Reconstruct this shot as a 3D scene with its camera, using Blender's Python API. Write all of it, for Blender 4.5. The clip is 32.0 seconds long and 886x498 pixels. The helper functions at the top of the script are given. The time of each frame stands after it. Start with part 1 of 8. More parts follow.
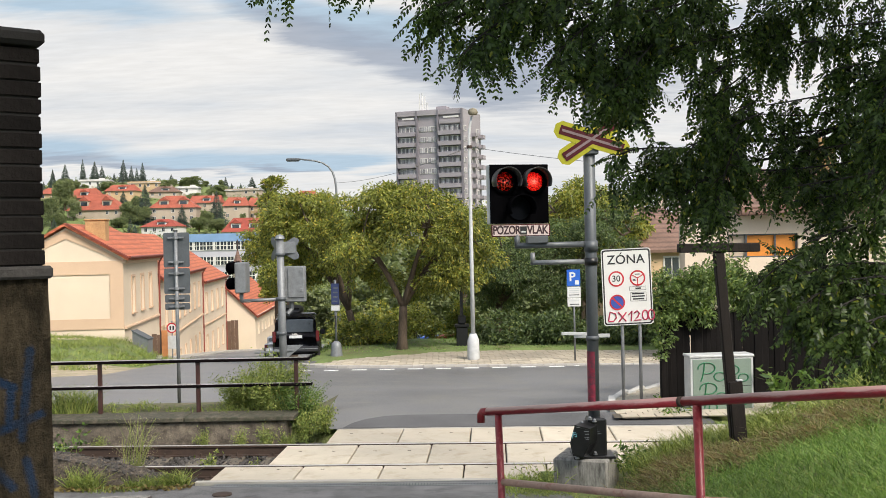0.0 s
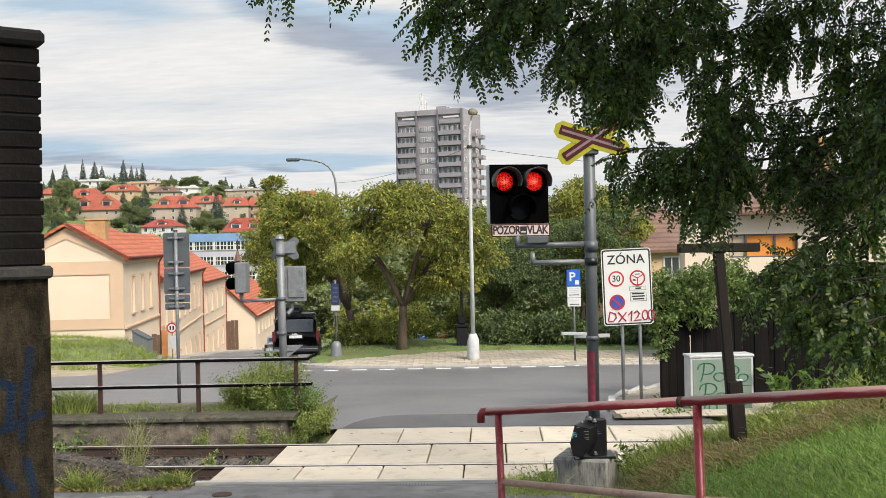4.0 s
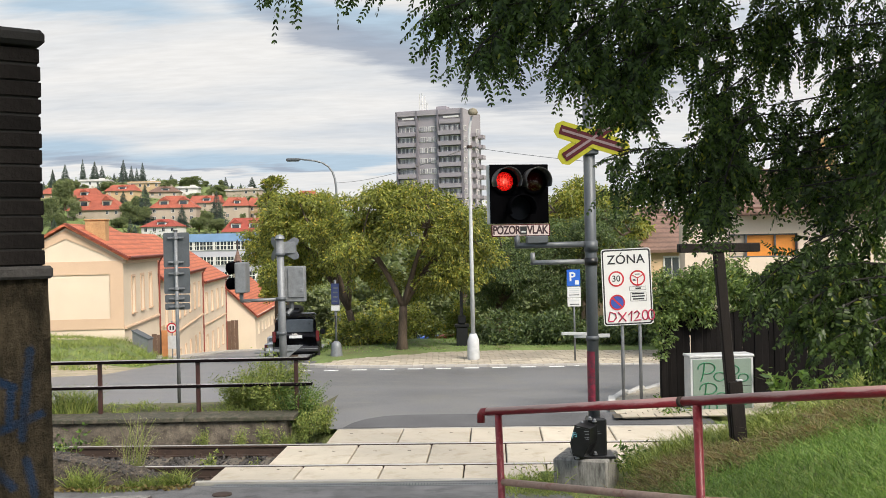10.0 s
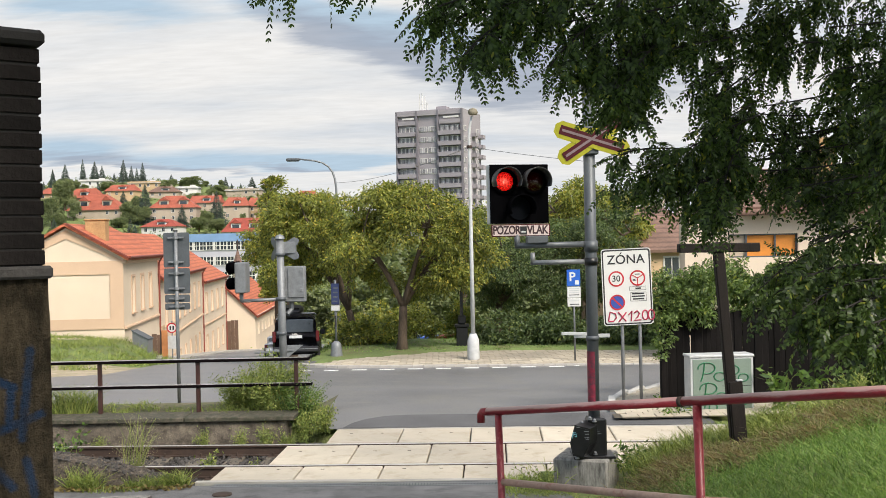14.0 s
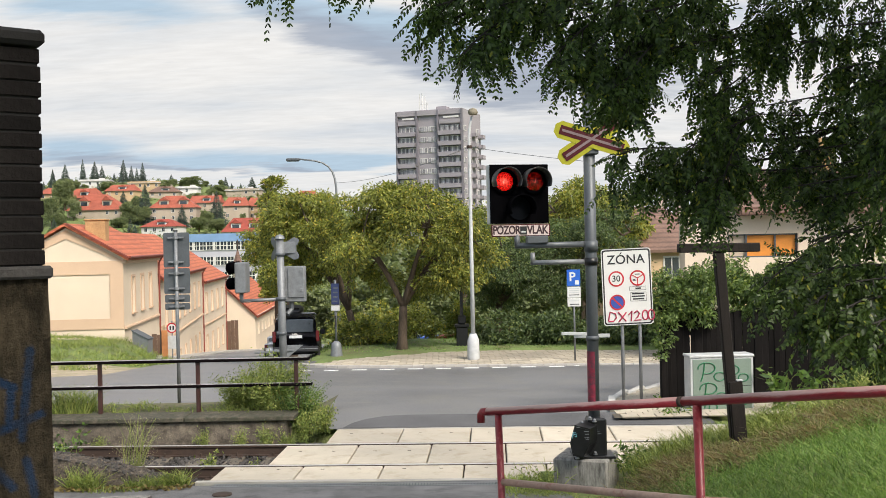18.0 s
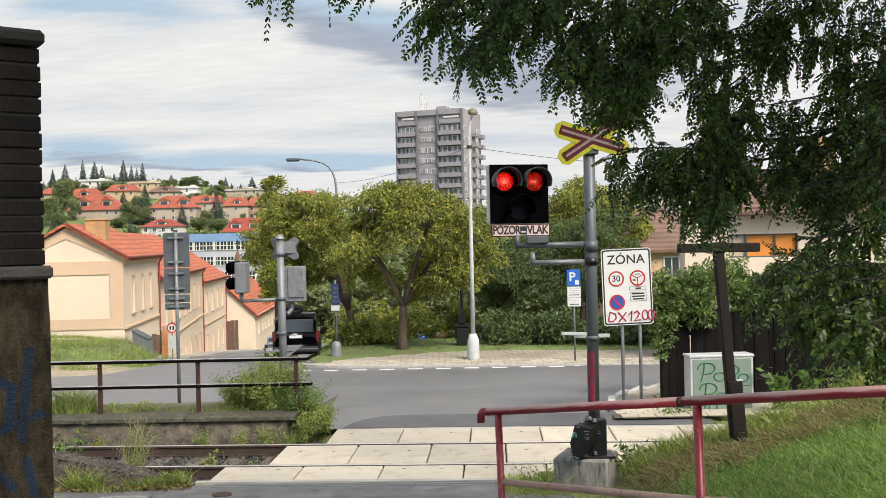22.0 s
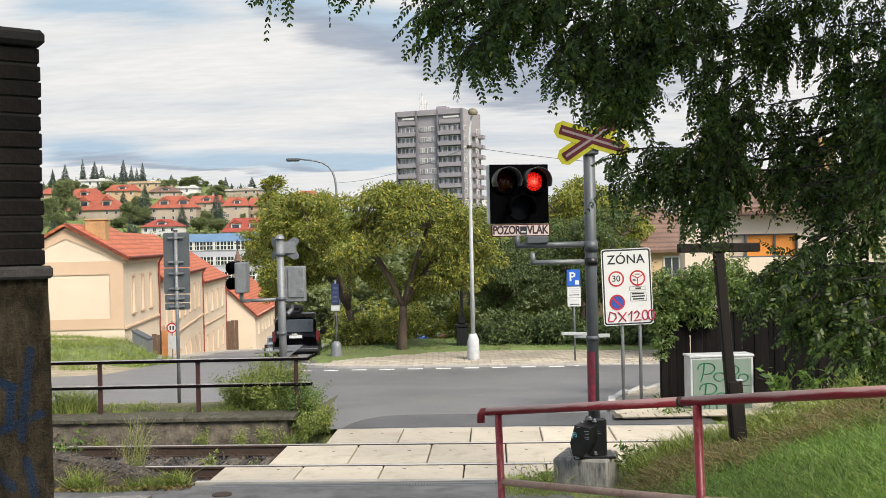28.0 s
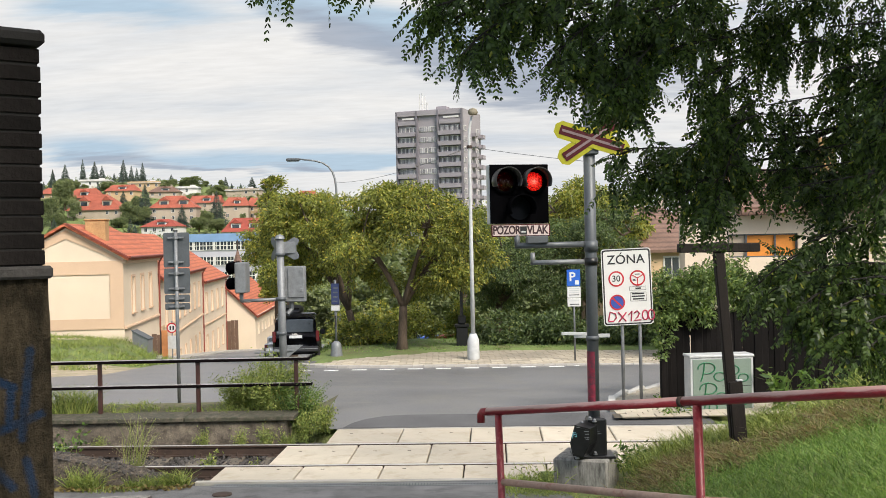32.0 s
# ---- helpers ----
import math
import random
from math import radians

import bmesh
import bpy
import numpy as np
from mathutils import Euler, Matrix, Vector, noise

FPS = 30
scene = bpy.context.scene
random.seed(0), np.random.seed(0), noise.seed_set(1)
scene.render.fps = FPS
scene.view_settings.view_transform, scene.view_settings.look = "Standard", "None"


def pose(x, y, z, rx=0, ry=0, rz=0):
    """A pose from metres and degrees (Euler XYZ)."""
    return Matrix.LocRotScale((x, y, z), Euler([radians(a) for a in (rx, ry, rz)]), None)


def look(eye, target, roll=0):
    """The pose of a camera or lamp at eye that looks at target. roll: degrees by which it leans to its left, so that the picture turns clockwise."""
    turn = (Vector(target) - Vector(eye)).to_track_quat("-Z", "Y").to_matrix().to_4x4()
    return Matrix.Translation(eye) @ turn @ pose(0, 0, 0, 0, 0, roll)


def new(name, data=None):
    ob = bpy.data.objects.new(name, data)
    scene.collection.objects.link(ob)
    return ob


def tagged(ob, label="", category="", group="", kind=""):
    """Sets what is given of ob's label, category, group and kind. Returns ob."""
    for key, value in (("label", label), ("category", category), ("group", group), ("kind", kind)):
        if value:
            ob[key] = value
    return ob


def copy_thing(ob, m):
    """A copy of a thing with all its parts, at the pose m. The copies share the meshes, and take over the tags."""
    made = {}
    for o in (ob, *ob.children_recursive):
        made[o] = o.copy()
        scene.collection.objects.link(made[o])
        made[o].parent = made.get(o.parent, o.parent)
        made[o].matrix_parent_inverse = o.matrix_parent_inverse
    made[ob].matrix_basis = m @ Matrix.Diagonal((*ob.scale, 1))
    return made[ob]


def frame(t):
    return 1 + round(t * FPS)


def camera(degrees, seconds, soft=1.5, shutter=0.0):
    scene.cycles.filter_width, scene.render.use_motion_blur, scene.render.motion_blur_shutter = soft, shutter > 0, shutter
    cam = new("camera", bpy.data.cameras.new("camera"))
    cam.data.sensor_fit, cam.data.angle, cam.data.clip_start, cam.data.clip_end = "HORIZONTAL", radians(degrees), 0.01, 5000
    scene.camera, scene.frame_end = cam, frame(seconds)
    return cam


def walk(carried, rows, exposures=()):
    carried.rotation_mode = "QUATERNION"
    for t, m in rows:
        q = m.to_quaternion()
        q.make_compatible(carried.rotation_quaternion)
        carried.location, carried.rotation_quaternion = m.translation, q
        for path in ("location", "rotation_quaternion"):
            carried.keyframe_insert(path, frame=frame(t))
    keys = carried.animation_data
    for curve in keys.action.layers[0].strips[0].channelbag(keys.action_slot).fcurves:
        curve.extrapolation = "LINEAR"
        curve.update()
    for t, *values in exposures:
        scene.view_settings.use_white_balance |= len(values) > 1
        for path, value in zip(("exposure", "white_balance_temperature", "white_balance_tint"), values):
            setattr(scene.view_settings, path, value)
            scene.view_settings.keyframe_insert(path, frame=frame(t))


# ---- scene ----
# ---- camera: a fixed stand on the ramp above the crossing ----
cam = camera(48.3, 32.0, soft=0.25)
STAND = look((0.0, 0.0, 3.3), (0.0, 100.0, 3.3 - 0.914), -1.2)
walk(cam, [(0.0, STAND), (32.0, STAND)])

# ---- world, sun, exposure ----
SUN_EL, SUN_AZ = radians(44), radians(143)
world = bpy.data.worlds.new("sky")
scene.world = world
world.use_nodes = True
wn, wl = world.node_tree.nodes, world.node_tree.links
wn.clear()
sky = wn.new("ShaderNodeTexSky")
sky.sky_type, sky.sun_disc, sky.sun_elevation, sky.sun_rotation = "NISHITA", False, SUN_EL, SUN_AZ
sky.air_density, sky.dust_density = 1.0, 2.0
wmix = wn.new("ShaderNodeMix")
wmix.data_type = "RGBA"
wmix.inputs[0].default_value = 0.62
wmix.inputs[7].default_value = (5.0, 5.9, 7.0, 1)
wl.new(sky.outputs[0], wmix.inputs[6])
wbg = wn.new("ShaderNodeBackground")
wbg.inputs[1].default_value = 0.14
wout = wn.new("ShaderNodeOutputWorld")
wl.new(wmix.outputs[2], wbg.inputs[0])
wl.new(wbg.outputs[0], wout.inputs[0])

sun = new("sun", bpy.data.lights.new("sun", "SUN"))
sun.data.energy, sun.data.angle, sun.data.color = 4.8, radians(24), (1.0, 0.915, 0.80)
SUN_DIR = Vector((math.sin(SUN_AZ) * math.cos(SUN_EL), math.cos(SUN_AZ) * math.cos(SUN_EL), math.sin(SUN_EL)))
sun.matrix_world = look(SUN_DIR * 50, (0, 0, 0))
scene.view_settings.exposure = 0.20


# ---- materials ----
class Nodes:
    def __init__(self, name):
        self.m = bpy.data.materials.new(name)
        self.m.use_nodes = True
        self.t = self.m.node_tree
        self.t.nodes.clear()
        self.out = self.n("ShaderNodeOutputMaterial")

    def n(self, kind, **kw):
        nd = self.t.nodes.new(kind)
        for k, v in kw.items():
            if k == "ins":
                for i, val in v.items():
                    nd.inputs[i].default_value = val
            elif k == "blend":
                nd.blend_type = v
            elif k == "op":
                nd.operation = v
        return nd

    def l(self, a, b):
        self.t.links.new(a, b)

    def coords(self, stretch=(1, 1, 1)):
        c = self.n("ShaderNodeTexCoord")
        mp = self.n("ShaderNodeMapping")
        mp.inputs["Scale"].default_value = stretch
        self.l(c.outputs["Object"], mp.inputs[0])
        return mp.outputs[0]

    def noise(self, vec, scale, detail=4.0, rough=0.6):
        nz = self.n("ShaderNodeTexNoise")
        nz.inputs["Scale"].default_value, nz.inputs["Detail"].default_value = scale, detail
        nz.inputs["Roughness"].default_value = rough
        if vec is not None:
            self.l(vec, nz.inputs["Vector"])
        return nz.outputs["Fac"]

    def ramp(self, fac, stops):
        r = self.n("ShaderNodeValToRGB")
        e = r.color_ramp.elements
        while len(e) < len(stops):
            e.new(0.5)
        for el, (p, c) in zip(e, stops):
            el.position = p
            el.color = (*c, 1) if len(c) == 3 else c
        self.l(fac, r.inputs[0])
        return r.outputs[0]

    def mix(self, fac, a, b, blend="MIX"):
        x = self.n("ShaderNodeMix")
        x.data_type, x.blend_type = "RGBA", blend
        for sock, val in ((x.inputs[0], fac), (x.inputs[6], a), (x.inputs[7], b)):
            if isinstance(val, (int, float)):
                sock.default_value = val
            elif isinstance(val, tuple):
                sock.default_value = (*val, 1)
            else:
                self.l(val, sock)
        return x.outputs[2]

    def math(self, op, a, b=0.0):
        x = self.n("ShaderNodeMath", op=op)
        for sock, val in ((x.inputs[0], a), (x.inputs[1], b)):
            if isinstance(val, (int, float)):
                sock.default_value = val
            else:
                self.l(val, sock)
        return x.outputs[0]

    def bsdf(self, col, rough=0.6, metal=0.0, bump=None, strength=0.3, dist=0.01, spec=0.5):
        p = self.n("ShaderNodeBsdfPrincipled")
        for key, val in (("Base Color", col), ("Roughness", rough), ("Metallic", metal), ("Specular IOR Level", spec)):
            if isinstance(val, (int, float)):
                p.inputs[key].default_value = val
            elif isinstance(val, tuple):
                p.inputs[key].default_value = (*val, 1)
            else:
                self.l(val, p.inputs[key])
        if bump is not None:
            b = self.n("ShaderNodeBump")
            b.inputs["Strength"].default_value, b.inputs["Distance"].default_value = strength, dist
            self.l(bump, b.inputs["Height"])
            self.l(b.outputs[0], p.inputs["Normal"])
        return p

    def done(self, shader):
        self.l(shader.outputs[0], self.out.inputs[0])
        return self.m


def shade(c, k):
    return tuple(min(1.0, x * k) for x in c)


def surf(name, col, rough=0.6, metal=0.0, big=1.5, small=40.0, var=0.25, bump=0.25, dist=0.004, dirt=None, dirt_amount=0.3,
         stretch=(1, 1, 1), per_piece=0.0, spec=0.5):
    """A worn surface: broad stains, fine grain, relief; dirt is a second colour in blotches."""
    s = Nodes(name)
    v = s.coords(stretch)
    a, b = s.noise(v, big, 5), s.noise(v, small, 3)
    c = s.ramp(a, [(0.3, shade(col, 1 - var)), (0.7, shade(col, 1 + var * 0.6))])
    g = s.ramp(b, [(0.3, (1 - var * 0.6,) * 3), (0.7, (1 + var * 0.3,) * 3)])
    c = s.mix(1.0, c, g, "MULTIPLY")
    if dirt:
        d = s.noise(v, big * 2.7, 7, 0.7)
        m = s.ramp(d, [(0.62 - dirt_amount * 0.5, (0, 0, 0)), (0.8 - dirt_amount * 0.35, (1, 1, 1))])
        c = s.mix(m, c, dirt)
    if per_piece:
        o = s.n("ShaderNodeObjectInfo")
        w = s.ramp(o.outputs["Random"], [(0.0, (1 - per_piece,) * 3), (1.0, (1 + per_piece * 0.5,) * 3)])
        c = s.mix(1.0, c, w, "MULTIPLY")
    r = s.math("MULTIPLY_ADD", a, 0.2)
    r.node.inputs[2].default_value = max(0.03, rough - 0.1)
    return s.done(s.bsdf(c, r, metal, b, bump, dist, spec))


def leafy(name, dark, light, yellow=None, rough=0.5, sheen=0.35, yellow_at=0.9, spec=0.4):
    s = Nodes(name)
    g = s.n("ShaderNodeNewGeometry")
    stops = [(0.0, dark), (0.75, light)]
    if yellow:
        stops = [(0.0, dark), (yellow_at - 0.15, light), (yellow_at, light), (1.0, yellow)]
    c = s.ramp(g.outputs["Random Per Island"], stops)
    big = s.noise(s.coords(), 0.6, 3)
    c = s.mix(1.0, c, s.ramp(big, [(0.3, (0.75,) * 3), (0.7, (1.2,) * 3)]), "MULTIPLY")
    p = s.bsdf(c, rough, spec=spec)
    tr = s.n("ShaderNodeBsdfTranslucent")
    s.l(s.mix(1.0, c, (1.0, 1.15, 0.5), "MULTIPLY"), tr.inputs[0])
    mx = s.n("ShaderNodeMixShader", ins={0: sheen})
    s.l(p.outputs[0], mx.inputs[1])
    s.l(tr.outputs[0], mx.inputs[2])
    return s.done(mx)


def led_strips(name):
    """Red light strips, hottest in the middle of the lamp."""
    s = Nodes(name)
    v = s.coords()
    ln = s.n("ShaderNodeVectorMath", op="LENGTH")
    s.l(v, ln.inputs[0])
    d = s.math("MULTIPLY", ln.outputs["Value"], 8.0)
    col = s.ramp(d, [(0.0, (1.0, 0.30, 0.20)), (0.45, (1.0, 0.075, 0.05)), (1.0, (1.0, 0.008, 0.008))])
    vo = s.n("ShaderNodeTexVoronoi")
    vo.inputs["Scale"].default_value = 42.0
    s.l(v, vo.inputs["Vector"])
    dots = s.ramp(vo.outputs["Distance"], [(0.2, (1.5,) * 3), (0.75, (0.7,) * 3)])
    st = s.ramp(d, [(0.0, (1, 1, 1)), (0.6, (0.42,) * 3), (1.0, (0.16,) * 3)])
    e = s.n("ShaderNodeEmission")
    s.l(s.mix(1.0, col, dots, "MULTIPLY"), e.inputs[0])
    s.l(s.math("MULTIPLY", st, 4.6), e.inputs[1])
    return s.done(e)


def lens_glass(name, tint):
    """Clear coloured cover: lets its colour through and mirrors a little."""
    s = Nodes(name)
    t = s.n("ShaderNodeBsdfTransparent")
    t.inputs[0].default_value = (*tint, 1)
    gl = s.n("ShaderNodeBsdfGlossy")
    gl.inputs["Roughness"].default_value = 0.15
    fr = s.n("ShaderNodeFresnel")
    fr.inputs[0].default_value = 1.45
    mx = s.n("ShaderNodeMixShader")
    s.l(fr.outputs[0], mx.inputs[0])
    s.l(t.outputs[0], mx.inputs[1])
    s.l(gl.outputs[0], mx.inputs[2])
    return s.done(mx)


M_ASPHALT = surf("asphalt", (0.148, 0.147, 0.155), 0.46, big=0.35, small=90, var=0.22, bump=0.5, dist=0.006, dirt=(0.165, 0.16, 0.155), dirt_amount=0.35)
M_ASPHALT_OLD = surf("old_asphalt", (0.16, 0.158, 0.16), 0.85, big=1.2, small=120, var=0.3, bump=0.6, dist=0.006, dirt=(0.07, 0.07, 0.07))
M_PATCH = surf("dark_asphalt_strip", (0.095, 0.095, 0.10), 0.85, big=1.2, small=100, var=0.3, bump=0.6, dist=0.006)
M_PANEL = surf("crossing_concrete", (0.50, 0.445, 0.36), 0.8, big=1.1, small=70, var=0.12, bump=0.2, dist=0.003, dirt=(0.36, 0.30, 0.22), dirt_amount=0.22, per_piece=0.2)
M_CONCRETE = surf("weathered_concrete", (0.32, 0.305, 0.28), 0.85, big=3, small=60, var=0.35, bump=0.6, dist=0.01, dirt=(0.09, 0.09, 0.08), dirt_amount=0.4)
M_RUBBLE = surf("crumbling_concrete", (0.17, 0.135, 0.10), 0.95, big=6, small=35, var=0.6, bump=1.0, dist=0.03, dirt=(0.035, 0.03, 0.024), dirt_amount=0.5)
M_COPING = surf("mossy_concrete", (0.125, 0.105, 0.08), 0.9, big=4, small=50, var=0.5, bump=0.9, dist=0.012, dirt=(0.035, 0.038, 0.022), dirt_amount=0.55)
M_RETAIN = surf("stained_retaining_wall", (0.21, 0.175, 0.135), 0.9, big=2.0, small=60, var=0.5, bump=0.9, dist=0.02, dirt=(0.05, 0.042, 0.032), dirt_amount=0.42, stretch=(1, 1, 1.1))
M_KERB = surf("kerb_stone", (0.38, 0.36, 0.33), 0.8, big=1.2, small=60, var=0.25, bump=0.3)
M_KERBPALE = surf("pale_kerb_stone", (0.58, 0.56, 0.53), 0.8, big=1.2, small=60, var=0.15, bump=0.3)
M_PAVER = surf("paving_setts", (0.42, 0.37, 0.29), 0.85, big=0.6, small=40, var=0.25, bump=0.4, per_piece=0.3)
M_JOINT = surf("paving_joint", (0.09, 0.075, 0.055), 0.95, big=3, small=60)
M_DIRT = surf("pale_dirt_path", (0.42, 0.34, 0.25), 0.95, big=0.6, small=12, var=0.3, bump=0.5, dist=0.03, dirt=(0.2, 0.2, 0.09), dirt_amount=0.35)
M_SHUTTER = surf("pale_closed_shutter", (0.55, 0.44, 0.33), 0.8, big=1.0, small=20, var=0.15)
M_SOIL = surf("soil", (0.15, 0.12, 0.08), 0.95, big=1.5, small=40, var=0.4, bump=0.8, dist=0.03, dirt=(0.07, 0.09, 0.03), dirt_amount=0.5)
M_LAWN = surf("lawn", (0.15, 0.21, 0.06), 0.95, big=0.25, small=25, var=0.35, bump=0.9, dist=0.05, dirt=(0.13, 0.12, 0.05), dirt_amount=0.3)
M_BALLAST = surf("ballast_stone", (0.066, 0.060, 0.056), 0.9, big=5, small=60, var=0.4, bump=0.5)
M_RUST = surf("rusty_steel", (0.06, 0.038, 0.028), 0.8, 0.2, big=6, small=80, var=0.4, bump=0.4)
M_RAILTOP = surf("polished_rail", (0.62, 0.60, 0.58), 0.35, 0.5, big=4, small=60, var=0.2, bump=0.1)
M_SLEEPER = surf("sleeper_wood", (0.14, 0.12, 0.095), 0.9, big=4, small=40, var=0.4, bump=0.7, dist=0.01, stretch=(8, 1, 1))
M_GALV = surf("galvanised_steel", (0.205, 0.215, 0.225), 0.55, 0.35, big=9, small=60, var=0.22, bump=0.1)
M_GREY = surf("grey_painted_steel", (0.095, 0.105, 0.115), 0.5, 0.25, big=5, small=70, var=0.2, bump=0.12)
M_LANTERN = surf("weathered_lantern", (0.20, 0.175, 0.12), 0.6, big=6, small=60, var=0.25)
M_LGREY = surf("light_grey_paint", (0.48, 0.49, 0.49), 0.5, 0.0, big=5, small=70, var=0.15, bump=0.1)
M_BLACK = surf("black_paint", (0.012, 0.012, 0.014), 0.45, 0.0, big=6, small=70, var=0.3, bump=0.1)
M_HOOD = surf("dark_grey_hood", (0.022, 0.02, 0.02), 0.30, big=6, small=70, var=0.2)
M_MATT = surf("matt_black", (0.0025, 0.0025, 0.003), 0.9, big=6, small=70, var=0.2, bump=0.1, spec=0.0)
M_BLOCK = surf("streaked_foundation_concrete", (0.30, 0.285, 0.26), 0.9, big=4.5, small=90, var=0.3, bump=0.7, dist=0.008, dirt=(0.085, 0.08, 0.07), dirt_amount=0.34, stretch=(1.6, 1.6, 0.3))
M_BOXBLACK = surf("black_cast_housing", (0.0085, 0.0088, 0.01), 0.36, 0.0, big=9, small=90, var=0.4, bump=0.2)
M_REDPAINT = surf("chipped_red_paint", (0.20, 0.012, 0.018), 0.38, 0.0, big=5, small=50, var=0.3, bump=0.25, dirt=(0.36, 0.12, 0.11), dirt_amount=0.12)
M_REDSPRAY = surf("red_spray", (0.42, 0.03, 0.075), 0.5, big=7, small=60, var=0.4)
M_POLESPRAY = surf("faded_red_spray", (0.24, 0.02, 0.045), 0.5, big=7, small=60, var=0.5, dirt=(0.07, 0.03, 0.04), dirt_amount=0.35)
M_BROWNRAIL = surf("brown_painted_rail", (0.05, 0.02, 0.016), 0.5, 0.1, big=4, small=50, var=0.35, bump=0.3)
M_DARKRAIL = surf("dark_rail", (0.005, 0.0035, 0.004), 0.8, 0.0, spec=0.04, big=4, small=50, var=0.35, bump=0.3)
# pale colour standing in for the sky's highlight on the railing tops
M_RAILGLEAM = surf("sky_gleam_rail_top", (0.42, 0.40, 0.39), 0.25, 0.3, big=1.2, small=40, var=0.3, bump=0.1, dirt=(0.04, 0.03, 0.03), dirt_amount=0.35)
M_SIGNWHITE = surf("sign_white", (0.59, 0.59, 0.57), 0.35, big=2.0, small=50, var=0.05, bump=0.03)
M_SIGNBLACK = surf("sign_black", (0.02, 0.02, 0.022), 0.4, big=5, small=50, var=0.1, bump=0.02)
M_SIGNRED = surf("sign_red", (0.42, 0.022, 0.03), 0.4, big=5, small=50, var=0.1, bump=0.02)
M_SIGNBLUE = surf("sign_blue", (0.015, 0.10, 0.45), 0.4, big=5, small=50, var=0.1, bump=0.02)
M_SIGNNAVY = surf("faded_sign_blue", (0.02, 0.03, 0.09), 0.4, big=5, small=50, var=0.1, bump=0.02)
M_ZONEBLUE = surf("zone_sign_blue", (0.035, 0.07, 0.30), 0.4, big=5, small=50, var=0.1, bump=0.02)
M_TEAL = surf("teal_marker", (0.12, 0.32, 0.38), 0.5, big=5, small=40, var=0.2)
# yellow of the cross, darkened in colour for the tree's shade over it
M_SIGNYELLOW = surf("sign_yellow", (0.31, 0.30, 0.014), 0.4, big=4, small=50, var=0.1, bump=0.02)
M_MAROON = surf("sign_maroon", (0.06, 0.008, 0.012), 0.6, spec=0.2, big=4, small=50, var=0.15, bump=0.02)
M_PLATEDARK = surf("plate_lettering", (0.03, 0.010, 0.014), 0.5, big=6, small=50, var=0.15)
# aged white fill, its colour lowered as well for the tree's shade
M_CROSSFILL = surf("aged_shaded_cross_fill", (0.19, 0.145, 0.15), 0.6, spec=0.2, big=4, small=50, var=0.12)
M_RAILBARE = surf("bare_worn_rail", (0.40, 0.27, 0.21), 0.5, 0.0, big=4, small=50, var=0.3, bump=0.25, dirt=(0.24, 0.03, 0.03), dirt_amount=0.22)
M_PLATEPINK = surf("aged_pale_plate", (0.52, 0.43, 0.41), 0.45, big=6, small=50, var=0.08, bump=0.03)
M_MARK = surf("road_marking", (0.80, 0.80, 0.78), 0.7, big=3, small=60, var=0.15, bump=0.2, dirt=(0.2, 0.2, 0.2), dirt_amount=0.15)
# pillar bricks, mortar and ledge: the shade on them is put into their colour
M_BRICK = surf("shade_dark_brick", (0.0085, 0.0068, 0.006), 0.9, big=5, small=50, var=0.4, bump=0.7, dist=0.008, dirt=(0.012, 0.01, 0.009), dirt_amount=0.4, per_piece=0.4, spec=0.15)
M_MORTAR = surf("shade_dark_mortar", (0.009, 0.008, 0.007), 0.95, big=5, small=60, var=0.4, bump=0.5)
M_LEDGE = surf("shade_dark_stone_ledge", (0.062, 0.058, 0.054), 0.9, big=4, small=40, var=0.4, bump=0.8, dist=0.01, dirt=(0.03, 0.028, 0.026), dirt_amount=0.45, spec=0.2)
M_PEACH = surf("peach_render", (0.55, 0.39, 0.27), 0.85, big=0.35, small=20, var=0.08, bump=0.2, dist=0.01)
M_CREAM = surf("cream_render", (0.64, 0.53, 0.41), 0.85, big=0.3, small=20, var=0.08, bump=0.2, dist=0.01)
M_OCHRE = surf("ochre_wall", (0.48, 0.34, 0.20), 0.85, big=0.3, small=20, var=0.12, bump=0.2, dist=0.01)
M_BEIGE = surf("beige_wall", (0.40, 0.33, 0.26), 0.85, big=0.3, small=20, var=0.12, bump=0.2, dist=0.01)
M_WHITEWALL = surf("white_wall", (0.58, 0.57, 0.55), 0.8, big=0.3, small=20, var=0.08, bump=0.1)
M_GREYWALL = surf("grey_tower_panel", (0.37, 0.35, 0.375), 0.85, big=0.12, small=6, var=0.14, bump=0.2, dist=0.01)
M_DARKBAND = surf("dark_tower_panel", (0.16, 0.15, 0.17), 0.85, big=0.12, small=6, var=0.14, bump=0.2, dist=0.01)
M_BRICKCHIM = surf("ochre_chimney_brick", (0.42, 0.26, 0.12), 0.9, big=1.5, small=14, var=0.3, bump=0.5)
M_DOORBROWN = surf("brown_gate", (0.13, 0.075, 0.05), 0.7, big=1.5, small=20, var=0.25)
M_ORANGEBLIND = surf("orange_blind", (0.72, 0.26, 0.035), 0.6, big=1.5, small=20, var=0.12)
M_OFFICE = surf("pale_office_wall", (0.47, 0.46, 0.51), 0.8, big=0.3, small=10, var=0.08, bump=0.1)
M_TOWERPANE = surf("curtained_pane", (0.36, 0.345, 0.36), 0.2, 0.0, big=0.5, small=3, var=0.35, bump=0.02, per_piece=0.5)
M_TOWER = surf("mauve_grey_concrete_panel", (0.285, 0.262, 0.285), 0.85, big=0.12, small=6, var=0.16, bump=0.2, dist=0.01)
M_RUSTPANEL = surf("weathered_orange_board", (0.42, 0.17, 0.06), 0.7, big=1.5, small=20, var=0.3)
M_BLUEPANEL = surf("pale_blue_fascia", (0.20, 0.32, 0.52), 0.5, big=0.4, small=10, var=0.1)
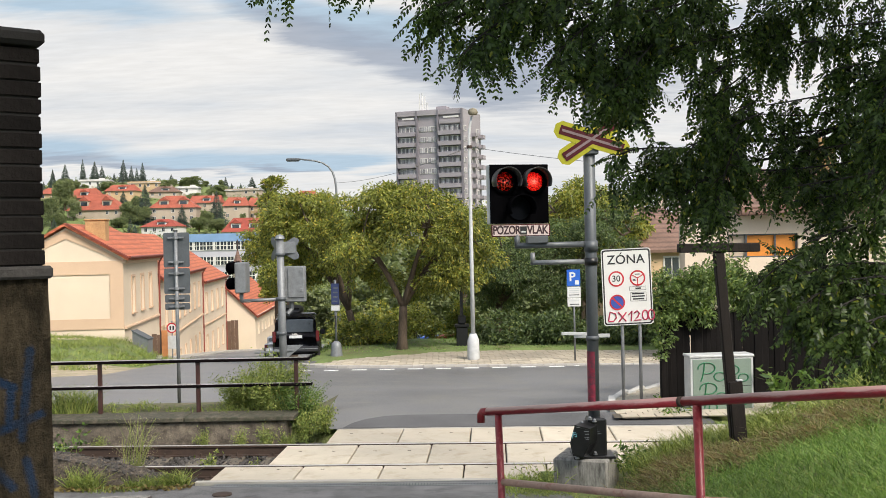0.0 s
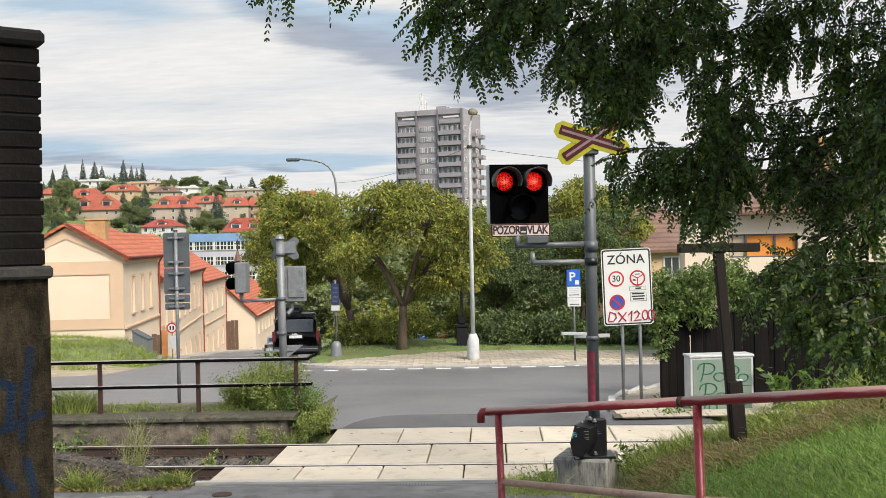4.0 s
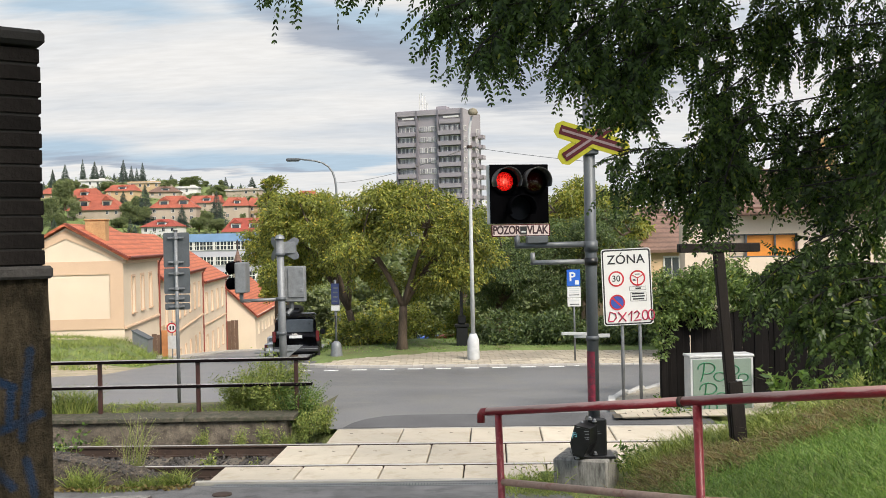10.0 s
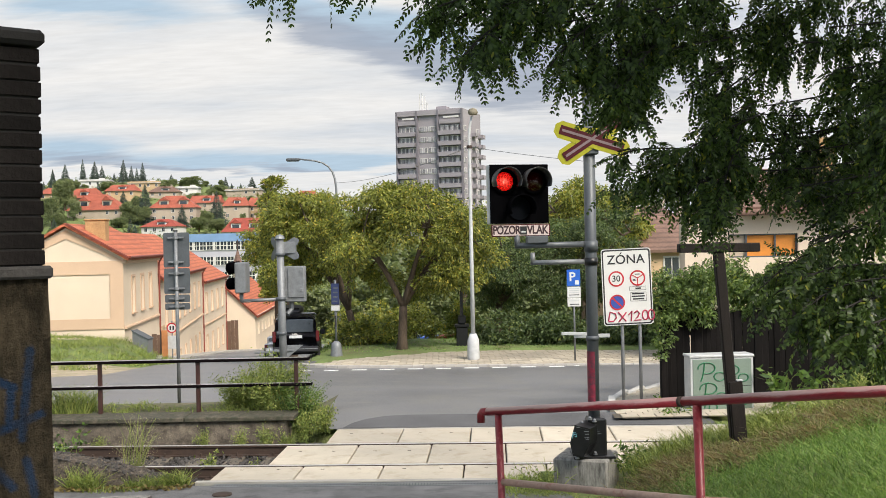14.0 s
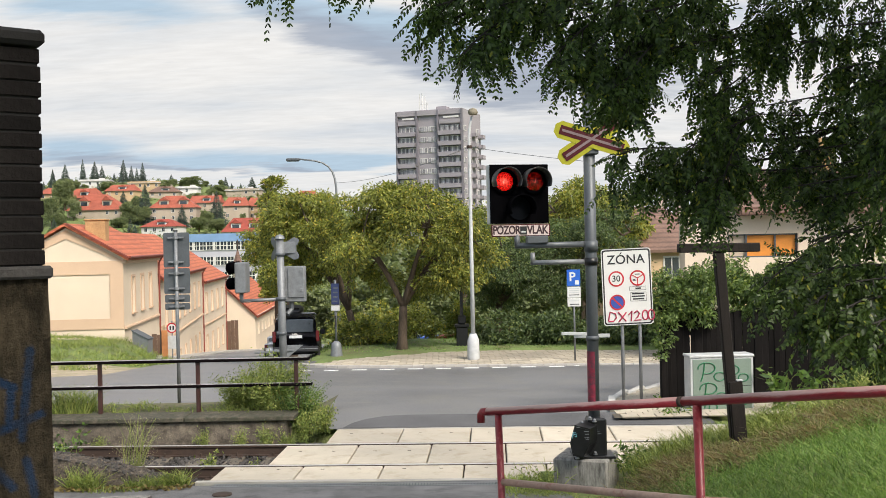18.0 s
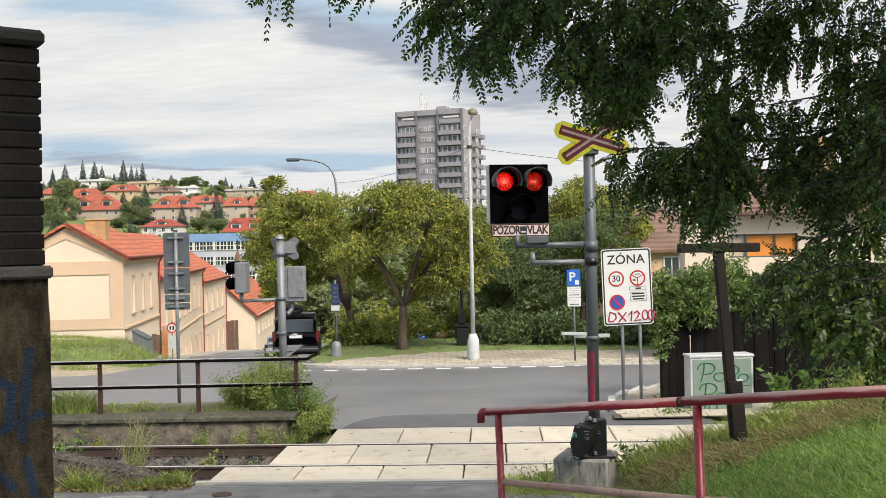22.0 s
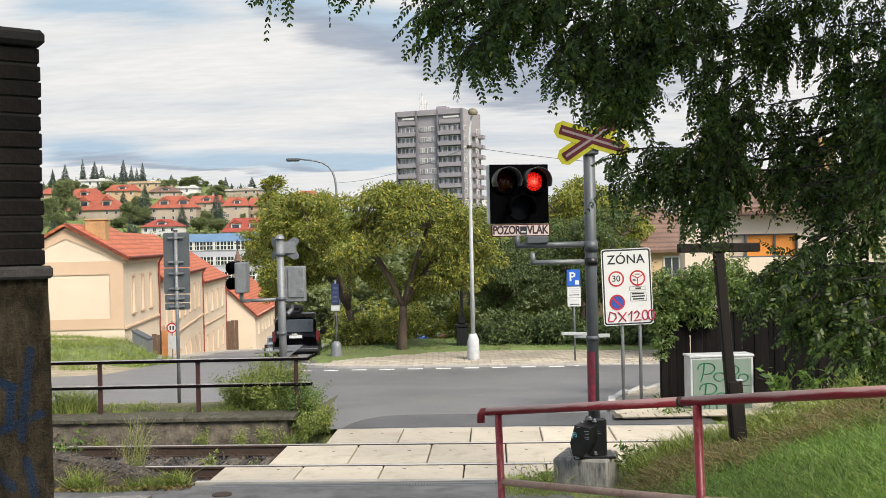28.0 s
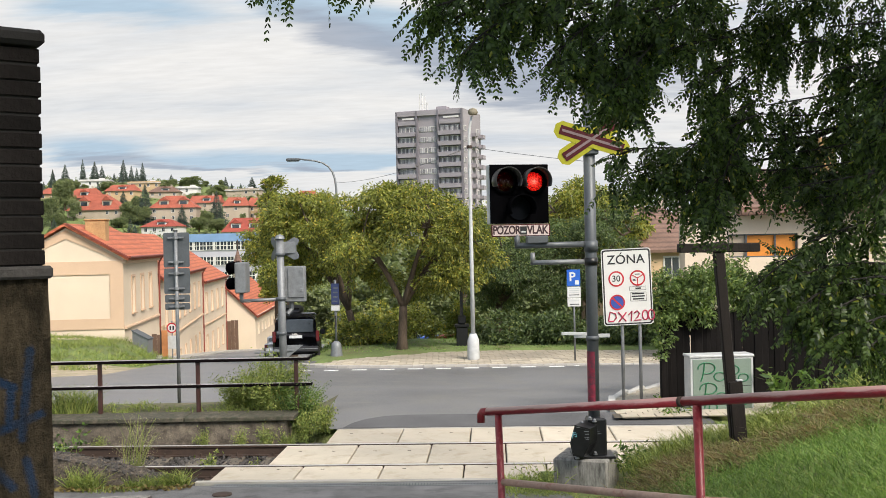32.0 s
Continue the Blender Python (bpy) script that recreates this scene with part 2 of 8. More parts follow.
M_GUTTER = surf("red_brown_gutter", (0.22, 0.045, 0.03), 0.5, big=1, small=20, var=0.2)
M_FRAME = surf("window_frame", (0.62, 0.60, 0.56), 0.6, big=2, small=30, var=0.1)
M_FENCE = surf("dark_creosote_board", (0.011, 0.0095, 0.009), 0.85, spec=0.1, big=2, small=30, var=0.5, bump=0.6, stretch=(6, 6, 1), per_piece=0.4)
M_CROSSWOOD = surf("dark_tarred_timber", (0.018, 0.014, 0.012), 0.75, spec=0.2, big=3, small=30, var=0.4, bump=0.5, stretch=(6, 6, 1))
M_CABINET = surf("sage_green_cabinet", (0.17, 0.22, 0.18), 0.55, big=3, small=40, var=0.12, bump=0.05)
M_GREENPAINT = surf("green_paint_marker", (0.01, 0.13, 0.05), 0.5, big=5, small=40, var=0.2)
M_BARK = surf("bark", (0.105, 0.075, 0.052), 0.95, big=3, small=18, var=0.45, bump=1.0, dist=0.03, stretch=(1, 1, 0.3))
M_BARKDARK = surf("dark_bark", (0.035, 0.03, 0.025), 0.95, big=6, small=40, var=0.4, bump=0.8, dist=0.01)
M_CARBLACK = surf("black_car_paint", (0.008, 0.008, 0.01), 0.15, 0.0, big=2, small=20, var=0.1, bump=0.02)
M_CARWHITE = surf("white_car_paint", (0.6, 0.62, 0.66), 0.2, 0.0, big=2, small=20, var=0.05, bump=0.02)
M_CARDARK = surf("dark_car_paint", (0.05, 0.06, 0.09), 0.2, 0.0, big=2, small=20, var=0.05, bump=0.02)
M_CARBLUE = surf("blue_car_paint", (0.03, 0.08, 0.3), 0.25, 0.0, big=2, small=20, var=0.05, bump=0.02)
M_CARRED = surf("dull_red_car_paint", (0.25, 0.06, 0.05), 0.25, 0.0, big=2, small=20, var=0.05, bump=0.02)
M_RUBBER = surf("tyre_rubber", (0.02, 0.02, 0.02), 0.9, big=5, small=50)
M_GLASS = surf("dark_glass", (0.03, 0.037, 0.045), 0.08, 0.0, big=1.5, small=8, var=0.3, bump=0.02, spec=0.9)
M_PANE = surf("window_pane", (0.10, 0.11, 0.12), 0.1, 0.0, big=0.8, small=5, var=0.4, bump=0.02, spec=0.9)
M_TAIL = surf("red_tail_lamp", (0.09, 0.008, 0.008), 0.2, big=5, small=30)
M_LEDOFF = surf("dark_led_board", (0.006, 0.0015, 0.0015), 0.9, big=5, small=60, spec=0.0)
M_REDGLOW = led_strips("lit_red_led")
M_REDLENS = lens_glass("red_lens", (0.95, 0.42, 0.40))
M_SMOKELENS = surf("unlit_white_lens", (0.004, 0.005, 0.008), 0.55, big=5, small=50, var=0.3, spec=0.08)
M_ROBINIA = leafy("robinia_leaf", (0.011, 0.022, 0.006), (0.09, 0.14, 0.036), (0.28, 0.29, 0.04), rough=0.40, sheen=0.38, yellow_at=0.95, spec=0.35)
M_ASH = leafy("yellowing_leaf", (0.05, 0.07, 0.016), (0.295, 0.315, 0.068), (0.50, 0.38, 0.055), yellow_at=0.84)
M_DEEP = leafy("deep_green_leaf", (0.034, 0.058, 0.025), (0.14, 0.19, 0.078), (0.27, 0.29, 0.08))
M_IVY = leafy("climber_leaf", (0.045, 0.085, 0.025), (0.155, 0.25, 0.06), (0.34, 0.36, 0.10))
M_HEDGE = leafy("hedge_leaf", (0.045, 0.075, 0.022), (0.17, 0.24, 0.07), (0.32, 0.34, 0.09))
M_CONIFER = leafy("conifer_needles", (0.04, 0.062, 0.05), (0.085, 0.115, 0.09), sheen=0.1)
# far foliage lightened: the hill's haze is mixed into the leaf colour
M_FARLEAF = leafy("haze_pale_far_leaf", (0.085, 0.115, 0.062), (0.25, 0.285, 0.14), (0.32, 0.32, 0.14), sheen=0.4)
M_BLADE = leafy("grass_blade", (0.07, 0.125, 0.028), (0.22, 0.34, 0.085), (0.40, 0.40, 0.15), yellow_at=0.88)
M_SEED = leafy("pale_seed_heads", (0.22, 0.19, 0.12), (0.50, 0.44, 0.32), (0.22, 0.28, 0.10), yellow_at=0.8)
M_DRY = leafy("dry_grass", (0.055, 0.038, 0.02), (0.30, 0.225, 0.115), (0.16, 0.22, 0.07), yellow_at=0.72)
M_LITTER = leafy("fallen_leaf", (0.12, 0.08, 0.035), (0.30, 0.24, 0.09), (0.24, 0.14, 0.06))
M_WEED = leafy("weed_leaf", (0.08, 0.115, 0.03), (0.30, 0.36, 0.095), (0.46, 0.42, 0.15), yellow_at=0.82)


def roof_tiles(name, col):
    """Clay tiles in courses: rows up the slope and columns across it, from the object's own space."""
    s = Nodes(name)
    v = s.coords()
    a, b = s.noise(v, 0.5, 4), s.noise(v, 6.0, 3)
    w = s.n("ShaderNodeTexWave")
    w.wave_type, w.bands_direction = "BANDS", "Z"
    w.inputs["Scale"].default_value, w.inputs["Distortion"].default_value = 1.1, 0.4
    s.l(v, w.inputs["Vector"])
    c = s.ramp(a, [(0.3, shade(col, 0.8)), (0.7, shade(col, 1.15))])
    c = s.mix(1.0, c, s.ramp(b, [(0.3, (0.75,) * 3), (0.7, (1.15,) * 3)]), "MULTIPLY")
    c = s.mix(1.0, c, s.ramp(w.outputs["Fac"], [(0.1, (0.72,) * 3), (0.4, (1.05,) * 3)]), "MULTIPLY")
    return s.done(s.bsdf(c, 0.8, 0, w.outputs["Fac"], 0.6, 0.04))


def worn_tube(name, paint, bare):
    """Gloss paint along a tube's own x, rubbed through on its upper side and chipped."""
    s = Nodes(name)
    v = s.coords((1.0, 6.0, 6.0))
    a, b = s.noise(v, 5.0, 6, 0.65), s.noise(v, 42.0, 4)
    c = s.n("ShaderNodeTexCoord")
    sep = s.n("ShaderNodeSeparateXYZ")
    s.l(c.outputs["Object"], sep.inputs[0])
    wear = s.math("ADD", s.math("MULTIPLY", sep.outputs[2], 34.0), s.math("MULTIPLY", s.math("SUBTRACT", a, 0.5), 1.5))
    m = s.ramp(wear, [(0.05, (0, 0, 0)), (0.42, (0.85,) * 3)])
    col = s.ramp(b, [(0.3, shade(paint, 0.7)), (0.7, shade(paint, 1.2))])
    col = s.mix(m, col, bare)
    spots = s.ramp(s.noise(s.coords((1, 1, 1)), 60.0, 3), [(0.68, (0, 0, 0)), (0.72, (1, 1, 1))])
    col = s.mix(s.math("MULTIPLY", spots, 0.6), col, (0.05, 0.02, 0.018))
    return s.done(s.bsdf(col, s.math("ADD", s.math("MULTIPLY", a, 0.25), 0.2), 0.0, b, 0.2, 0.003))


def sprayed_render(name, col, dark, blue, strokes, r):
    """Rough old render, blotched and pitted, with faded strokes of blue paint lying on it."""
    s = Nodes(name)
    v = s.coords((1, 1, 0.45))
    a, b, d = s.noise(v, 9.0, 8, 0.75), s.noise(s.coords(), 55.0, 5, 0.7), s.noise(s.coords((1, 1, 0.25)), 16.0, 5, 0.65)
    c = s.ramp(a, [(0.30, dark), (0.55, col), (0.75, shade(col, 1.5))])
    c = s.mix(1.0, c, s.ramp(d, [(0.35, (0.45,) * 3), (0.6, (1.15,) * 3)]), "MULTIPLY")
    t = s.n("ShaderNodeTexCoord")
    sep = s.n("ShaderNodeSeparateXYZ")
    s.l(t.outputs["Object"], sep.inputs[0])
    near = None
    for (ax, az), (bx, bz) in strokes:
        dx, dz = bx - ax, bz - az
        k = dx * dx + dz * dz
        px, pz = s.math("SUBTRACT", sep.outputs[0], ax), s.math("SUBTRACT", sep.outputs[2], az)
        f = s.math("ADD", s.math("MULTIPLY", px, dx / k), s.math("MULTIPLY", pz, dz / k))
        f = s.math("MINIMUM", s.math("MAXIMUM", f, 0.0), 1.0)
        ex, ez = s.math("SUBTRACT", px, s.math("MULTIPLY", f, dx)), s.math("SUBTRACT", pz, s.math("MULTIPLY", f, dz))
        e = s.math("SQRT", s.math("ADD", s.math("MULTIPLY", ex, ex), s.math("MULTIPLY", ez, ez)))
        near = e if near is None else s.math("MINIMUM", near, e)
    edge = s.math("ADD", near, s.math("MULTIPLY", s.math("SUBTRACT", b, 0.5), 0.035))
    m = s.ramp(edge, [(r * 0.55, (0.85,) * 3), (r * 1.3, (0, 0, 0))])
    m = s.math("MULTIPLY", m, s.ramp(d, [(0.32, (0.35,) * 3), (0.6, (1, 1, 1))]))
    return s.done(s.bsdf(s.mix(m, c, blue), 0.95, 0.0, s.math("ADD", b, a), 1.0, 0.03, spec=0.1))


# pillar base darkened for the same shade, its pits coloured near black
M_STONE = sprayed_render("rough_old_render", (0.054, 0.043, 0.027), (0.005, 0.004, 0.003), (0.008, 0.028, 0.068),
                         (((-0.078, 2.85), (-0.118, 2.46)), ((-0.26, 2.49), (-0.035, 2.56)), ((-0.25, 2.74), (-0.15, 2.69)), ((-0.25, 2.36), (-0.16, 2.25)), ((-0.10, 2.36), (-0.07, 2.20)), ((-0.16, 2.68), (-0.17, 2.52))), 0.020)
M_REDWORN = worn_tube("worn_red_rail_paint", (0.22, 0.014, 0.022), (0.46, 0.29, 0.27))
M_ROOF = roof_tiles("orange_roof_tiles", (0.42, 0.118, 0.058))
M_ROOFHILL = roof_tiles("faded_orange_roof_tiles", (0.34, 0.088, 0.052))
M_ROOFRED = roof_tiles("red_roof_tiles", (0.30, 0.06, 0.04))
M_ROOFOLD = roof_tiles("old_roof_tiles", (0.17, 0.10, 0.075))


# ---- mesh tools ----
class Shape:
    """Collects geometry for one mesh."""

    def __init__(self):
        self.v, self.f = [], []

    def add(self, verts, faces, m=None):
        o = len(self.v)
        self.v += [tuple(m @ Vector(p)) if m else tuple(p) for p in verts]
        self.f += [tuple(i + o for i in q) for q in faces]
        return self

    def box(self, a, b, c=0.0, m=None):
        """A box from corner a to corner b with chamfered edges of width c."""
        (x0, y0, z0), (x1, y1, z1) = a, b
        c = min(c, (x1 - x0) * 0.45, (y1 - y0) * 0.45, (z1 - z0) * 0.45)
        if c <= 0:
            vs = [(x, y, z) for z in (z0, z1) for y in (y0, y1) for x in (x0, x1)]
            return self.add(vs, [(0, 2, 3, 1), (4, 5, 7, 6), (0, 1, 5, 4), (2, 6, 7, 3), (0, 4, 6, 2), (1, 3, 7, 5)], m)
        bm = bmesh.new()
        bmesh.ops.create_cube(bm, size=1)
        for w in bm.verts:
            w.co = Vector(((x0 + x1) / 2 + w.co.x * (x1 - x0), (y0 + y1) / 2 + w.co.y * (y1 - y0), (z0 + z1) / 2 + w.co.z * (z1 - z0)))
        bmesh.ops.bevel(bm, geom=list(bm.edges), offset=c, segments=1, affect="EDGES")
        bm.verts.index_update()
        self.add([w.co for w in bm.verts], [[w.index for w in q.verts] for q in bm.faces], m)
        bm.free()
        return self

    def tube(self, pts, radii, n=10, caps=True, m=None):
        pts = [Vector(p) for p in pts]
        if isinstance(radii, (int, float)):
            radii = [radii] * len(pts)
        rings, up = [], None
        for i, p in enumerate(pts):
            d = (pts[min(i + 1, len(pts) - 1)] - pts[max(i - 1, 0)]).normalized()
            ref = Vector((0, 0, 1)) if abs(d.z) < 0.9 else Vector((1, 0, 0))
            up = ref if up is None else up
            s = d.cross(up)
            if s.length < 1e-4:
                s = d.cross(Vector((0.3, 1, 0.2)))
            s.normalize()
            up = s.cross(d)
            rad = float(radii[i])
            rings.append([p + rad * (s * math.cos(2 * math.pi * k / n) + up * math.sin(2 * math.pi * k / n)) for k in range(n)])
        vs = [q for r in rings for q in r]
        fs = [(i * n + k, i * n + (k + 1) % n, (i + 1) * n + (k + 1) % n, (i + 1) * n + k) for i in range(len(pts) - 1) for k in range(n)]
        if caps:
            fs += [tuple(range(n - 1, -1, -1)), tuple((len(pts) - 1) * n + k for k in range(n))]
        return self.add(vs, fs, m)

    def lathe(self, profile, n=20, m=None, axis="z", start=0.0, sweep=360.0):
        """Turns (radius, height) pairs about z."""
        full = sweep >= 359.9
        cols = n if full else n + 1
        vs, fs = [], []
        for k in range(cols):
            a = radians(start + sweep * k / n)
            vs += [(r * math.cos(a), r * math.sin(a), h) for r, h in profile]
        q = len(profile)
        for k in range(n):
            k2 = (k + 1) % cols
            fs += [(k * q + i, k2 * q + i, k2 * q + i + 1, k * q + i + 1) for i in range(q - 1)]
        return self.add(vs, fs, m)

    def prism(self, outline, depth, m=None):
        """An outline in x and z, pushed out along y."""
        n = len(outline)
        vs = [(x, 0, z) for x, z in outline] + [(x, depth, z) for x, z in outline]
        fs = [tuple(range(n)), tuple(range(2 * n - 1, n - 1, -1))] + [(k, n + k, n + (k + 1) % n, (k + 1) % n) for k in range(n)]
        return self.add(vs, fs, m)

    def quads(self, verts4):
        """verts4: an array (n, 4, 3) of loose quads."""
        o = len(self.v)
        self.v += [tuple(p) for p in verts4.reshape(-1, 3)]
        self.f += [(o + 4 * i, o + 4 * i + 1, o + 4 * i + 2, o + 4 * i + 3) for i in range(len(verts4))]
        return self

    def leaves(self, p):
        """p: an array (n, k, 3) of loose outlines with k corners."""
        o, k = len(self.v), p.shape[1]
        self.v += [tuple(q) for q in p.reshape(-1, 3)]
        self.f += [tuple(range(o + k * i, o + k * i + k)) for i in range(len(p))]
        return self

    def mesh(self, name, material, smooth=False):
        me = bpy.data.meshes.new(name)
        me.from_pydata(self.v, [], self.f)
        me.materials.append(material)
        me.update()
        if smooth:
            me.shade_smooth()
        return me


def thing(name, m, label, category, group="", kind=""):
    ob = new(name)
    ob.empty_display_size = 0.1
    ob.matrix_basis = m
    return tagged(ob, label, category, group, kind)


def part(name, shape, material, parent, label="", m=None, smooth=False, kind=""):
    ob = new(name, shape.mesh(name, material, smooth) if isinstance(shape, Shape) else shape)
    ob.parent = parent
    if m:
        ob.matrix_basis = m
    return tagged(ob, label, kind=kind)


def solid(name, shape, material, label, category="", kind="", group="", m=None, smooth=False):
    """A thing of one mesh."""
    ob = new(name, shape.mesh(name, material, smooth))
    if m:
        ob.matrix_basis = m
    return tagged(ob, label, category, group, kind)


def lettering(text, size, depth=0.002, bold=0.0, spacing=1.0):
    """Letters standing in the x-z plane, centred, facing -y."""
    cu = bpy.data.curves.new("letters", "FONT")
    cu.body, cu.size, cu.extrude, cu.offset, cu.align_x, cu.align_y = text, size, depth, bold, "CENTER", "CENTER"
    cu.space_character = spacing
    ob = bpy.data.objects.new("letters", cu)
    scene.collection.objects.link(ob)
    bpy.context.view_layer.update()
    me = bpy.data.meshes.new_from_object(ob)
    bpy.data.objects.remove(ob)
    me.transform(Matrix.Rotation(radians(90), 4, "X"))
    s = Shape()
    s.add([v.co for v in me.vertices], [list(p.vertices) for p in me.polygons])
    bpy.data.meshes.remove(me)
    return s


RNG = np.random.default_rng(7)


def smooth01(a, b, t):
    t = np.clip((t - a) / (b - a), 0, 1)
    return t * t * (3 - 2 * t)


# ---- the lie of the land ----
def street_z(x, y):
    """Height of the street and the park: level at the track, falling away to the far end of the street."""
    x, y = np.asarray(x, float), np.asarray(y, float)
    fall = -0.075 * np.clip(y - 17.6, 0, 18.6)
    down = fall - 0.098 * np.clip(y - 36.5, 0, 110)
    park = fall - 0.112 * np.clip(y - 46, 0, 100)
    k = smooth01(-7.5, -4.6, x)
    z = down * (1 - k) + park * k
    mound = -1.75 + 0.12 * np.sin(x * 0.9 + y * 0.5) + 0.0 * y
    km = smooth01(-14.5, -17.5, x + 0.11 * (y - 50)) * smooth01(40, 49, y) * (1 - smooth01(55, 59, y))
    return z * (1 - km) + np.maximum(z, mound) * km


def hill_z(x, y):
    """The slopes across the valley."""
    x, y = np.asarray(x, float), np.asarray(y, float)
    crest = np.interp(x, [-190, -171, -145, -124, -105, -86, -40, 120], [55.0, 58.5, 58.5, 55.0, 53.5, 52.0, 40.0, 24.0])
    return np.clip((y - 185) / 285, 0, 1) ** 0.9 * crest - 11 * smooth01(90, 160, y) * (1 - 0.55 * smooth01(-40, 120, x))


def bank_z(x, y):
    """The grass bank beside the ramp."""
    x, y = np.asarray(x, float), np.asarray(y, float)
    ramp = 0.10 * np.clip(12.6 - y, 0, 12.6)
    side = 0.30 * np.clip(x - 1.55 + 0.05 * np.clip(12.6 - y, 0, 9), 0, 5.0)
    k = smooth01(10.6, 12.0, y)
    side = side * (1 - k) + np.minimum(side, 1.1 * np.clip(x - 2.2, 0, 5)) * k
    return (ramp + side) * (1 - smooth01(12.7, 13.9, y)) + 0.02 * np.sin(x * 3.1) * np.sin(y * 2.3)


def verge_z(x, y):
    """The weedy strip behind the retaining wall."""
    x, y = np.asarray(x, float), np.asarray(y, float)
    return (0.30 * (1 - smooth01(18.6, 21.0, y)) + street_z(x, y) * smooth01(18.2, 21.5, y)) * (1 - smooth01(-2.95, -2.25, x)) - 0.03 * smooth01(-2.95, -2.25, x)


def land_z(x, y):
    x, y = np.asarray(x, float), np.asarray(y, float)
    near = 0.12 * np.clip(12.9 - y, 0, 13.2)
    far = street_z(x, y)
    z = np.where(y < 17.6, near, far)
    z = z + hill_z(x, y) * smooth01(150, 200, y)
    trench = smooth01(13.7, 13.95, y) * (1 - smooth01(17.4, 17.55, y)) * 0.3
    return z - 0.05 - trench


def sheet(name, xs, ys, fz, material, label, kind="structure", lift=0.0, m_dir=None):
    xs, ys = np.asarray(xs, float), np.asarray(ys, float)
    gx, gy = np.meshgrid(xs, ys)
    gz = fz(gx, gy) + lift
    s = Shape()
    n = len(xs)
    s.v = [tuple(p) for p in np.stack([gx, gy, gz], -1).reshape(-1, 3)]
    s.f = [(j * n + i, j * n + i + 1, (j + 1) * n + i + 1, (j + 1) * n + i) for j in range(len(ys) - 1) for i in range(n - 1)]
    return solid(name, s, material, label, "ground", kind, smooth=True)


gx_lines = np.concatenate([np.linspace(-900, -60, 22), np.linspace(-56, -20, 13), np.linspace(-18, 18, 49), np.linspace(20, 60, 11), np.linspace(80, 900, 18)])
gy_lines = np.concatenate([np.linspace(-90, -4, 12), np.linspace(-2, 12, 15), np.linspace(13, 22, 46), np.linspace(22.5, 80, 62), np.linspace(84, 560, 62), np.linspace(600, 2400, 12)])
sheet("ground", gx_lines, gy_lines, land_z, M_LAWN, "rough grass and earth running to the hills")

# the street: ramp in front of the track, junction behind it, street falling away to the houses
sheet("path", np.linspace(-6.5, 1.55, 15), np.linspace(-4, 13.52, 30), lambda x, y: 0.12 * np.clip(12.9 - y, 0, 13.2), M_ASPHALT_OLD, "worn grey asphalt ramp before the crossing")


def house_line(y):
    """Where the house fronts stand along the street."""
    return float(np.interp(y, [56, 66.6, 95, 112, 118, 150], [-18.15, -19.25, -23.25, -24.8, -22.6, -24.2]))


def street_left(y):
    """The street's kerb on the houses' side."""
    return float(np.interp(y, [36, 52, 56], [-12.4, -14.9, -16.1])) if y < 56 else house_line(y) + 2.0


def road_outline():
    xs = np.linspace(0, 1, 30)
    ys = np.concatenate([np.linspace(17.42, 38, 40), np.linspace(39, 150, 60)])
    s = Shape()
    for y in ys:
        if y < 20.6:
            left = -2.3 - 0.55 * max(0.0, y - 17.9) ** 2 * 0.6
        elif y < 24:
            left = -3.9 - (y - 20.6) * 7.5
        else:
            left = -29.4
        if y > 33:
            left = min(-12.4, -29.4 + (y - 33) * 5.6)
        if y > 36:
            left = street_left(y)
        far_l = -4.9 - 0.12 * (y - 38)
        if y < 34.8:
            right = 2.6 + 0.9 * max(0.0, y - 18.2) ** 1.25 if y < 26 else 40.0
            right = min(right, 40.0)
        else:
            right = far_l if y > 37.4 else 40.0 - (y - 34.8) * 18.4
        if y > 34.8 and y <= 37.4:
            right = max(right, far_l)
        s.v += [(left + (right - left) * t, y, 0.0) for t in xs]
    n = len(xs)
    zz = street_z([p[0] for p in s.v], [p[1] for p in s.v])
    s.v = [(p[0], p[1], float(z) + 0.004) for p, z in zip(s.v, zz)]
    s.f = [(j * n + i, j * n + i + 1, (j + 1) * n + i + 1, (j + 1) * n + i) for j in range(len(ys) - 1) for i in range(n - 1)]
    return s


solid("road", road_outline(), M_ASPHALT, "smooth grey asphalt junction and street going downhill", "road", "structure", smooth=True)

s = Shape()
ys = np.linspace(54, 150, 60)
for y in ys:
    a, b = house_line(y) - 0.3, street_left(y)
    s.v += [(a, y, float(street_z(b, y)) + 0.12), (b, y, float(street_z(b, y)) + 0.12), (b + 0.04, y, float(street_z(b, y)) - 0.05)]
s.f = [(j * 3 + i, j * 3 + i + 1, j * 3 + i + 4, j * 3 + i + 3) for j in range(len(ys) - 1) for i in range(2)]
solid("house_pavement", s, M_KERB, "pale pavement along the house fronts", "pavement", "structure")


# ---- the level crossing ----
TRACK = pose(0, 15.30, 0, 0, 0, -2.9)  # u along the rails, v across them


def rail(v):
    t = thing("rail", TRACK @ pose(0, v, 0), "rusty steel rail with a polished running top, laid on sleepers", "rail", "track rails")
    s = Shape().box((-70, -0.07, -0.17), (70, 0.07, -0.155)).box((-70, -0.012, -0.155), (70, 0.012, -0.035)).box((-70, -0.036, -0.04), (70, 0.036, -0.006), 0.006)
    part("rail_web", s, M_RUST, t)
    part("rail_head", Shape().box((-70, -0.03, -0.006), (70, 0.03, 0.0), 0.002), M_RAILTOP, t, "shiny running surface")
    return t


rail(-0.7525)
rail(0.7525)

